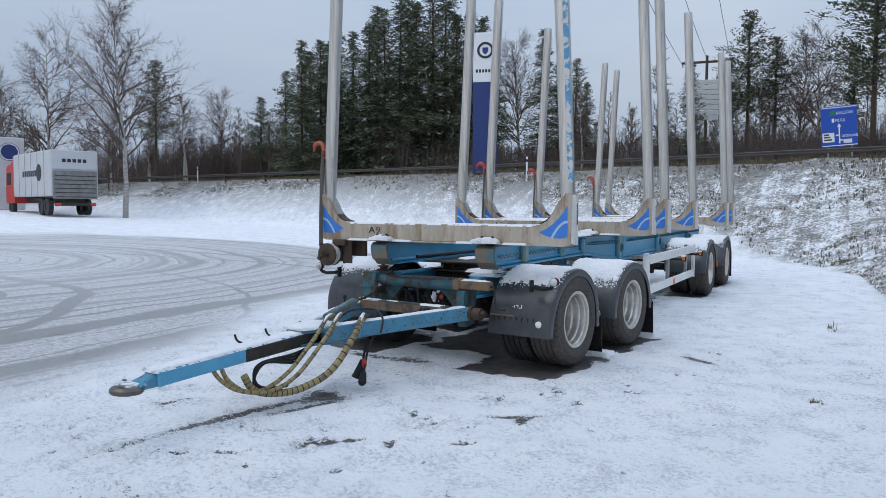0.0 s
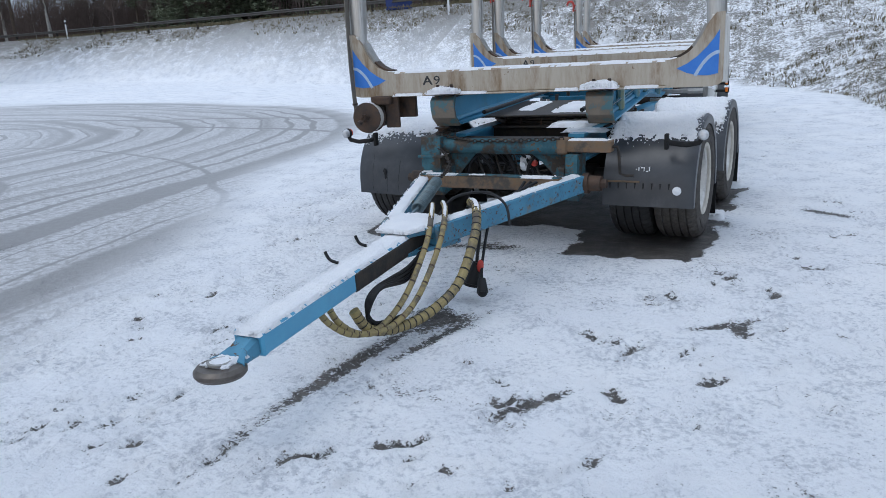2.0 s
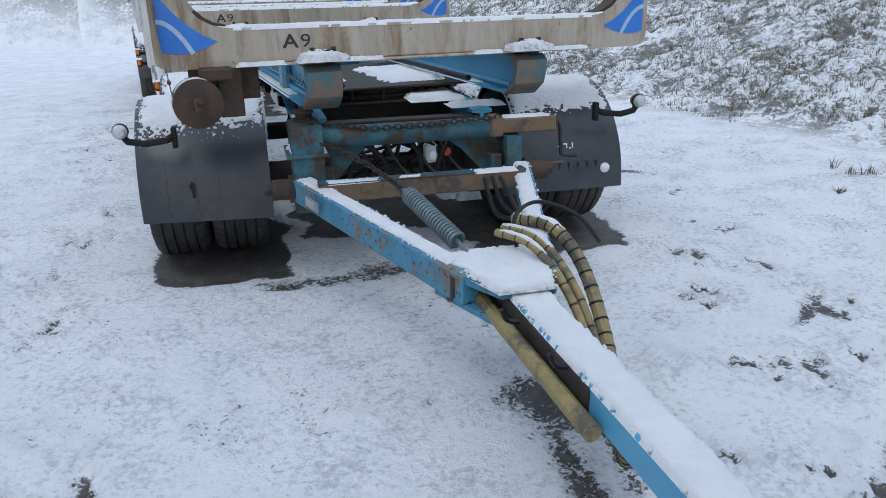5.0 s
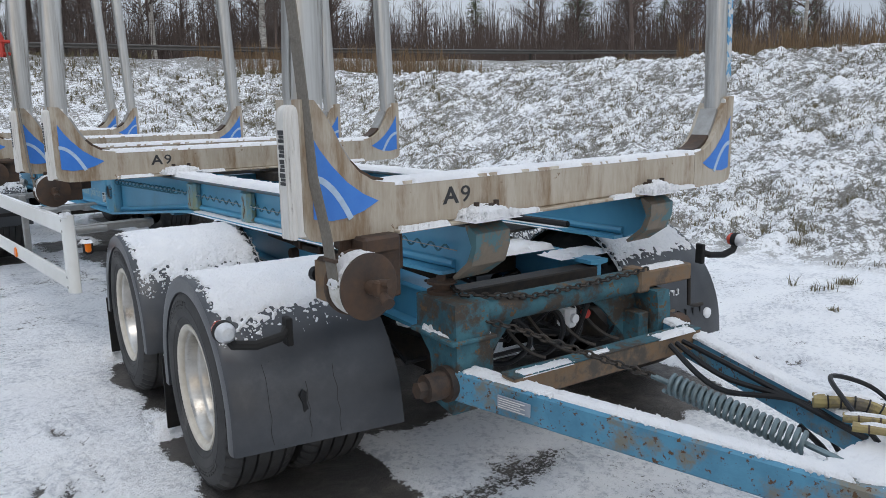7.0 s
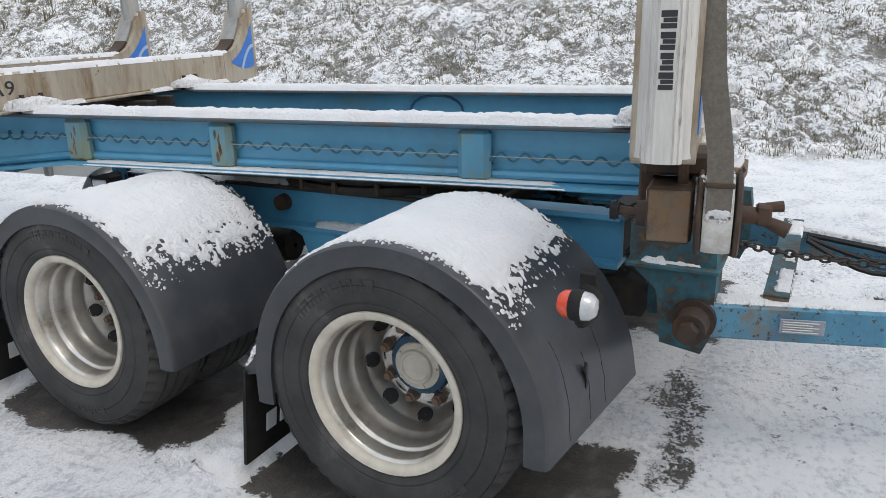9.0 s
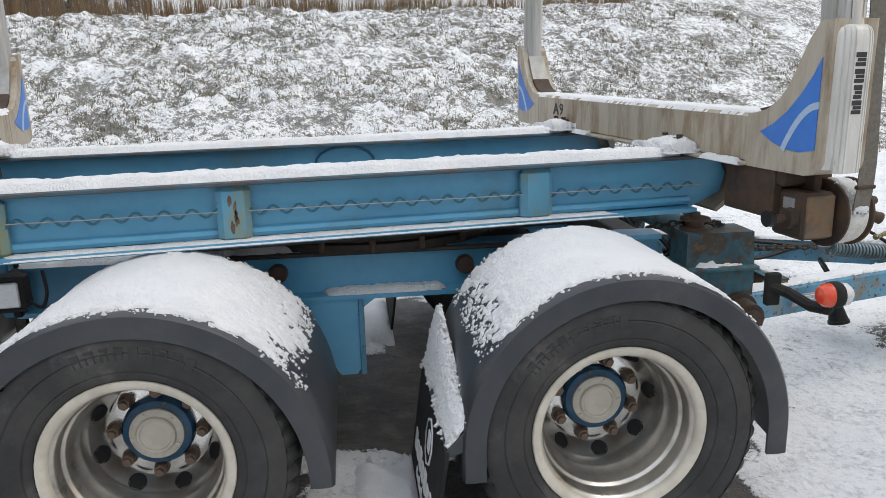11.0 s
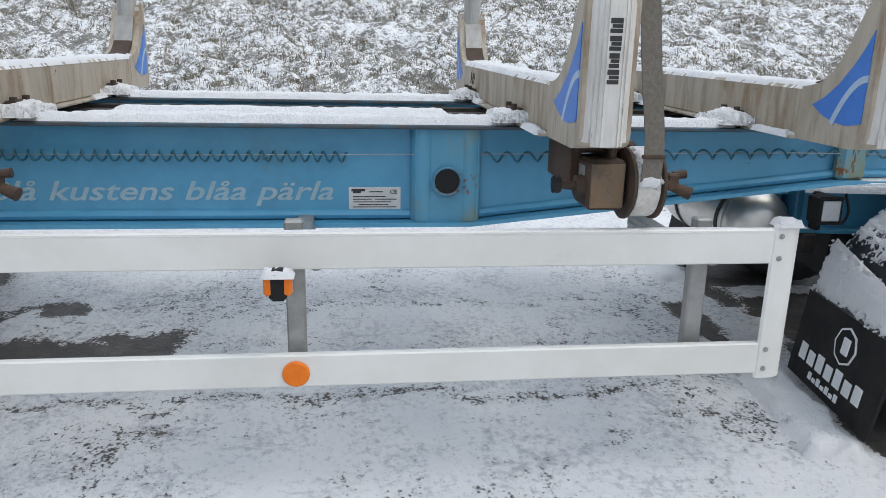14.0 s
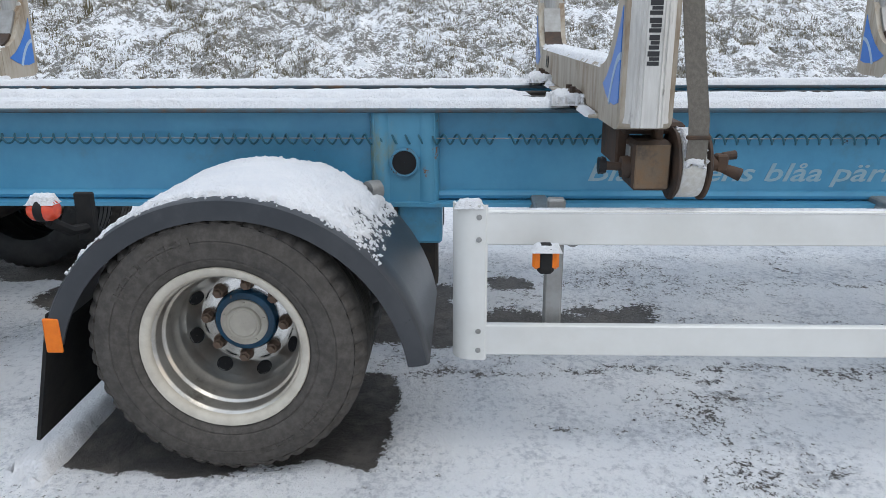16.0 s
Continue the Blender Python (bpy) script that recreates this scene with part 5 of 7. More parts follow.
for k in range(3):
    pts = ((0.36 - 0.04 * k, -1.66, 0.55), (0.32 - 0.03 * k, -1.9, 0.53 - 0.04 * k), (0.27, -2.2, 0.50), (0.18 + 0.03 * k, -2.5, 0.49))
    part("air_line", Shape().tube(smooth_path(pts, 6), 0.011, 6), cable_black, dolly)
part("cable_loop", Shape().tube(smooth_path([(0.12, -2.55, 0.52), (0.16, -2.42, 0.60), (0.30, -2.30, 0.61), (0.44, -2.36, 0.56), (0.50, -2.45, 0.47)], 6), 0.008, 6), cable_black, dolly)
for x, y in ((-0.085, -3.02), (-0.055, -3.32)):
    part("cable_tie", Shape().tube(smooth_path([(x + 0.04, y, 0.46), (x + 0.0, y - 0.01, 0.475), (x - 0.02, y - 0.015, 0.515)], 4), 0.008, 5), cable_black, dolly)
# hanging electric plugs
plug = Shape().tube(smooth_path([(0.22, -2.25, 0.44), (0.26, -2.33, 0.36), (0.265, -2.37, 0.28), (0.26, -2.38, 0.22)], 5), 0.010, 6)
plug.tube([(0.26, -2.38, 0.22), (0.235, -2.40, 0.10)], [0.022, 0.05], 12).tube([(0.235, -2.40, 0.10), (0.232, -2.402, 0.085)], 0.054, 12)
part("electric_plug", plug, cable_black, dolly, "dangling black electric plug")
part("plug_cap", Shape().lathe([(0.001, 0.03), (0.028, 0.022), (0.032, 0.0), (0.024, -0.02)], (0.29, -2.40, 0.20), (0.3, -0.4, 0.6), 14), red_paint, dolly, "red coupling cap")
plug = Shape().tube(smooth_path([(0.30, -2.28, 0.44), (0.31, -2.38, 0.3), (0.30, -2.40, 0.2), (0.31, -2.43, 0.13)], 5), 0.009, 6)
plug.tube([(0.31, -2.43, 0.14), (0.33, -2.47, 0.07)], [0.022, 0.034], 12).ball((0.33, -2.47, 0.075), 0.03)
part("electric_plug", plug, cable_black, dolly, "dangling black electric plug")



def bar_snow(a, b, w, h, seed, rise=0.0, rag=1.15):
    a, b = Vector(a), Vector(b)
    side = (b - a).cross(Vector((0, 0, 1))).normalized()
    n = max(6, int((b - a).length / 0.02))
    return snow_sheet(lambda u, v: (a.lerp(b, u) + side * (v - 0.5) * w + Vector((0, 0, rise)), (0, 0, 1)), 2 * n, max(8, int(w / 0.009)), h, seed=seed, soft=0.16, soft_u=0.02, rag=rag, crumbs=120)


snow_thing(bar_snow((0.033, -2.62, 0.494), (0.107, -4.112, 0.418), 0.138, 0.012, 2.0, rag=1.35), DOLLY, "fresh snow along the drawbar pole")
snow_thing(snow_sheet(lambda u, v: ((0.03 + (v - 0.5) * (0.46 - 0.27 * u), -2.50 - 0.40 * u, 0.507), (0, 0, 1)), 60, 50, 0.015, seed=3.0, scale=12, rag=1.3, soft=0.12, crumbs=120), DOLLY, "fresh snow on the drawbar gusset")
for side in (-1, 1):
    snow_thing(bar_snow((side * 0.55, -1.42, 0.558), (0.03 + side * 0.16, -2.62, 0.517), 0.078, 0.008, 4.0 + side, rag=1.5), DOLLY, "fresh snow along a drawbar arm")
for xa, xb, w in ((-0.46, -0.22, 0.05), (-0.12, -0.02, 0.03), (0.24, 0.46, 0.055)):
    snow_thing(bar_snow((xa, -1.615, 0.577), (xb, -1.615, 0.577), w, 0.006, 11.0 + xa, rag=1.9), DOLLY, "patchy snow on the cross brace")
snow_thing(bar_snow((0.110, -4.16, 0.360), (0.117, -4.30, 0.362), 0.11, 0.010, 8.0), DOLLY, "fresh snow on the towing eye")

# ---- chassis ----
trailer = thing("timber_trailer", pose(0, 0, 0), "blue steel timber trailer chassis with white side guards", "timber trailer")
BEAM_X, TOP = 0.54, 1.083


def beam_bottom(y):
    return 0.868 if y < 2.55 else 0.868 - 0.155 * min(1.0, (y - 2.55) / 1.45) if y < 4.0 else 0.713


BEAM_END = 10.25
for side in (-1, 1):
    x = side * BEAM_X
    ys = [-0.02, 2.55, 3.0, 3.5, 4.0, BEAM_END]
    low = [(y, beam_bottom(y)) for y in ys]
    low[0] = (0.10, 0.868)
    web = Shape().prism([(-0.02, TOP - 0.01), (-0.06, 1.0), (-0.04, 0.93), *low, (BEAM_END, TOP - 0.01)], x - 0.008, x + 0.008, "x")
    for (ya, za), (yb, zb) in zip(low, low[1:]):
        web.add([(x - 0.08, ya, za), (x + 0.08, ya, za), (x + 0.08, yb, zb), (x - 0.08, yb, zb), (x - 0.08, ya, za + 0.015), (x + 0.08, ya, za + 0.015), (x + 0.08, yb, zb + 0.015), (x - 0.08, yb, zb + 0.015)],
                [(0, 1, 2, 3), (4, 5, 6, 7), (0, 1, 5, 4), (1, 2, 6, 5), (2, 3, 7, 6), (3, 0, 4, 7)])
        # rounded step above the lower flange
        web.tube([(x - 0.012, ya, za + 0.035), (x - 0.012, yb, zb + 0.035)], 0.018, 8)
        web.tube([(x + 0.012, ya, za + 0.035), (x + 0.012, yb, zb + 0.035)], 0.018, 8)
    beam = part("chassis_beam", web, blue_paint, trailer, "long blue steel I-beam")
    part("top_flange", Shape().box(x - 0.08, x + 0.08, -0.03, BEAM_END, TOP - 0.016, TOP, 0.004), flange_worn, beam, "dark worn top flange")
    for y, w in ((0.73, 0.060), (1.78, 0.055), (2.51, 0.060)):
        sti = part("stiffener", Shape().box(*sorted((x, x + side * 0.060)), y - w, y + w, 0.875, TOP - 0.016, 0.024), stiff_blue, beam)
        if y > 1:
            rr = random.Random(int(y * 100) + side)
            for k in range(5):
                ry, rz, rh, rw = y + rr.uniform(-0.016, 0.012), 1.015 - 0.022 * k, rr.uniform(0.014, 0.034), rr.uniform(0.004, 0.010)
                ring = [(ry + rw * rr.uniform(0.5, 1.2) * math.cos(q), rz + rh * rr.uniform(0.5, 1.1) * math.sin(q)) for q in (0.2, 1.1, 1.9, 2.7, 3.6, 4.4, 5.0, 5.7)]
                part("rust_run", Shape().prism(ring, *sorted((x + side * 0.055, x + side * 0.0606)), "x"), rust_bright, sti, "streak of rust")
    for y in (4.09, 6.39, 8.9):
        st = Shape().prism([(y - 0.115, 0.728), (y + 0.115, 0.728), (y + 0.115, TOP - 0.016), (y - 0.115, TOP - 0.016)], x + side * 0.005, x + side * 0.055, "x")
        st.tube([(x + side * 0.02, y - 0.085, 0.729), (x + side * 0.02, y - 0.085, TOP - 0.016)], 0.045, 14).tube([(x + side * 0.02, y + 0.085, 0.729), (x + side * 0.02, y + 0.085, TOP - 0.016)], 0.045, 14)
        sti = part("stiffener", st, stiff_blue, beam, "rounded blue box stiffener with a round hole")
        part("hole_rim", Shape().lathe([(0.047, -0.02), (0.056, -0.018), (0.056, 0.012), (0.050, 0.014), (0.046, 0.012), (0.046, -0.02)], (x + side * 0.06, y, 0.88), (side, 0, 0), 24), blue_worn, sti)
        # black disc in place of the shaded inside of the hole
        part("hole", Shape().lathe([(0.0005, 0.004), (0.047, 0.004), (0.047, -0.01)], (x + side * 0.06, y, 0.88), (side, 0, 0), 24), cable_black, sti, "dark round hole")
    endcap = Shape().prism([(-0.055, TOP - 0.005), (-0.10, 1.05), (-0.10, 1.0), (-0.075, 0.93), (0.02, 0.865), (0.03, 0.875), (-0.05, 0.94), (-0.075, 1.0), (-0.04, TOP - 0.005)], x - 0.086, x + 0.086, "x")
    part("beam_nose", endcap, grimy_plate, beam, "grimy brown nose plate")
for y in (3.0, 4.7, 6.2, 7.6, 9.0, 10.2):
    zl = 0.90 if y < 2.6 else 0.80
    part("cross_member", Shape().box(-0.535, 0.535, y - 0.04, y + 0.04, zl, 1.04, 0.006), dark_blue, trailer)
part("centre_rail", Shape().box(0.08, 0.16, 2.7, 8.8, 1.0, 1.06, 0.005).box(0.26, 0.30, 2.7, 8.8, 1.02, 1.07, 0.005), steel_dark, trailer, "dark slide rails between the beams")
part("inner_bracket", Shape().tube([(0.525, 1.28 + 0.14 * math.cos(q * math.pi / 10), 0.985 + 0.075 * math.sin(q * math.pi / 10)) for q in range(11)], 0.007, 6), dark_blue, trailer, "thin curved bracket on the inner web")
part("turntable_plate", Shape().box(-0.60, 0.60, 0.62, 1.92, 0.855, 0.870, 0.004), steel_dark, trailer)
for side in (-1, 1):
    part("inner_pipe", Shape().cyl((side * 0.36, 0.3, 0.93), (side * 0.36, 9.5, 0.90), 0.016, n=8), cable_black, trailer)

# coiled cable on its wire
for side in (-1, 1):
    x = side * (BEAM_X + 0.045)
    c = Shape().tube([(x - side * 0.004, 0.1 + 2.65 * k / 280, 0.965 + 0.02 * k / 280 + 0.014 * math.sin(2 * math.pi * k / 9)) for k in range(281)], 0.0046, 5)
    for (ya, za, yb, zb, n) in ((2.75, 0.985, 3.95, 0.965, 16), (4.45, 0.965, 6.0, 0.965, 36), (6.05, 0.965, 10.0, 0.97, 80)):
        k = coil((x, ya, za), (x, yb, zb), 0.018, 0.0044, n, 10, 5)
        c.add(k.v, k.f)
    part("coil_cable", c, wire_blue, trailer, "thin blue-green coiled cable")
    part("guide_wire", Shape().tube([(x, 0.05, 0.966), (x, 2.75, 0.987), (x, 5.0, 0.968), (x, 10.1, 0.972)], 0.0022, 5), galvanised, trailer)

# words and data plate on the right-hand beam (the side at -x)
FACE = Matrix(((0, 0, -1, -BEAM_X - 0.0085), (-1, 0, 0, 0), (0, 1, 0, 0), (0, 0, 0, 1)))
phrase = ("Blå", "kustens", "blåa", "pärla")
whole = lettering(" ".join(phrase), 0.098, 0.28, 0.001, 0.0012)
fit_x = 1.20 / max(v[0] for v in whole.v)
for n, word in enumerate(phrase):
    ahead = max(v[0] for v in lettering(" ".join(phrase[:n + 1]), 0.098, 0.28, 0.001, 0.0012).v)
    letters = lettering(word, 0.098, 0.28, 0.001, 0.0012)
    step = ahead - max(v[0] for v in letters.v)
    part("painted_word", moved(letters, FACE @ pose(-5.70 + step * fit_x, 0.802, 0.001) @ Matrix.Diagonal((fit_x, 1, 1, 1))), faded_ink, trailer, "faded pale painted word")
dp = part("data_plate", Shape().box(-BEAM_X - 0.012, -BEAM_X - 0.008, 4.255, 4.445, 0.765, 0.848, 0.001), plate_white, trailer, "small white printed data plate")
bars = Shape()
for k, (ya, yb, z) in enumerate(((4.435, 4.385, 0.833), (4.43, 4.40, 0.826), (4.37, 4.32, 0.830), (4.43, 4.31, 0.812), (4.43, 4.36, 0.802), (4.35, 4.27, 0.802), (4.43, 4.29, 0.792), (4.41, 4.30, 0.782), (4.43, 4.27, 0.773))):
    bars.box(-BEAM_X - 0.0135, -BEAM_X - 0.011, yb, ya, z, z + (0.009 if k < 2 else 0.003), 0.0002)
part("fine_print", bars, ink, dp)
part("ce_mark", moved(lettering("CE", 0.022, 0, 0.0006), FACE @ pose(-4.295, 0.824, 0.0055)), ink, dp)

# side guards
for side in (-1, 1):
    x = side * 1.18
    g = Shape().box(x - 0.014, x + 0.014, 3.14, 6.11, 0.733, 0.842, 0.004)
    part("guard_rail", g, white_paint, trailer, "white side guard rail")
    part("guard_rail", Shape().box(x - 0.014, x + 0.014, 3.14, 6.11, 0.368, 0.470, 0.004), white_paint, trailer, "white side guard rail")
    for y0, y1 in ((3.055, 3.155), (6.10, 6.20)):
        inward = -side * 0.10
        ye = y0 if y0 < 4 else y1
        yi = y1 if y0 < 4 else y0
        n = 8
        arc = [(x + side * 0.017, yi)] + [(x + side * 0.017 + inward * 0.55 * (1 - math.cos(math.pi / 2 * k / n)), yi + (ye - yi) * (0.35 + 0.65 * math.sin(math.pi / 2 * k / n))) for k in range(n + 1)]
        back = [(px - side * 0.007, py - 0.007 * (1 if ye > yi else -1)) for px, py in reversed(arc)]
        pan = part("guard_end", Shape().prism(arc + back, 0.352, 0.858, "z"), white_paint, trailer, "rounded white end post of the side guard")
        for z in (0.82, 0.75, 0.45, 0.385):
            part("rivet", Shape().lathe([(0.009, 0), (0.008, 0.003), (0.0005, 0.005)], (x + side * 0.0175, yi + (ye - yi) * 0.2, z), (side, 0, 0), 10), galvanised, pan)
    for y in (3.35, 4.60, 5.88):
        post = Shape().box(x - side * 0.075 - 0.022, x - side * 0.075 + 0.022, y - 0.028, y + 0.028, 0.375, 0.86, 0.006).box(min(x - side * 0.10, side * 0.55), max(x - side * 0.10, side * 0.55), y - 0.03, y + 0.03, 0.70, 0.75, 0.006)
        post.cyl((x - side * 0.09, y - 0.06, 0.72), (x - side * 0.3, y - 0.06, 0.72), 0.024, n=12)
        post.box(side * 0.62 - 0.05, side * 0.62 + 0.05, y - 0.035, y + 0.035, 0.69, 0.725, 0.005)
        part("guard_post", post, galvanised, trailer, "grey galvanised guard post")
    part("side_reflector", Shape().lathe([(0.040, 0), (0.040, 0.006), (0.036, 0.010), (0.0005, 0.011)], (x + side * 0.0145, 4.60, 0.412), (side, 0, 0), 26), orange_lens, trailer, "round orange reflector")


def amber_lamp(y, z, side, x=1.24):
    b = Shape().box(side * x - 0.02, side * x + 0.03, y - 0.024, y + 0.024, z - 0.042, z + 0.045, 0.01)
    b.box(min(side * (x - 0.20), side * x), max(side * (x - 0.20), side * x), y - 0.016, y + 0.016, z - 0.03, z + 0.0, 0.004)
    lamp = part("side_lamp", b, black_rubber, trailer, "black rubber side marker lamp with amber lenses")
    for s in (-1, 1):
        part("amber_lens", Shape().box(side * x - 0.016, side * x + 0.016, y + s * 0.024 - 0.014, y + s * 0.024 + 0.014, z - 0.028, z + 0.032, 0.008), orange_lens, lamp)
    snow_thing(snow_strip(side * x - 0.03, side * x + 0.03, y - 0.045, y + 0.045, z + 0.034, 0.010, 0.008, y, scale=20, rag=1.4), pose(0, 0, 0), "small cap of snow on a lamp")


for side in (-1, 1):
    for y in (4.63, 5.93):
        amber_lamp(y, 0.727, side, 1.315)
    amber_lamp(2.53, 0.735, side, 1.22)
    part("lamp_arm", Shape().tube([(side * 0.86, 2.50, 0.62), (side * 1.02, 2.53, 0.66), (side * 1.12, 2.53, 0.71), (side * 1.20, 2.53, 0.72)], 0.016, 8), black_rubber, trailer)

# air tank behind the turntable
TANK = (0.05, 2.69, 0.635)
tank = Shape().lathe([(0.0005, -0.415), (0.06, -0.408), (0.115, -0.385), (0.143, -0.345), (0.148, -0.31), (0.148, 0.29), (0.144, 0.32), (0.115, 0.37), (0.06, 0.395), (0.0005, 0.40)], TANK, (1, 0, 0), 48)
tk = part("air_tank", tank, stainless, trailer, "shiny round steel air tank")
part("tank_plug", Shape().cyl((-0.362, 2.69, 0.620), (-0.382, 2.69, 0.620), 0.022, n=6).cyl((-0.378, 2.69, 0.620), (-0.398, 2.69, 0.620), 0.013, n=8), steel_dark, tk)
part("tank_seam", Shape().lathe([(0.1475, -0.306), (0.1505, -0.304), (0.1505, -0.298), (0.1475, -0.296)], TANK, (1, 0, 0), 48), galvanised, tk)
for xx in (-0.20, 0.22):
    part("tank_strap", Shape().lathe([(0.1495, -0.015), (0.1525, -0.012), (0.1525, 0.012), (0.1495, 0.015)], (xx, 2.69, 0.635), (1, 0, 0), 40).box(xx - 0.015, xx + 0.015, 2.67, 2.71, 0.78, 0.90, 0.003), steel_dark, tk)
lamp = part("work_lamp", Shape().prism([(2.455, 0.690), (2.555, 0.684), (2.56, 0.79), (2.50, 0.80), (2.458, 0.788)], -0.50, -0.42, "x").box(-0.507, -0.499, 2.452, 2.562, 0.682, 0.692, 0.002).box(-0.507, -0.499, 2.452, 2.562, 0.788, 0.799, 0.002).box(-0.43, -0.38, 2.49, 2.52, 0.64, 0.80, 0.006), black_rubber, trailer, "black square work lamp")
part("lamp_lens", Shape().box(-0.511, -0.499, 2.470, 2.545, 0.698, 0.782, 0.006), clear_lens, lamp, "clear rectangular lens")
part("lamp_cable", Shape().tube(smooth_path([(-0.45, 2.46, 0.70), (-0.46, 2.42, 0.68), (-0.46, 2.40, 0.73), (-0.44, 2.41, 0.80)], 5), 0.006, 6), cable_black, lamp)
part("tank_hanger", Shape().box(-0.30, -0.27, 2.52, 2.56, 0.50, 0.88, 0.004).box(-0.34, 0.34, 2.44, 2.50, 0.52, 0.60, 0.006), steel_dark, trailer)
part("rear_cross_plate", Shape().box(-0.36, 0.36, 2.535, 2.57, 0.62, 0.86, 0.006), dark_blue, trailer)

# rear axles
for side in (-1, 1):
    for n, y in enumerate((6.89, 8.70)):
        add_wheel(trailer, side * 1.315, y, REAR_Z, 0.985, side, 5 + 40 * n + 13 * (side > 0), dusty=True)
        dy, gz, gr, gf, ge = REAR_GUARD
        gy = y + dy
        foot = gy + math.sqrt(gr * gr - (0.50 - gz) ** 2)
        f = part("mudguard", fender_shape(side * 0.70, side * 1.335, fender_path(gy, gz, gr, gf, ge)), black_plastic, trailer, "black plastic mudguard")
        part("mudflap", Shape().prism([(side * 0.72, 0.55), (side * 1.33, 0.55), (side * 1.325, 0.11), (side * 0.73, 0.11)], 0, 0.012, "y",
                                      m=pose(0, foot - 0.014, 0.5, 13) @ pose(0, 0, -0.5)), black_rubber, f, "black rubber mudflap")
        snow_thing(fender_snow(side * 0.69, side * 1.323, gy, gz, gr - 0.004, 38, 138, 0.018, 20 + y + side), pose(0, 0, 0), "thick fresh snow lying on a mudguard")
        snow_thing(snow_strip(*sorted((side * 0.62, side * 1.42)), foot + 0.05, foot + 0.21, -0.004, 0.045, 0.02, 50 + y, soft=0.2, rag=0.9), pose(0, 0, 0), "ridge of snow at a mudflap's foot")
        if n == 0:
            part("amber_reflector", Shape().box(side * 1.337 - 0.005, side * 1.337 + 0.005, foot - 0.055, foot - 0.005, 0.43, 0.54, 0.004), orange_lens, f, "rectangular amber reflector")
    arm = Shape().tube([(side * 1.0, 7.33, 0.68), (side * 1.03, 7.40, 0.74), (side * 1.13, 7.41, 0.755), (side * 1.19, 7.44, 0.80)], 0.018, 8).box(side * 1.04 - 0.012, side * 1.04 + 0.012, 7.37, 7.43, 0.70, 0.86, 0.004)
    arm.lathe([(0.034, -0.012), (0.038, -0.006), (0.038, 0.012), (0.034, 0.018)], (side * 1.20, 7.445, 0.84), (0, 1, 0), 20)
    lamp = part("marker_lamp", arm, black_rubber, trailer, "black rubber arm with red lenses")
    for d in (-1, 1):
        part("red_lens", Shape().lathe([(0.035, 0.012), (0.034, 0.028), (0.024, 0.042), (0.0005, 0.046)], (side * 1.20, 7.445, 0.84), (0, d, 0), 20), red_lens, lamp)
    snow_thing(snow_strip(*sorted((side * 1.17, side * 1.23)), 7.40, 7.49, 0.868, 0.02, 0.008, 6.6 + side, scale=20), pose(0, 0, 0), "small cap of snow on a lamp")
    part("shackle", Shape().lathe([(0.018, -0.025), (0.036, -0.025), (0.038, 0.0), (0.036, 0.025), (0.018, 0.025), (0.018, -0.025)], (side * 0.70, 6.50, 0.795), (0.6 * side, 0.6, 0), 18), galvanised, trailer)
    part("frame_leg", Shape().box(side * 0.50 - 0.09, side * 0.50 + 0.09, 6.25, 6.42, 0.56, 0.72, 0.01), blue_paint, trailer)
    part("frame_leg_foot", Shape().box(side * 0.46 - 0.06, side * 0.46 + 0.06, 6.27, 6.40, 0.36, 0.56, 0.01), steel_dark, trailer)
for y in (6.89, 8.70):
    part("axle", Shape().cyl((-1.0, y, REAR_Z), (1.0, y, REAR_Z), 0.062, n=18), steel_dark, trailer, "dark steel axle")
    for side in (-1, 1):
        part("air_bellows", Shape().lathe([(0.02, -0.10), (0.085, -0.10), (0.105, -0.06), (0.09, -0.02), (0.09, 0.02), (0.105, 0.06), (0.085, 0.10), (0.02, 0.10)], (side * 0.45, y + 0.22, 0.6), (0, 0, 1), 18), black_rubber, trailer)
part("rear_bumper", Shape().box(-1.15, 1.15, 10.15, 10.25, 0.45, 0.56, 0.01).box(-0.6, -0.5, 10.13, 10.2, 0.5, 0.75).box(0.5, 0.6, 10.13, 10.2, 0.5, 0.75), steel_dark, trailer)

# ---- bunks ----
BUNKS = (0.056, 2.895, 3.74, 5.66, 8.87, 9.72)


def gusset_outline(side):
    pts = [(-1.275, 1.128), (-1.268, 1.108), (-1.25, 1.095), (-1.21, 1.085), (-1.0, 1.084), (-0.93, 1.084), (-0.93, 1.254), (-0.97, 1.258), (-1.02, 1.270), (-1.07, 1.298), (-1.105, 1.335), (-1.137, 1.385), (-1.160, 1.43), (-1.185, 1.475), (-1.225, 1.525), (-1.275, 1.528)]
    return [(-side * px, z) for px, z in pts]


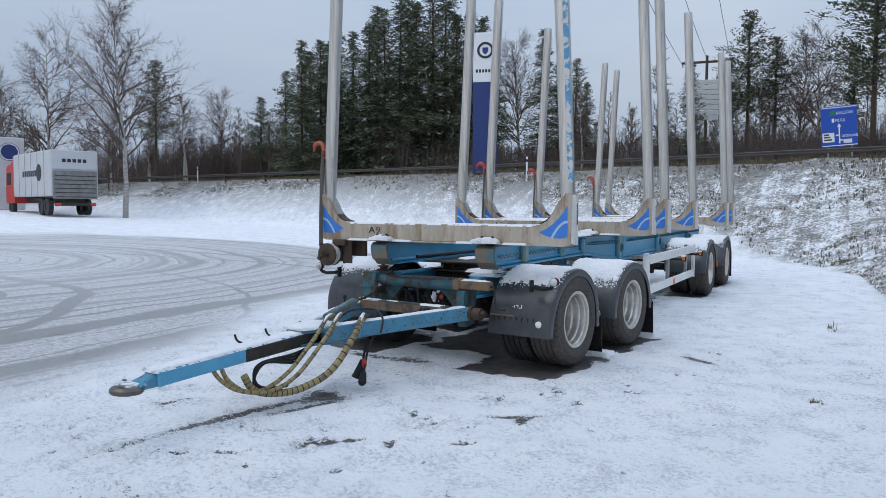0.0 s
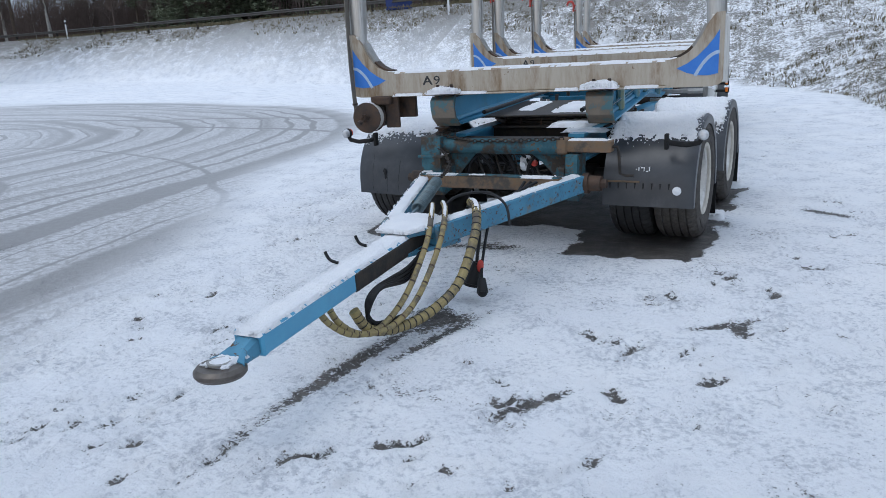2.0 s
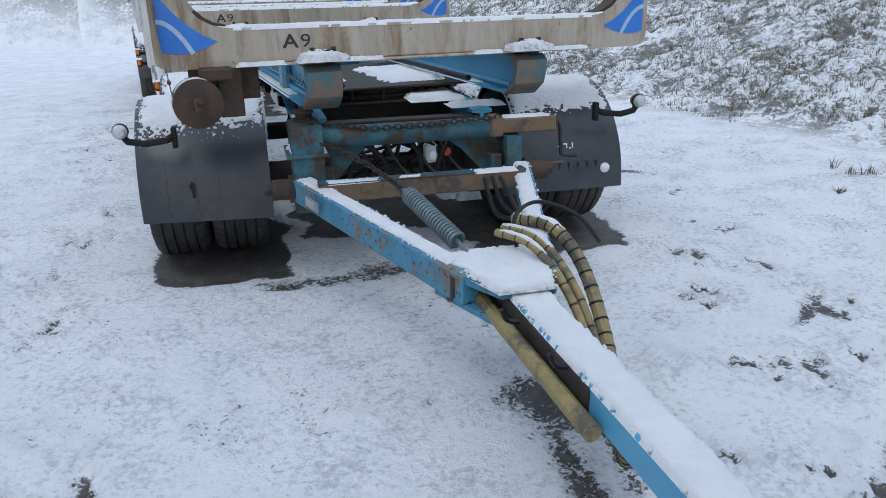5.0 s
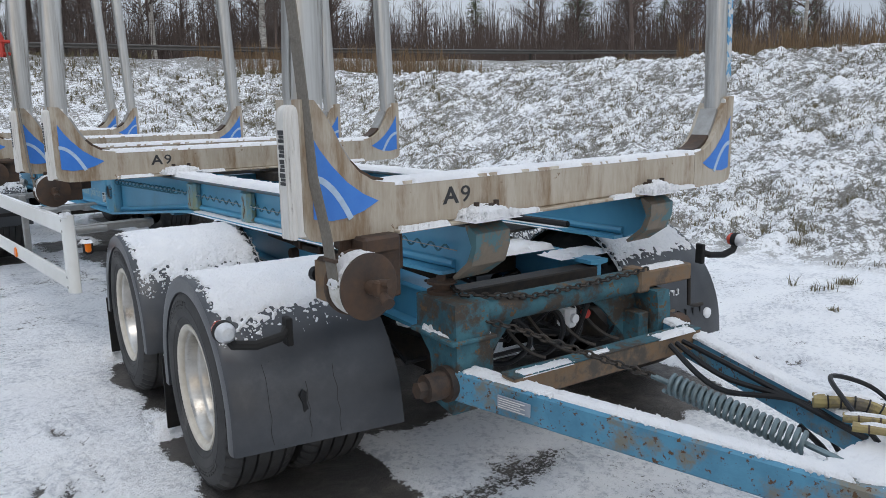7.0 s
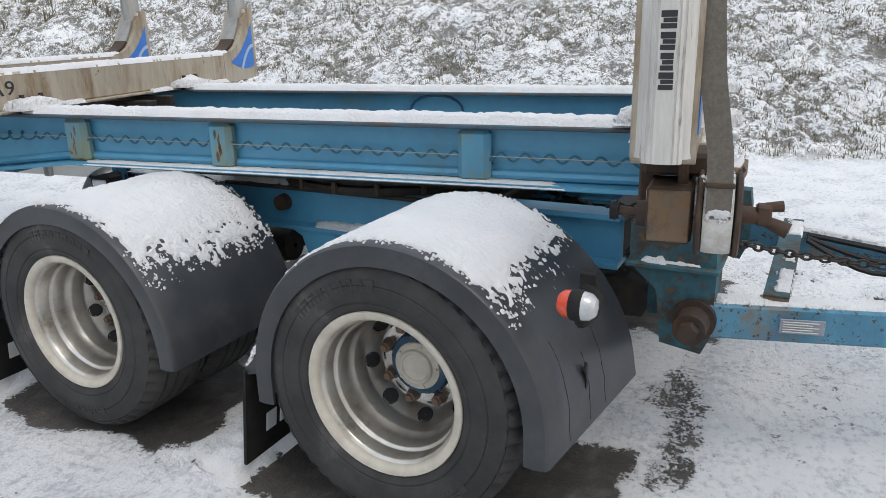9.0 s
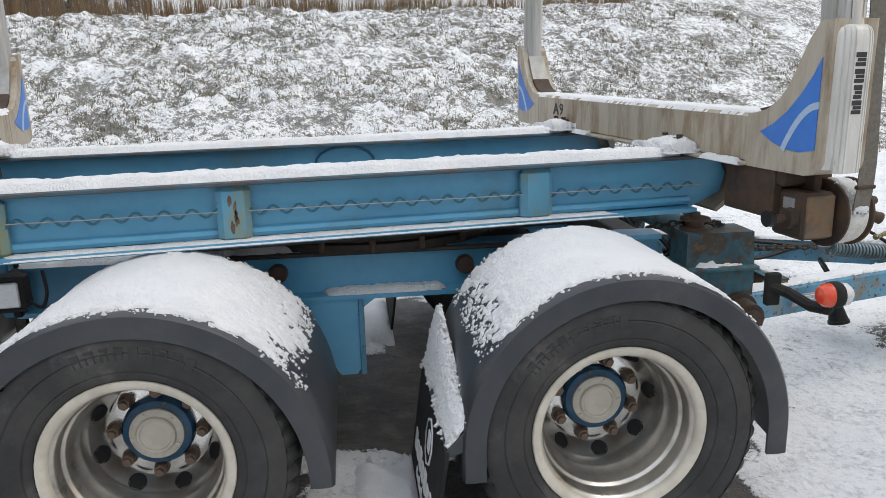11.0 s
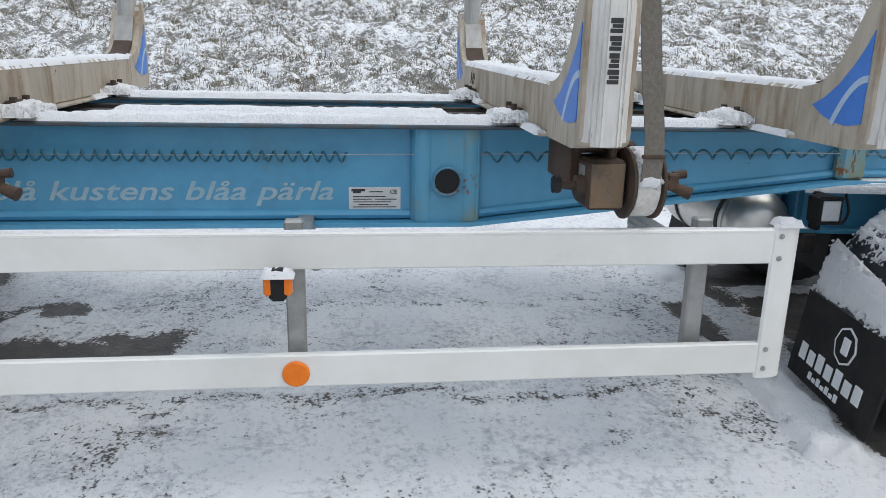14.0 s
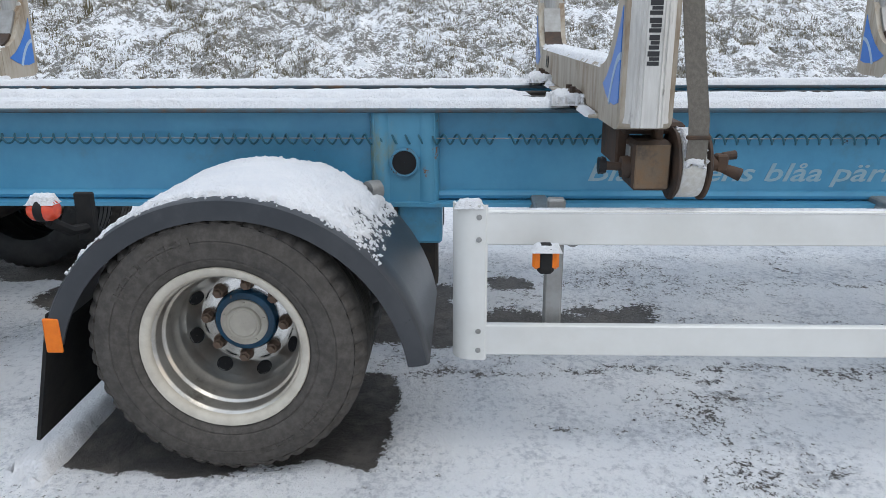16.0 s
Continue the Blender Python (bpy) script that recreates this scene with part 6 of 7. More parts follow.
def bunk_at(y):
    b = thing("timber_bunk", pose(0.01, y, 0), "pale steel timber bunk with aluminium stakes and blue corner decals", "timber bunk", "bunks on the trailer")
    body = Shape().box(-0.94, 0.94, -0.071, 0.071, 1.092, 1.254, 0.010).box(-0.94, 0.94, -0.105, 0.105, 1.084, 1.096, 0.003)
    bolster = part("bolster", body, bunk_paint, b, "rust-streaked beige steel cross bolster")
    for face, x0 in ((-1, -0.715), (1, 0.715)):
        t = lettering("A", 0.085, 0, 0.001, 0.0015)
        t9 = lettering("9", 0.085, 0, 0.001, 0.0)
        t.add(t9.v, t9.f, pose(0.064, 0, 0))
        m = pose(x0, face * 0.0725, 1.160) @ (Matrix.Rotation(math.pi / 2, 4, "X") if face < 0 else Matrix.Rotation(math.pi, 4, "Z") @ Matrix.Rotation(math.pi / 2, 4, "X"))
        part("model_mark", moved(t, m @ Matrix.Diagonal((1.25, 1, 1, 1))), ink, bolster, "black painted marking")
    for side in (-1, 1):
        sx = side
        gus = part("corner_gusset", Shape().prism(gusset_outline(side), -0.0735, 0.0735, "y"), bunk_paint, b, "curved pale corner gusset")
        for face in (-1, 1):
            y0 = face * 0.075
            d = Shape().prism([(sx * 1.246, 1.425), (sx * 1.215, 1.375), (sx * 1.175, 1.325), (sx * 1.12, 1.27), (sx * 1.06, 1.228), (sx * 1.0, 1.20), (sx * 1.06, 1.172), (sx * 1.12, 1.156), (sx * 1.185, 1.152), (sx * 1.246, 1.164)], y0 - 0.0012, y0 + 0.0012, "y")
            dec = part("decal", d, decal_blue, gus, "blue swoosh decal")
            up, down = [], []
            for k in range(9):
                a = k / 8
                px, pz = sx * (1.250 - 0.14 * a), 1.292 - 0.005 * a - 0.135 * a * a
                ln = math.hypot(0.14, 0.005 + 0.27 * a)
                ox, oz = sx * (0.005 + 0.27 * a) / ln * 0.010, -0.14 / ln * 0.010
                up.append((px - ox, pz - oz))
                down.append((px + ox, pz + oz))
            arc = Shape().prism(up + down[::-1], y0 - 0.0022, y0 + 0.0022, "y")
            part("decal_line", arc, pale_decal, dec)
        # ribbed extruded sleeve round the stake's foot
        prof = [(1.304, 0.0), (1.304, 0.020), (1.3005, 0.0215), (1.3005, 0.0245), (1.303, 0.026), (1.300, 0.032), (1.296, 0.0335), (1.296, 0.0365), (1.298, 0.038), (1.292, 0.045), (1.287, 0.046), (1.286, 0.049), (1.284, 0.054),
                (1.272, 0.063), (1.256, 0.069), (1.238, 0.0715), (1.200, 0.0715)]
        ring0 = [(px, -py) for px, py in prof[:0:-1]] + prof
        vs, fs, k = [], [], len(ring0)
        levels = ((1.116, -0.012), (1.110, 0.0), (1.470, 0.0), (1.492, -0.003), (1.505, -0.010), (1.512, -0.022), (1.515, -0.040))
        for zz, grow in levels:
            vs += [(sx * (px + grow if px > 1.21 else px), py * (1 + grow * 6), zz - 0.010 * (grow == 0.0 and zz < 1.2 and px > 1.29)) for px, py in ring0]
        for q in range(len(levels) - 1):
            fs += [(q * k + w, q * k + (w + 1) % k, (q + 1) * k + (w + 1) % k, (q + 1) * k + w) for w in range(k)]
        sl = Shape().add(vs, fs + [tuple(range(k)), tuple(range(len(vs) - k, len(vs)))])
        sleeve = part("stake_sleeve", sl, sleeve_metal, b, "scuffed ribbed aluminium stake sleeve")
        part("sleeve_lip", Shape().lathe([(0.020, 0.0), (0.020, -0.006), (0.036, -0.008), (0.040, -0.004), (0.040, 0.006)], (sx * 1.258, 0, 1.112), (0, 0, 1), 20), bunk_paint, sleeve)
        # black plug drawn for the shade within the sleeve's open foot
        part("sleeve_hole", Shape().cyl((sx * 1.258, 0, 1.110), (sx * 1.258, 0, 1.103), 0.026, n=18), cable_black, sleeve)
        bars = Shape()
        xo = sorted((sx * 1.3025, sx * 1.3052))
        for z, w in ((1.418, 0.017), (1.373, 0.016), (1.329, 0.014), (1.287, 0.016)):
            bars.box(*xo, -w, w, z + 0.005, z + 0.019, 0.0005).box(*xo, -w, w * 0.7, z - 0.006, z + 0.0035, 0.0005).box(*xo, -w, w, z - 0.019, z - 0.008, 0.0005)
        part("worn_print", bars, ink, sleeve, "worn black printed bars")
        # stake, leaning slightly inwards
        def ring(z, k=1.0):
            cx = sx * (1.222 - 0.047 * (z - 1.5))
            return [(cx + k * 0.057 * math.copysign(abs(math.cos(a)) ** 0.6, math.cos(a)), k * 0.045 * math.copysign(abs(math.sin(a)) ** 0.6, math.sin(a)), z) for a in (2 * math.pi * (q + 0.5) / 16 for q in range(16))]
        st, vs, fs, zs = Shape(), [], [], (1.30, 1.6, 2.2, 3.0, 3.8, 4.27, 4.29)
        for z in zs:
            vs += ring(z, 0.9 if z > 4.28 else 1.0)
        for i in range(len(zs) - 1):
            fs += [(i * 16 + q, i * 16 + (q + 1) % 16, (i + 1) * 16 + (q + 1) % 16, (i + 1) * 16 + q) for q in range(16)]
        fs.append(tuple(range(len(vs) - 16, len(vs))))
        st.add(vs, fs)
        for yy in (-0.02, 0.02):
            st.add([(sx * (1.222 - 0.047 * (z - 1.5)) + e * 0.0585, yy + o, z) for z in (1.53, 4.25) for e in (-1, 1) for o in (-0.003, 0.003)], [(0, 1, 5, 4), (2, 3, 7, 6)])
        stake = part("stake", st, stake_metal, b, "tall scratched aluminium stake")
        curve = [(0.965, 1.257), (1.015, 1.268), (1.06, 1.292), (1.095, 1.325), (1.125, 1.368), (1.148, 1.41), (1.172, 1.455)]
        for run, mat, words in ((curve[:4], rust, "dark rusty slot in the curved corner"), (curve[3:], galvanised, "grimy grey metal liner in the curved corner")):
            back = [(px - 0.012, pz + 0.011) for px, pz in reversed(run)]
            part("corner_liner", Shape().prism([(sx * px, pz) for px, pz in run + back], -0.046, 0.046, "y"), mat, b, words)
    for x in (-BEAM_X, BEAM_X):
        cl = Shape().box(x - 0.085, x + 0.085, -0.125, 0.125, TOP + 0.004, TOP + 0.03, 0.004)
        for fy in (-1, 1):
            cl.box(x - 0.06, x + 0.06, fy * 0.10 - 0.024, fy * 0.10 + 0.024, TOP + 0.01, TOP + 0.062, 0.008)
            for fx in (-1, 1):
                cl.cyl((x + fx * 0.05, fy * 0.11, TOP + 0.03), (x + fx * 0.05, fy * 0.11, TOP + 0.075), 0.012, n=6)
        part("clamp", cl, rust, b, "rusty bolted clamp")
    return b


bunk = bunk_at(BUNKS[0])
bunks = [bunk] + [copy_thing(bunk, pose(0.01, y, 0)) for y in BUNKS[1:]]

# blue paint left on the front stake
part("paint_strip", Shape().prism([(1.235, 1.62), (1.28, 1.62), (1.28 - 0.122, 4.2), (1.235 - 0.122, 4.2)], -0.0475, -0.044, "y"), surface("flaking_blue_paint", (0.10, 0.30, 0.50), 0.6, chips=(0.55, 0.55, 0.53), chip_scale=12, chip_at=(0.5, 0.53)), bunk, "flaking blue paint strip")


def add_winch(b, x=-1.135, y=-0.16, z=0.972):
    """Strap winch under the bunk's right-hand end, its drum at (x, y, z), with its strap up to a hook on the stake."""
    body = Shape().box(x - 0.062, x + 0.085, y + 0.058, y + 0.170, z - 0.072, z + 0.075, 0.010)
    body.box(x - 0.02, x + 0.16, y + 0.075, y + 0.10, z + 0.03, 1.098, 0.006).box(x + 0.05, x + 0.30, y + 0.16, y + 0.20, z - 0.02, 1.09, 0.006)
    body.box(x + 0.02, x + 0.17, y + 0.0, y + 0.19, z + 0.085, 1.092, 0.010).box(x + 0.10, x + 0.21, y + 0.06, y + 0.08, z - 0.085, 1.09, 0.006)
    w = part("strap_winch", body, rust, b, "rusty strap winch with a beige strap")
    part("gear_cover", Shape().box(x - 0.068, x - 0.060, y + 0.064, y + 0.164, z - 0.064, z + 0.066, 0.003), rust_bright, w, "warm brown rusted gear cover")
    boss = Shape().cyl((x - 0.01, y + 0.165, z - 0.008), (x - 0.01, y + 0.195, z - 0.008), 0.036, 0.032, 16).cyl((x - 0.01, y + 0.19, z - 0.008), (x - 0.01, y + 0.245, z - 0.004), 0.013, n=10)
    part("boss", boss, rust, w)
    part("knob", Shape().cyl((x - 0.01, y + 0.24, z - 0.004), (x - 0.01, y + 0.262, z - 0.004), 0.024, 0.026, 10).box(x - 0.024, x + 0.004, y + 0.243, y + 0.257, z - 0.028, z + 0.022, 0.004), cable_black, w, "black crank knob")
    part("winch_plate", Shape().box(x - 0.02, x + 0.03, y + 0.168, y + 0.174, z + 0.02, z + 0.055, 0.001), galvanised, w)
    part("drum", Shape().lathe([(0.02, -0.045), (0.062, -0.045), (0.062, 0.045), (0.02, 0.045)], (x, y, z), (0, 1, 0), 24).lathe([(0.0005, -0.054), (0.100, -0.054), (0.108, -0.050), (0.108, -0.043), (0.100, -0.039), (0.05, -0.039)], (x, y, z), (0, 1, 0), 40)
         .lathe([(0.05, 0.036), (0.102, 0.036), (0.108, 0.040), (0.108, 0.047), (0.100, 0.051), (0.0005, 0.051)], (x, y, z), (0, 1, 0), 40), rust, w, "rust-brown drum between two flanges")
    arm = Shape().cyl((x, y - 0.05, z), (x, y - 0.098, z), 0.024, 0.021, 14).box(x - 0.02, x + 0.02, y - 0.125, y - 0.088, z - 0.022, z + 0.030, 0.006)
    arm.cyl((x, y - 0.11, z + 0.022), (x + 0.005, y - 0.15, z + 0.026), 0.012, 0.014, 10).cyl((x, y - 0.11, z - 0.012), (x - 0.012, y - 0.165, z - 0.032), 0.014, 0.020, 12)
    part("crank", arm, rust, w, "rusty crank socket")
    part("wound_strap", Shape().lathe([(0.06, -0.036), (0.099, -0.035), (0.1015, -0.02), (0.1015, 0.02), (0.099, 0.033), (0.06, 0.034)], (x, y, z), (0, 1, 0), 40), strap_light, w, "frosted wound strap")
    cap = lambda u, v: ((x + 0.1015 * math.cos(radians(60 + 120 * u)), y - 0.034 + 0.068 * v, z + 0.1015 * math.sin(radians(60 + 120 * u))), (math.cos(radians(60 + 120 * u)), 0, math.sin(radians(60 + 120 * u))))
    snow_thing(snow_sheet(cap, 34, 12, 0.007, rag=1.6, scale=14, seed=x * 9 + z + b.location.y, soft=0.2, crumbs=20), b.matrix_basis.copy(), "snow clinging to a wound strap")
    st = Shape()
    pts = [(x - 0.099, y, z + 0.01), (x - 0.108, y, z + 0.09), (x - 0.115, y + 0.005, 1.12), (-1.258, y + 0.035, 1.3), (-1.268, y * 0.5 - 0.005, 1.6), (-1.274, -0.05, 1.8), (-1.285, -0.03, 1.93)]
    vs, fs = [], []
    for k, (px, py, pz) in enumerate(pts):
        hw = 0.029 if k < 6 else 0.018
        vs += [(px - 0.002, py - hw, pz), (px + 0.002, py - hw, pz), (px + 0.002, py + hw, pz), (px - 0.002, py + hw, pz)]
    for k in range(len(pts) - 1):
        fs += [(k * 4 + q, k * 4 + (q + 1) % 4, k * 4 + 4 + (q + 1) % 4, k * 4 + 4 + q) for q in range(4)]
    part("strap", st.add(vs, fs), strap_web, w, "taut grey-brown load strap")
    part("strap_buckle", Shape().box(x - 0.116, x - 0.100, y - 0.034, y + 0.034, z + 0.088, z + 0.100, 0.003), rust, w)
    hk = Shape().tube(smooth_path([(-1.30, 0.0, 1.86), (-1.30, 0.0, 1.97), (-1.32, 0.0, 2.02), (-1.37, 0.0, 2.035), (-1.41, 0.0, 2.0), (-1.415, 0.0, 1.95)], 5), [0.02] * 20 + [0.016, 0.014, 0.012, 0.01, 0.008, 0.006], 8)
    hk.box(-1.305, -1.235, -0.03, 0.03, 1.87, 1.89, 0.004).box(-1.305, -1.235, -0.03, 0.03, 1.95, 1.97, 0.004)
    part("strap_hook", hk, red_paint if b is not bunk else orange_paint, w, "red strap hook on the stake")


for n in (0, 2, 3, 4):
    add_winch(bunks[n], *(() if n else (-1.122, -0.133, 0.948)))

# snow on the bolsters, clamps and beams
for n, y in enumerate(BUNKS):
    fn = lambda u, v: ((-1.02 + 2.04 * u, y - 0.073 + 0.146 * v, 1.252 + 0.035 * max(0.0, abs(2.04 * u - 1.02) - 0.95) / 0.07 * 0.3), (0, 0, 1))
    snow_thing(snow_sheet(fn, 150, 14, 0.014 if n else 0.010, seed=n * 2.3, soft=0.2, rag=0.8), pose(0, 0, 0), "fresh snow along the top of a bunk")
    for x in (-BEAM_X, BEAM_X):
        for fy in (-0.115, 0.12):
            rng = random.Random(int(n * 10 + x * 7 + fy * 50))
            ph, tall = rng.uniform(0, 6), rng.uniform(0.018, 0.034)
            fnc = lambda u, v: ((x - 0.12 + 0.24 * v, y + fy - 0.075 + 0.15 * u, TOP + 0.022 + tall * (math.sin(math.pi * u) * math.sin(math.pi * v)) ** 0.9 * (0.7 + 0.4 * math.sin(5 * v + ph) * math.cos(4 * u))), (0, 0, 1))
            snow_thing(snow_sheet(fnc, 44, 60, 0.020, rag=1.9, seed=rng.uniform(0, 9), scale=17, soft=0.34, soft_u=0.34, crumbs=60), pose(0, 0, 0), "lumpy heap of snow on a clamp")
    for xa, xb in ((-0.93, -0.70), (-0.42, -0.22), (0.24, 0.40), (0.68, 0.93)):
        for fy in (-0.094, 0.094):
            snow_thing(snow_sheet(lambda u, v: ((xa + (xb - xa) * u, y + fy - 0.02 + 0.04 * v, 1.096), (0, 0, 1)), 30, 6, 0.010, rag=1.9, scale=9, seed=n * 4.1 + fy * 30 + xa, soft=0.3), pose(0, 0, 0), "patchy snow along a bunk's foot")
for side in (-1, 1):
    ends = (0.0,) + BUNKS + (BEAM_END,)
    for a, b in zip(ends, ends[1:]):
        if b - a > 0.3:
            snow_thing(snow_strip(side * BEAM_X - 0.077, side * BEAM_X + 0.077, a + 0.09, b - 0.09, TOP - 0.002, 0.027, 0.02, a * 1.7 + side, soft=0.16, rag=0.45), pose(0, 0, 0), "fresh snow along a chassis beam")
    snow_thing(snow_strip(side * BEAM_X - 0.085, side * BEAM_X - 0.01, 0.4, 2.5, 0.88, 0.008, 0.02, 3.3 + side, rag=1.1), pose(0, 0, 0), "thin snow on the beam's lower flange")
    snow_thing(snow_strip(side * 1.18 - 0.015, side * 1.18 + 0.015, 3.2, 6.12, 0.841, 0.004, 0.03, 2.2, rag=1.2), pose(0, 0, 0), "dusting of snow on a side guard")
    for y0, y1 in ((3.06, 3.15), (6.105, 6.195)):
        snow_thing(snow_strip(side * 1.17 - 0.035, side * 1.17 + 0.03, y0, y1, 0.855, 0.014, 0.008, y0, scale=16), pose(0, 0, 0), "cap of snow on a guard post")
for x0, x1, y0, y1, h in ((0.05, 0.22, 4.0, 5.5, 0.012), (0.05, 0.33, 5.85, 8.8, 0.02), (-0.30, -0.15, 0.95, 1.8, 0.012)):
    snow_thing(snow_strip(x0, x1, y0, y1, 1.062 if y0 > 2 else 0.872, h, 0.03, x0 * 9, rag=1.1), pose(0, 0, 0), "patchy snow between the beams")
snow_thing(snow_strip(0.02, 0.46, 0.75, 1.55, 0.872, 0.022, 0.02, 1.1), pose(0, 0, 0), "fresh snow on the turntable plate")

# ---- bank, road and woods ----


def lot_point(a, d):
    """A place at a degrees to the left of +y and d metres from the lot's near corner."""
    a += 1.2
    x, y = 3.3 - d * math.sin(radians(a)), -5.9 + d * math.cos(radians(a))
    return x, y, float(ground_height(x, y))


def tuft_field(count, area, keep, size, blades, mat, name, label, seed, lean=0.5, wide=0.006):
    """Grass tufts as one sheet of many blades."""
    rng = np.random.RandomState(seed)
    xs, ys = rng.uniform(area[0], area[1], count), rng.uniform(area[2], area[3], count)
    ok = keep(xs, ys)
    xs, ys = xs[ok], ys[ok]
    zs = ground_height(xs, ys)
    n = len(xs) * blades
    bx, by, bz = np.repeat(xs, blades), np.repeat(ys, blades), np.repeat(zs, blades)
    bx, by = bx + rng.normal(0, 0.02 + wide, n), by + rng.normal(0, 0.02 + wide, n)
    a, h = rng.uniform(0, 6.283, n), rng.uniform(size[0], size[1], n)
    out = h * rng.uniform(0.1, 1.0, n) * lean
    px, py = np.cos(a), np.sin(a)
    root = np.stack([bx, by, bz - 0.02], -1)
    side = np.stack([-py, px, 0 * px], -1) * wide * rng.uniform(0.6, 1.4, n)[:, None]
    mid = root + np.stack([px * out * 0.35, py * out * 0.35, h * 0.6], -1)
    tip = root + np.stack([px * out, py * out, h], -1)
    co = np.stack([root - side, root + side, mid + side * 0.7, mid - side * 0.7, tip], 1).reshape(-1, 3)
    k = np.arange(n) * 5
    me = bpy.data.meshes.new(name)
    me.from_pydata(co.tolist(), [], np.stack([k, k + 1, k + 2, k + 3], -1).tolist() + np.stack([k + 3, k + 2, k + 4], -1).tolist())
    me.materials.append(mat)
    tagged(new(name, me), label, "grass", kind="stuff")


def on_bank(lo, hi, patch=0.0, f=2.0, seed=6):
    return lambda x, y: (side_distance(x, y, FOOT) > lo) & (side_distance(x, y, FOOT) < hi) & (ripple(x, y, f, seed) > patch)


tuft_field(42000, (3.0, 12.5, -9, 17), on_bank(0.15, 7.5, -0.25, 2.6), (0.02, 0.085), 6, dry_grass, "bank_grass", "snow-dusted dry grass poking out of the bank", 21, 1.2, 0.004)
tuft_field(9000, (3.0, 12.5, -9, 17), on_bank(0.15, 7.5, 0.35, 1.3, 9), (0.03, 0.09), 8, surface("frosted_grass", (0.5, 0.5, 0.48), 0.9, second=(0.20, 0.19, 0.12), grain=20, bump=0), "frosted_grass", "pale frosted grass tufts on the bank", 22, 1.3, 0.004)
tuft_field(26000, (-48, 12, 14, 33), on_bank(0.2, 7.5, -0.5, 0.8), (0.03, 0.14), 5, dry_grass, "slope_grass", "dry grass poking out of the snow below the road", 27, 1.1, 0.010)
tuft_field(5200, (-45, 12, 10, 32), on_bank(3.8, 9, -0.2, 0.8), (0.08, 0.3), 8, dry_grass, "shoulder_grass", "dry grass along the road shoulder", 23, 0.7, 0.008)
tuft_field(8000, (8, 30, -8, 24), on_bank(6.6, 14, -0.1, 0.5), (0.18, 0.70), 9, reed_grass, "tall_grass", "tall brown withered grass on top of the bank", 24, 0.35, 0.006)
# a few tufts at the lot's edge
tuft_field(500, (3.0, 6.5, -6, 10), on_bank(-0.9, 0.3, 0.75, 2.0, 12), (0.04, 0.12), 14, dry_grass, "edge_grass", "sparse dry tufts at the edge of the lot", 25, 1.0, 0.004)


anywhere = lambda x, y: x > -99
for k, (tx, ty, r, h) in enumerate(((5.15, 1.2, 0.22, 0.13), (5.45, 0.35, 0.26, 0.14), (4.03, 0.37, 0.07, 0.10), (3.1, 0.1, 0.03, 0.06))):
    tuft_field(int(8 + 120 * r), (tx - r, tx + r, ty - r * 0.6, ty + r * 0.6), anywhere, (h * 0.4, h), 7, dry_grass, "grass_tussock", "dry brown grass tussock poking out of the snow", 90 + k, 1.1, 0.003)


def walk_line(line, step):
    """Points every step metres along a line, with the direction."""
    out, left = [], 0.0
    for (ax, ay), (bx, by) in zip(line, line[1:]):
        ln = math.hypot(bx - ax, by - ay)
        d = left
        while d < ln:
            out.append((ax + (bx - ax) * d / ln, ay + (by - ay) * d / ln, math.atan2(by - ay, bx - ax)))
            d += step
        left = d - ln
    return out


# guard rail along the road: one rail, each post a part
def rail_height(x, y, a):
    """Height of the shoulder under the rail, which runs level."""
    return 3.16 - 0.11 * float(smooth(np.asarray(x), 3, 12))


rail_thing = thing("guard_rail", pose(0, 0, 0), "weathered steel guard rail on posts along the road", "guard rail")
pts = walk_line(RAIL, 2.0)
prof = [(0.0, 0.58), (0.03, 0.595), (0.03, 0.625), (0.0, 0.645), (0.0, 0.675), (0.03, 0.69), (0.03, 0.725), (0.0, 0.74), (-0.02, 0.74), (-0.02, 0.58)]
vs, fs = [], []
for x, y, a in pts:
    z = rail_height(x, y, a) - 0.28
    vs += [(x + math.sin(a) * o, y - math.cos(a) * o, z + h) for o, h in prof]
k = len(prof)
for i in range(len(pts) - 1):
    fs += [(i * k + q, i * k + (q + 1) % k, (i + 1) * k + (q + 1) % k, (i + 1) * k + q) for q in range(k)]
part("rail", Shape().add(vs, fs), surface("weathered_rail", (0.10, 0.095, 0.09), 0.6, 0.3, second=(0.06, 0.055, 0.05), grain=4, bump=0.1), rail_thing, "dull grey steel rail")
post_mesh = Shape().box(-0.04, 0.04, -0.06, 0.06, -0.9, 0.46, 0.006).mesh("rail_post", steel_dark)
for x, y, a in pts[::2]:
    reuse("rail_post", post_mesh, rail_thing, pose(x - 0.08 * math.sin(a), y + 0.08 * math.cos(a), rail_height(x, y, a) - 0.03, 0, 0, math.degrees(a)))
road_pts = walk_line(RAIL, 3.0)
road = Shape()
vs, fs = [], []
for x, y, a in road_pts:
    for o in (1.2, 10.2):
        px, py = x - math.sin(a) * o, y + math.cos(a) * o
        vs.append((px, py, rail_height(x, y, a) - 0.24))
for i in range(len(road_pts) - 1):
    fs.append((2 * i, 2 * i + 1, 2 * i + 3, 2 * i + 2))
single("road", road.add(vs, fs), surface("road_asphalt", (0.06, 0.06, 0.062), 0.7, second=(0.12, 0.12, 0.12), grain=1.0), pose(0, 0, 0), "dark wet asphalt road behind the guard rail", "road", kind="structure")
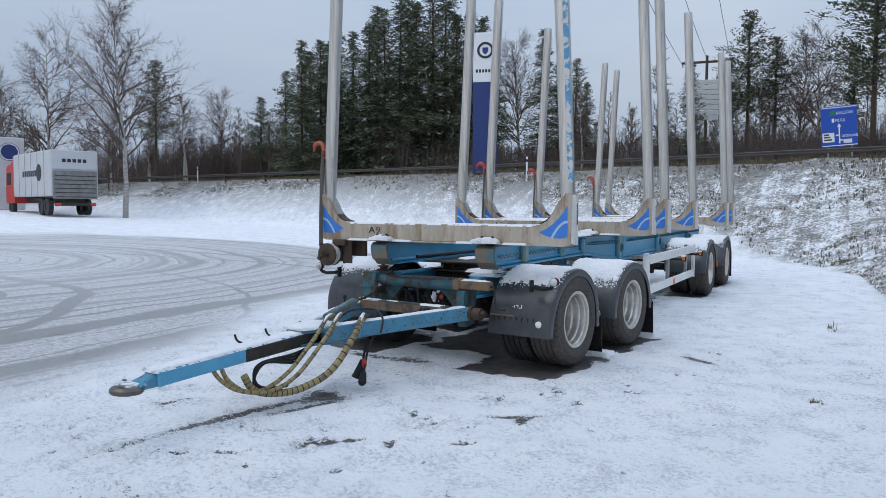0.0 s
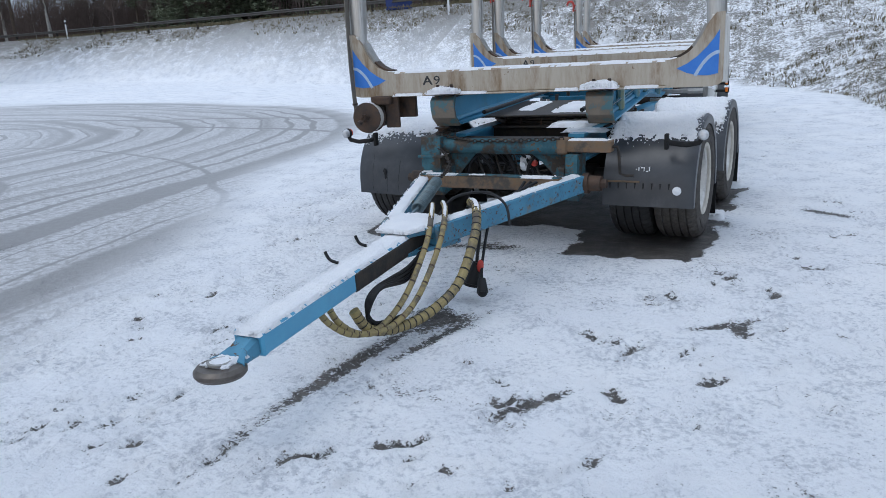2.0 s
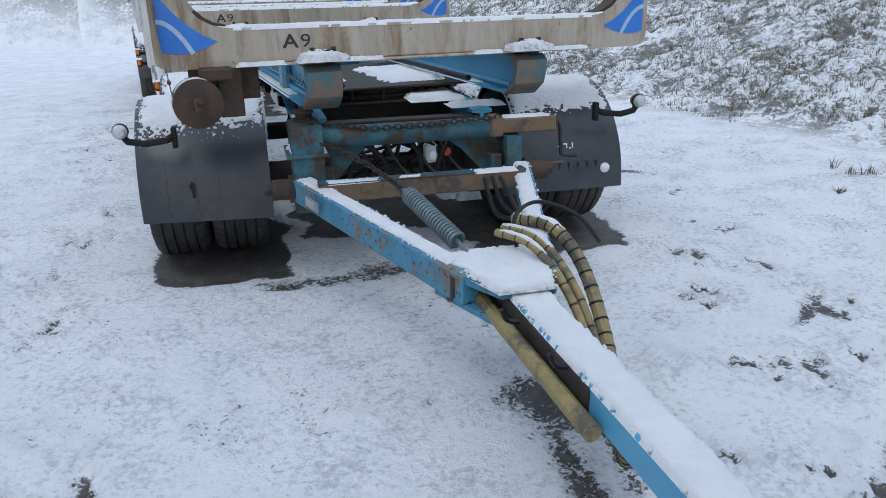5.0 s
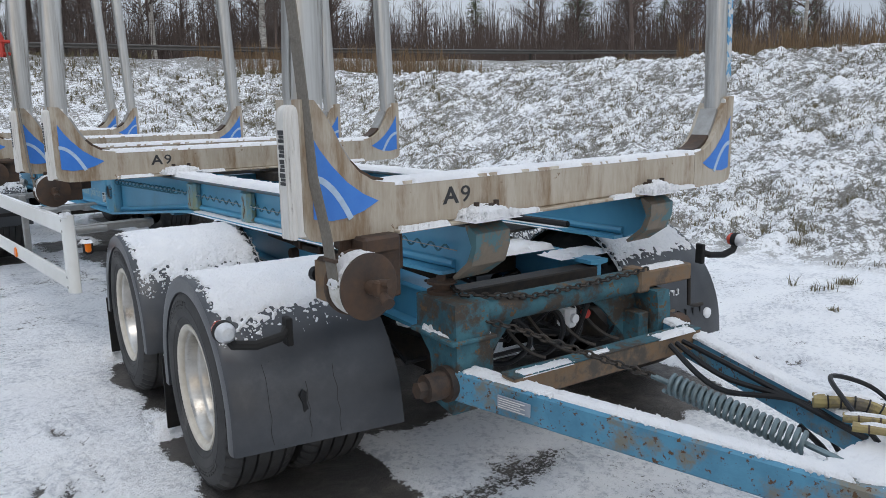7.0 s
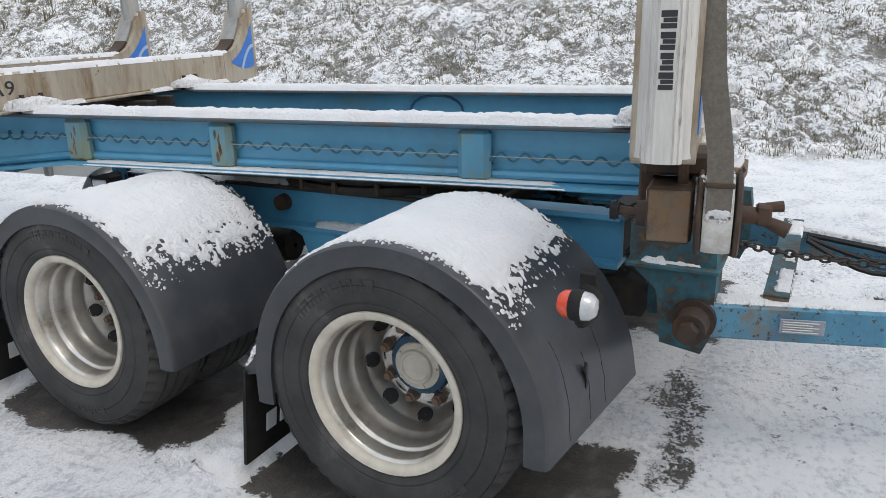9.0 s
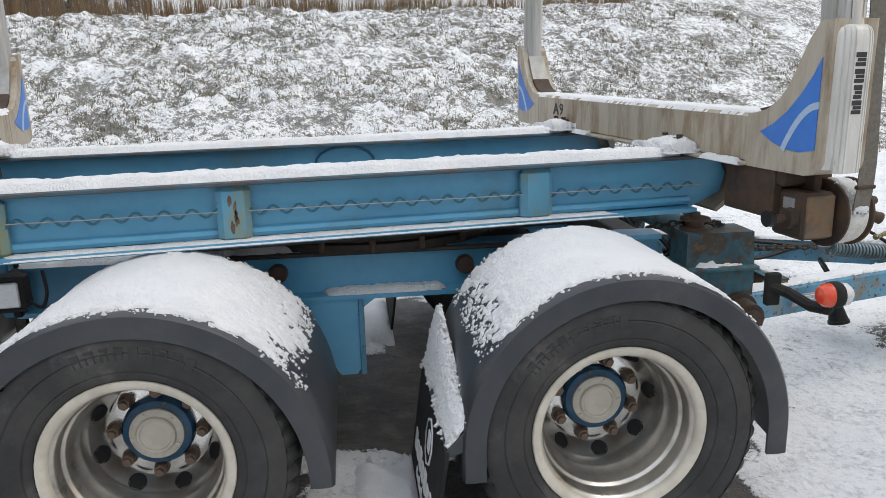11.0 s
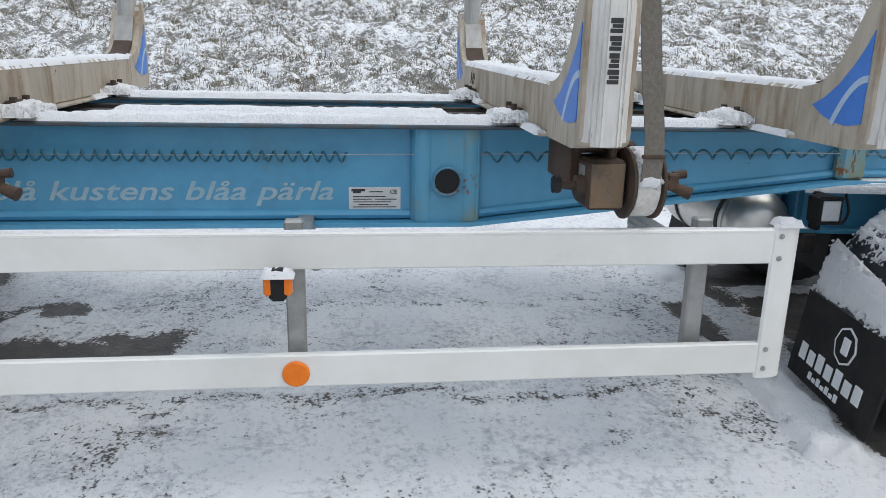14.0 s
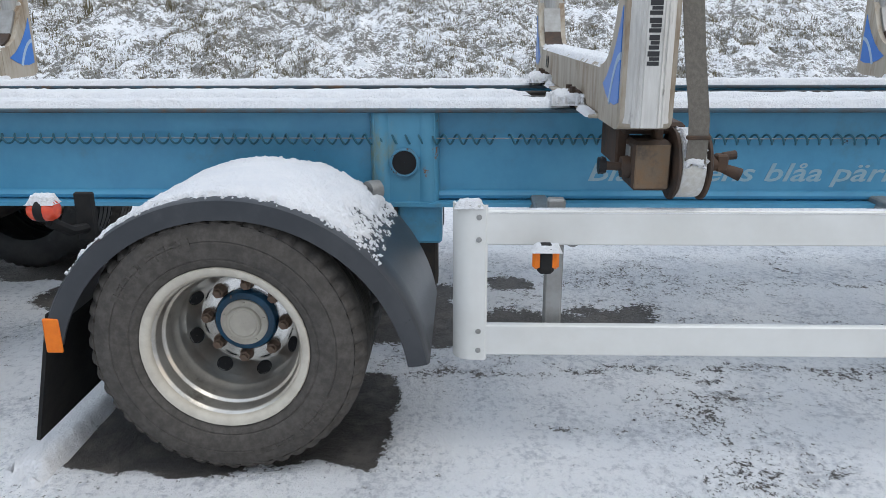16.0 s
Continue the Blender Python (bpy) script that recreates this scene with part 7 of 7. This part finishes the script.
for a, d in ((45.5, 56), (21, 35), (12, 33)):
    x, y, z = lot_point(a, d)
    mk = thing("marker_post", pose(x, y, z), "slim white roadside marker post", "marker post", "marker posts")
    part("post", Shape().tube([(0, 0, -0.2), (0, 0, 1.0)], 0.045, 8), sign_white, mk)
    part("reflector_band", Shape().tube([(0, 0, 0.75), (0, 0, 0.88)], 0.048, 8), ink, mk)


# ---- trees ----
def branch(s, rng, p, d, length, r, depth, droop, seg=4):
    """A tapering limb with side twigs."""
    pts, rs = [Vector(p)], [r]
    d = Vector(d).normalized()
    for k in range(seg):
        d = (d + Vector((rng.uniform(-0.18, 0.18), rng.uniform(-0.18, 0.18), rng.uniform(-0.05, 0.12) - droop * (k / seg)))).normalized()
        pts.append(pts[-1] + d * length / seg)
        rs.append(r * (1 - 0.8 * (k + 1) / seg))
    s.tube(pts, rs, 5 if depth > 1 else 3, caps=False)
    if depth > 0:
        for k in range(1, seg + 1):
            for _ in range(2 if depth > 1 else 4):
                a = rng.uniform(0, 6.283)
                q = d.orthogonal().normalized()
                q = Matrix.Rotation(a, 3, d) @ q
                branch(s, rng, pts[k], d * 0.9 + q * rng.uniform(0.5, 1.0) + Vector((0, 0, 0.25 - droop)), length * rng.uniform(0.35, 0.6), rs[k] * 0.6 + 0.004, depth - 1, droop, 3)


def bare_tree(seed, height, spread, birch, name="bare_tree"):
    rng = random.Random(seed)
    t = thing(name, pose(0, 0, -50), "leafless birch with a pale trunk" if birch else "thin leafless deciduous tree", "tree", "bare trees")
    trunk, crown = Shape(), Shape()
    lean = rng.uniform(-0.04, 0.04)
    pts = [Vector((lean * z + 0.12 * math.sin(z * 0.6 + seed), 0.1 * math.sin(z * 0.45 + seed * 2), z)) for z in (-0.5, 0, 0.15 * height, 0.35 * height, 0.6 * height, 0.8 * height, height)]
    r = 0.011 * height
    trunk.tube(pts, [r * 1.5, r * 1.2, r, r * 0.75, r * 0.45, r * 0.25, 0.01], 8)
    n = int(14 + spread * 6)
    for k in range(n):
        f = 0.22 + 0.74 * (k + rng.random()) / n
        z = f * height
        i = max(j for j in range(len(pts) - 1) if pts[j].z <= z)
        p = pts[i].lerp(pts[i + 1], (z - pts[i].z) / (pts[i + 1].z - pts[i].z))
        a = rng.uniform(0, 6.283)
        branch(crown, rng, p, (math.cos(a), math.sin(a), rng.uniform(0.6, 1.3)), spread * (1.25 - f) * rng.uniform(0.7, 1.3), r * (1 - f) * 0.5 + 0.012, 2, 0.16 if birch else 0.05)
    part("trunk", trunk, bark_birch if birch else twig_brown, t, "white birch trunk" if birch else "")
    part("crown", crown, twig_brown, t, "open crown of bare twigs")
    return t


def conifer(seed, height, width, base, pine=False):
    """Trunk with whorls of boughs made of many small needle clumps."""
    rng = random.Random(seed)
    t = thing("pine_tree" if pine else "spruce_tree", pose(0, 0, -50), "dark green pine with a bare lower trunk" if pine else "dense dark green spruce", "tree", "conifers")
    part("trunk", Shape().tube([(0, 0, -0.5), (0.05, 0, height * 0.5), (0, 0.03, height)], [0.014 * height, 0.009 * height, 0.015], 8), bark_dark, t)
    s = Shape()
    vs, fs = [], []
    z = base * height
    while z < height * 0.99:
        f = (z - base * height) / (height * (1 - base))
        if pine:
            reach = width * (0.45 + 0.75 * math.sin(math.pi * min(1, f * 0.9 + 0.12))) * rng.uniform(0.5, 1.15) * (1.05 - 0.75 * f * f)
        else:
            reach = width * (1.02 - f) ** 0.85 * rng.uniform(0.65, 1.15) + 0.12
        for _ in range(rng.randint(4, 6)):
            a = rng.uniform(0, 6.283)
            ln = reach * rng.uniform(0.6, 1.1)
            n = max(3, int(ln / 0.22))
            for k in range(n):
                q = (k + 0.6) / n
                sag = (0.16 if pine else -0.22) * q * ln + 0.1 * q * q * ln
                c = Vector((math.cos(a) * ln * q, math.sin(a) * ln * q, z + sag))
                for _ in range(6):
                    b = a + rng.uniform(-1.6, 1.6)
                    l2, w2 = rng.uniform(0.12, 0.32), rng.uniform(0.03, 0.075)
                    d = Vector((math.cos(b), math.sin(b), rng.uniform(-0.55, 0.35) + (0.3 if pine else 0)))
                    e = Vector((-math.sin(b), math.cos(b), rng.uniform(-0.8, 0.8))).normalized() * w2
                    c2 = c + Vector((rng.uniform(-0.2, 0.2), rng.uniform(-0.2, 0.2), rng.uniform(-0.2, 0.2)))
                    o = len(vs)
                    vs += [c2 - e, c2 + e, c2 + d * l2 + e * 0.35, c2 + d * l2 - e * 0.35]
                    fs.append((o, o + 1, o + 2, o + 3))
        z += height * (0.020 if not pine else 0.022)
    part("crown", s.add(vs, fs), needles, t, "ragged crown of dark needle clumps", sharp=180)
    return t


def planted(proto, a, d, size=1.0, turn=0.0, lift=0.0):
    x, y, z = lot_point(a, d)
    c = copy_thing(proto, pose(x, y, z + lift, 0, 0, turn) @ Matrix.Scale(size, 4))
    c.scale = (size, size, size)
    return c


birches = [bare_tree(31, 12.5, 4.6, True, "birch_tree"), bare_tree(32, 11.0, 3.4, True, "birch_tree")]
saplings = [bare_tree(33, 9.0, 1.5, False), bare_tree(34, 8.0, 1.2, False), bare_tree(35, 10.0, 1.7, True, "birch_tree"), bare_tree(36, 6.0, 1.6, False)]
spruces = [conifer(41, 13, 3.5, 0.05), conifer(42, 12, 3.0, 0.08), conifer(43, 14, 3.7, 0.04)]
pines = [conifer(44, 13, 3.1, 0.36, True), conifer(45, 12, 2.8, 0.3, True)]

# single trees towards the lot's far side
planted(birches[0], 50.3, 49, 1.02, 40)
planted(birches[1], 55.0, 62, 1.15, 120)
planted(birches[1], 57.5, 66, 0.95, 10)
planted(birches[0], 59.5, 70, 0.8, 200)
planted(pines[0], 48.3, 68, 0.80, 30)
planted(pines[1], 41.0, 66, 0.62, 90)
planted(birches[0], 43.7, 75, 0.72, 70)
planted(birches[1], 46.3, 72, 0.75, 20)
rng = random.Random(77)
# dense conifer wood behind the road
for a, d, k, size in ((38.0, 58, 0, 0.82), (36.6, 62, 1, 0.96), (35.2, 60, 2, 0.86), (34.2, 66, 0, 1.0), (33.0, 60, 1, 1.05), (31.8, 64, 2, 1.04), (30.6, 60, 0, 1.14), (29.4, 63, 1, 1.24),
                      (28.2, 60, 2, 1.12), (27.2, 64, 0, 1.28), (26.4, 59, 1, 1.08), (25.4, 63, 2, 1.0), (24.4, 60, 0, 0.98), (23.6, 66, 1, 0.9), (37.4, 70, 1, 1.0), (32.4, 72, 0, 1.25), (30.0, 72, 2, 1.2),
                      (39.2, 66, 2, 0.7), (35.9, 72, 1, 1.1)):
    planted(spruces[k] if a < 36.5 or k != 1 else pines[1], a, d, size, rng.uniform(0, 360))
for a, d, k, size in ((19.8, 58, 0, 0.86), (18.6, 60, 1, 0.75), (17.4, 56, 2, 0.62), (16.6, 60, 1, 0.6), (11.0, 64, 0, 0.5), (9.2, 50, 2, 0.52)):
    planted(spruces[k], a, d, size, rng.uniform(0, 360))
for a, d, k, size in ((5.4, 58, 0, 0.86), (3.6, 60, 1, 0.78), (6.6, 62, 1, 0.7), (-2.4, 48, 0, 1.02), (-4.6, 52, 1, 0.98), (-1.2, 60, 1, 0.7), (-7.5, 56, 0, 1.0)):
    planted(pines[k], a, d, size, rng.uniform(0, 360))
planted(birches[0], 21.6, 66, 0.95, 50)
planted(birches[1], 0.8, 56, 0.85, 50)
planted(birches[0], 2.0, 60, 0.75, 150)
# thin leafless wood, thickest beyond the bank
for n in range(150):
    if n < 50:
        a, d = rng.uniform(39, 64), rng.uniform(60, 85)
        size = rng.uniform(0.45, 0.8)
    elif n < 75:
        a, d = rng.uniform(-4, 20), rng.uniform(50, 70)
        size = rng.uniform(0.5, 0.85)
    else:
        a, d = rng.uniform(-75, -6), rng.uniform(34, 62)
        size = rng.uniform(0.7, 1.15)
    planted(saplings[n % 4], a, d, size, rng.uniform(0, 360))
for n in range(10):
    planted(spruces[n % 3], rng.uniform(-72, -12), rng.uniform(58, 75), rng.uniform(0.5, 0.9), rng.uniform(0, 360))


def thicket(count, span, dist, height, name, label, seed, mat):
    """Brushwood: many thin stems as one sheet of growth."""
    r2 = np.random.RandomState(seed)
    a, d = radians(1) * (r2.uniform(*span, count) + 1.2), r2.uniform(*dist, count)
    x, y = 3.3 - d * np.sin(a), -5.9 + d * np.cos(a)
    behind = side_distance(x, y, RAIL[::-1]) > 11.0
    x, y = x[behind], y[behind]
    count = len(x)
    root = np.repeat(np.stack([x, y, ground_height(x, y) - 0.1], -1), 3, 0)
    n = len(root)
    tall = np.repeat(r2.uniform(*height, count), 3) * r2.uniform(0.7, 1.0, n)
    tip = root + np.stack([r2.uniform(-0.4, 0.4, n), r2.uniform(-0.4, 0.4, n), tall], -1)
    mid = (root + tip) / 2 + np.stack([r2.uniform(-0.1, 0.1, n), r2.uniform(-0.1, 0.1, n), 0 * tall], -1)
    sets = [(root, mid, 0.026, 0.018), (mid, tip, 0.018, 0.006)]
    for _ in range(4):
        b = mid + (tip - mid) * r2.uniform(0, 1, (n, 1))
        sets.append((b, b + np.stack([r2.uniform(-0.5, 0.5, n), r2.uniform(-0.5, 0.5, n), r2.uniform(0.2, 0.6, n)], -1), 0.008, 0.003))
    vs, ring = [], np.array([(math.cos(q), math.sin(q), 0) for q in (0.3, 2.4, 4.5)])
    for p0, p1, r0, r1 in sets:
        vs.append(np.concatenate([p0[:, None] + ring * r0, p1[:, None] + ring * r1], 1).reshape(-1, 3))
    vs = np.concatenate(vs)
    k = np.arange(len(vs) // 6)[:, None] * 6
    s = Shape()
    s.v, s.f = vs.tolist(), np.concatenate([k + np.array(q) for q in ((0, 1, 4, 3), (1, 2, 5, 4), (2, 0, 3, 5))]).tolist()
    me = bpy.data.meshes.new(name)
    me.from_pydata(s.v, [], s.f)
    me.materials.append(mat)
    tagged(new(name, me), label, "bushes", kind="stuff")


thicket(9000, (30, 70), (52, 100), (2.6, 5.4), "brushwood", "dense brown leafless brushwood beyond the road", 5, twig_brown)
thicket(2600, (-6, 30), (44, 70), (1.5, 3.4), "brushwood", "brown leafless brushwood beyond the road", 6, twig_brown)
thicket(6000, (-78, -6), (30, 66), (1.6, 4.6), "undergrowth", "brown undergrowth below the thin trees", 7, twig_brown)
for proto in birches + saplings + spruces + pines:
    for o in (*proto.children_recursive, proto):
        bpy.data.objects.remove(o)

# ---- signs, poles and the parked truck ----
x, y, z = lot_point(24.2, 38.8)
z = max(z, 2.75)
pylon = thing("pylon_sign", pose(x, y, z - 0.1, 0, 0, 18), "tall navy and white dealer pylon sign with a round emblem", "sign")
part("panel", Shape().box(-0.62, 0.62, -0.12, 0.12, 0, 4.7, 0.02), sign_navy, pylon, "navy blue panel")
part("head", Shape().box(-0.62, 0.62, -0.13, 0.13, 4.7, 7.2, 0.02), sign_white, pylon, "white head panel")
part("side_board", Shape().box(-0.74, -0.64, -0.10, 0.10, 4.6, 7.2, 0.02), sign_navy, pylon)
em = part("emblem", Shape().lathe([(0.30, 0.0), (0.42, 0.0), (0.42, 0.02), (0.30, 0.02)], (0, -0.13, 6.3), (0, -1, 0), 32), ink, pylon, "round dark emblem ring")
part("emblem_shield", Shape().prism([(-0.15, 6.44), (0.15, 6.44), (0.14, 6.22), (0, 6.08), (-0.14, 6.22)], -0.15, -0.13, "y"), sign_navy, em, "navy shield shape")
bars = Shape()
for k in range(6):
    bars.box(-0.48 + 0.16 * k, -0.37 + 0.16 * k, -0.136, -0.128, 5.18, 5.34, 0.004)
part("sign_print", bars, ink, pylon, "dark bars of lettering")

x, y, z = lot_point(-0.5, 40)
sign = thing("road_sign", pose(x, y, z + 0.8, 0, -4, 8), "blue direction sign with white words and arrows", "sign")
part("board", Shape().box(-1.05, 1.05, -0.03, 0.03, 0.35, 2.25, 0.02), sign_blue, sign, "blue sign board")
for bz in (0.39, 2.17):
    part("border", Shape().box(-1.02, 1.02, -0.034, -0.028, bz, bz + 0.04, 0.002), sign_white, sign)
for px in (-0.7, 0.7):
    part("post", Shape().tube([(px, 0.06, -1.3), (px, 0.06, 2.2)], 0.045, 8), galvanised, sign)
UP = Matrix.Rotation(math.pi / 2, 4, "X")
for text, px, pz, size in (("KARLSTAD", -0.05, 1.86, 0.20), ("MORA", -0.12, 1.52, 0.20), ("ÖSTERSUND", 0.12, 0.78, 0.17)):
    part("words", moved(lettering(text, size, 0, 0.003), pose(px - (0.1 if size > 0.18 else 0), -0.034, pz) @ UP), sign_white, sign, "white sign words")
part("route_shield", Shape().box(-0.50, -0.20, -0.037, -0.03, 1.84, 2.02, 0.01), sign_green, sign)
part("route_shield", Shape().box(-0.42, -0.27, -0.037, -0.03, 1.50, 1.68, 0.01), sign_white, sign)
part("route_shield", Shape().box(0.02, 0.10, -0.037, -0.03, 0.77, 0.93, 0.01), sign_green, sign)
part("white_field", Shape().box(-1.0, -0.3, -0.036, -0.03, 0.58, 1.02, 0.01), sign_white, sign)
part("arrow", Shape().box(-0.04, 0.04, -0.036, -0.03, 0.5, 1.3, 0.004).prism([(-0.12, 1.28), (0.12, 1.28), (0, 1.44)], -0.036, -0.03, "y").box(-0.22, 0.0, -0.036, -0.03, 0.86, 0.92, 0.002).box(0.0, 0.2, -0.036, -0.03, 0.62, 0.68, 0.002), sign_white, sign, "white arrow")
part("white_field", Shape().box(0.22, 0.72, -0.036, -0.03, 0.5, 0.68, 0.01), sign_white, sign)
bars = Shape()
for k in range(3):
    bars.box(-0.92, -0.45 - 0.08 * k, -0.040, -0.034, 0.66 + 0.12 * k, 0.73 + 0.12 * k, 0.002)
part("sign_print", bars, ink, sign)

sign.scale = (0.72, 1, 1)

x, y, z = lot_point(8.5, 66)
pole = thing("power_pole", pose(x, y, z, 0, 0, 6), "wooden power pole with a crossarm and wires", "power pole")
part("pole", Shape().tube([(0.4, 0, -1), (0.4, 0, 9.3)], [0.15, 0.11], 10), bark_dark, pole)
part("crossarm", Shape().box(-1.6, 2.4, -0.08, 0.08, 8.7, 8.88, 0.02), bark_dark, pole)
for px in (-1.5, 0.4, 2.3):
    part("insulator", Shape().lathe([(0.02, 0), (0.06, 0.02), (0.04, 0.1), (0.06, 0.14), (0.02, 0.2)], (px, 0, 8.88 if px == 0.4 else 8.45), (0, 0, 1), 10), steel_dark, pole)
    base = Vector((px, 0, 9.0 if px == 0.4 else 8.6))
    far = Vector((px - 0.5, -60, 13.0))
    part("wire", Shape().tube([base.lerp(far, k / 12) - Vector((0, 0, 1.6 * math.sin(math.pi * k / 12))) for k in range(13)], 0.018, 4), cable_black, pole)

x, y, z = lot_point(8.3, 52)
board = thing("slatted_board", pose(x, y, z, 0, 0, 12), "pale slatted roadside board on posts", "sign")
for px in (-0.8, 0.8):
    part("post", Shape().tube([(px, 0.1, -0.5), (px, 0.1, 6.2)], 0.06, 8), galvanised, board)
for k in range(8):
    part("slat", Shape().box(-0.9, 0.9, -0.04, 0.04, 3.5 + 0.33 * k, 3.5 + 0.33 * k + 0.29, 0.01), plate_white, board)

x, y, z = lot_point(54.8, 52)
truck = thing("box_truck", pose(x, y, z, 0, 0, 72), "parked box truck with a pale box body and a red cab", "truck")
box_paint = surface("box_body_paint", (0.52, 0.53, 0.54), 0.5, second=(0.44, 0.45, 0.46), grain=1.5, stain=(0.30, 0.29, 0.28), stain_scale=0.7, bump=0)
part("box_body", Shape().box(-1.28, 1.28, -3.9, 3.9, 1.1, 3.75, 0.05), box_paint, truck, "pale grey panelled box body")
for k in range(6):
    part("panel_seam", Shape().box(-1.295, -1.275, -3.9 + 1.3 * (k + 0.98), -3.86 + 1.3 * (k + 0.98), 1.15, 3.7, 0.004), galvanised, truck)
bars = Shape()
for k in range(7):
    bars.box(-1.30, -1.28, -1.0 + 0.42 * k, -0.75 + 0.42 * k, 2.3, 2.65, 0.01)
part("sign_print", bars, ink, truck, "dark bars of lettering")
part("box_emblem", Shape().lathe([(0.0005, 0.0), (0.5, 0.0), (0.5, 0.015), (0.0005, 0.016)], (-1.285, -1.6, 2.5), (-1, 0, 0), 20), ink, truck)
lift = part("tail_lift", Shape().box(-1.2, 1.2, -4.02, -3.9, 0.95, 2.55, 0.03), surface("tail_lift_metal", (0.24, 0.24, 0.235), 0.5, 0.3, second=(0.15, 0.15, 0.145), grain=3, amount=0.9, bump=0.1), truck, "grey folded tail lift")
for k in range(6):
    part("lift_rib", Shape().box(-1.1, 1.1, -4.04, -4.015, 1.05 + 0.24 * k, 1.09 + 0.24 * k, 0.006), steel_dark, lift)
part("tail_door", Shape().box(-1.2, 1.2, -3.96, -3.9, 2.65, 3.65, 0.02), box_paint, truck)
bars = Shape()
for k in range(5):
    bars.box(-0.7 + 0.28 * k, -0.5 + 0.28 * k, -3.975, -3.955, 3.05, 3.25, 0.01)
part("sign_print", bars, ink, truck)
part("chassis", Shape().box(-0.5, 0.5, -3.8, 5.2, 0.75, 1.05, 0.03).box(-1.1, 1.1, -4.0, -3.8, 0.55, 0.75, 0.02), steel_dark, truck)
part("cab", Shape().prism([(4.1, 0.7), (6.1, 0.7), (6.15, 1.7), (5.95, 3.0), (5.5, 3.2), (4.1, 3.2)], -1.2, 1.2, "x"), red_paint, truck, "red cab")
part("side_window", Shape().box(-1.215, -1.195, 4.9, 5.85, 1.9, 2.7, 0.01), cable_black, truck)
part("wind_deflector", Shape().prism([(4.1, 3.2), (5.4, 3.2), (4.3, 3.8)], -1.1, 1.1, "x"), red_paint, truck)
for yy in (-2.6, -1.5, 5.1):
    for sx in (-1, 1):
        part("wheel", Shape().lathe([(0.02, 0.12), (0.28, 0.10), (0.30, 0.15), (0.48, 0.14), (0.5, 0.1), (0.5, -0.12), (0.3, -0.14)], (sx * 1.05, yy, 0.5), (sx, 0, 0), 24), tyre_rubber, truck)
for sx in (-0.95, 0.95):
    part("tail_lamp", Shape().box(sx - 0.15, sx + 0.15, -4.03, -3.99, 0.6, 0.72, 0.01), red_lens, truck)

x, y, z = lot_point(57.4, 60)
vs2 = thing("dealer_sign", pose(x, y, z, 0, 0, 60), "grey dealer sign with a round dark emblem", "sign")
part("panel", Shape().box(-0.9, 0.9, -0.15, 0.15, 0, 5.0, 0.05), box_paint, vs2)
part("emblem", Shape().lathe([(0.0005, 0.0), (0.62, 0.0), (0.62, 0.03), (0.0005, 0.03)], (0, -0.15, 4.0), (0, -1, 0), 28), sign_navy, vs2)
part("emblem_ring", Shape().lathe([(0.52, 0.035), (0.58, 0.035), (0.58, 0.03), (0.52, 0.03)], (0, -0.15, 4.0), (0, -1, 0), 28), sign_white, vs2)
x, y, z = lot_point(61.0, 60)
car = thing("parked_car", pose(x, y, z, 0, 0, 150), "dark blue car parked beside the truck", "car")
part("body", Shape().prism([(-2.1, 0.3), (2.1, 0.3), (2.15, 0.75), (1.3, 0.9), (0.7, 1.4), (-1.1, 1.42), (-1.9, 0.95), (-2.15, 0.8)], -0.85, 0.85, "x"), sign_navy, car)
for yy in (-1.3, 1.3):
    for sx in (-1, 1):
        part("wheel", Shape().lathe([(0.02, 0.08), (0.2, 0.08), (0.32, 0.07), (0.32, -0.1)], (sx * 0.78, yy, 0.32), (sx, 0, 0), 20), tyre_rubber, car)
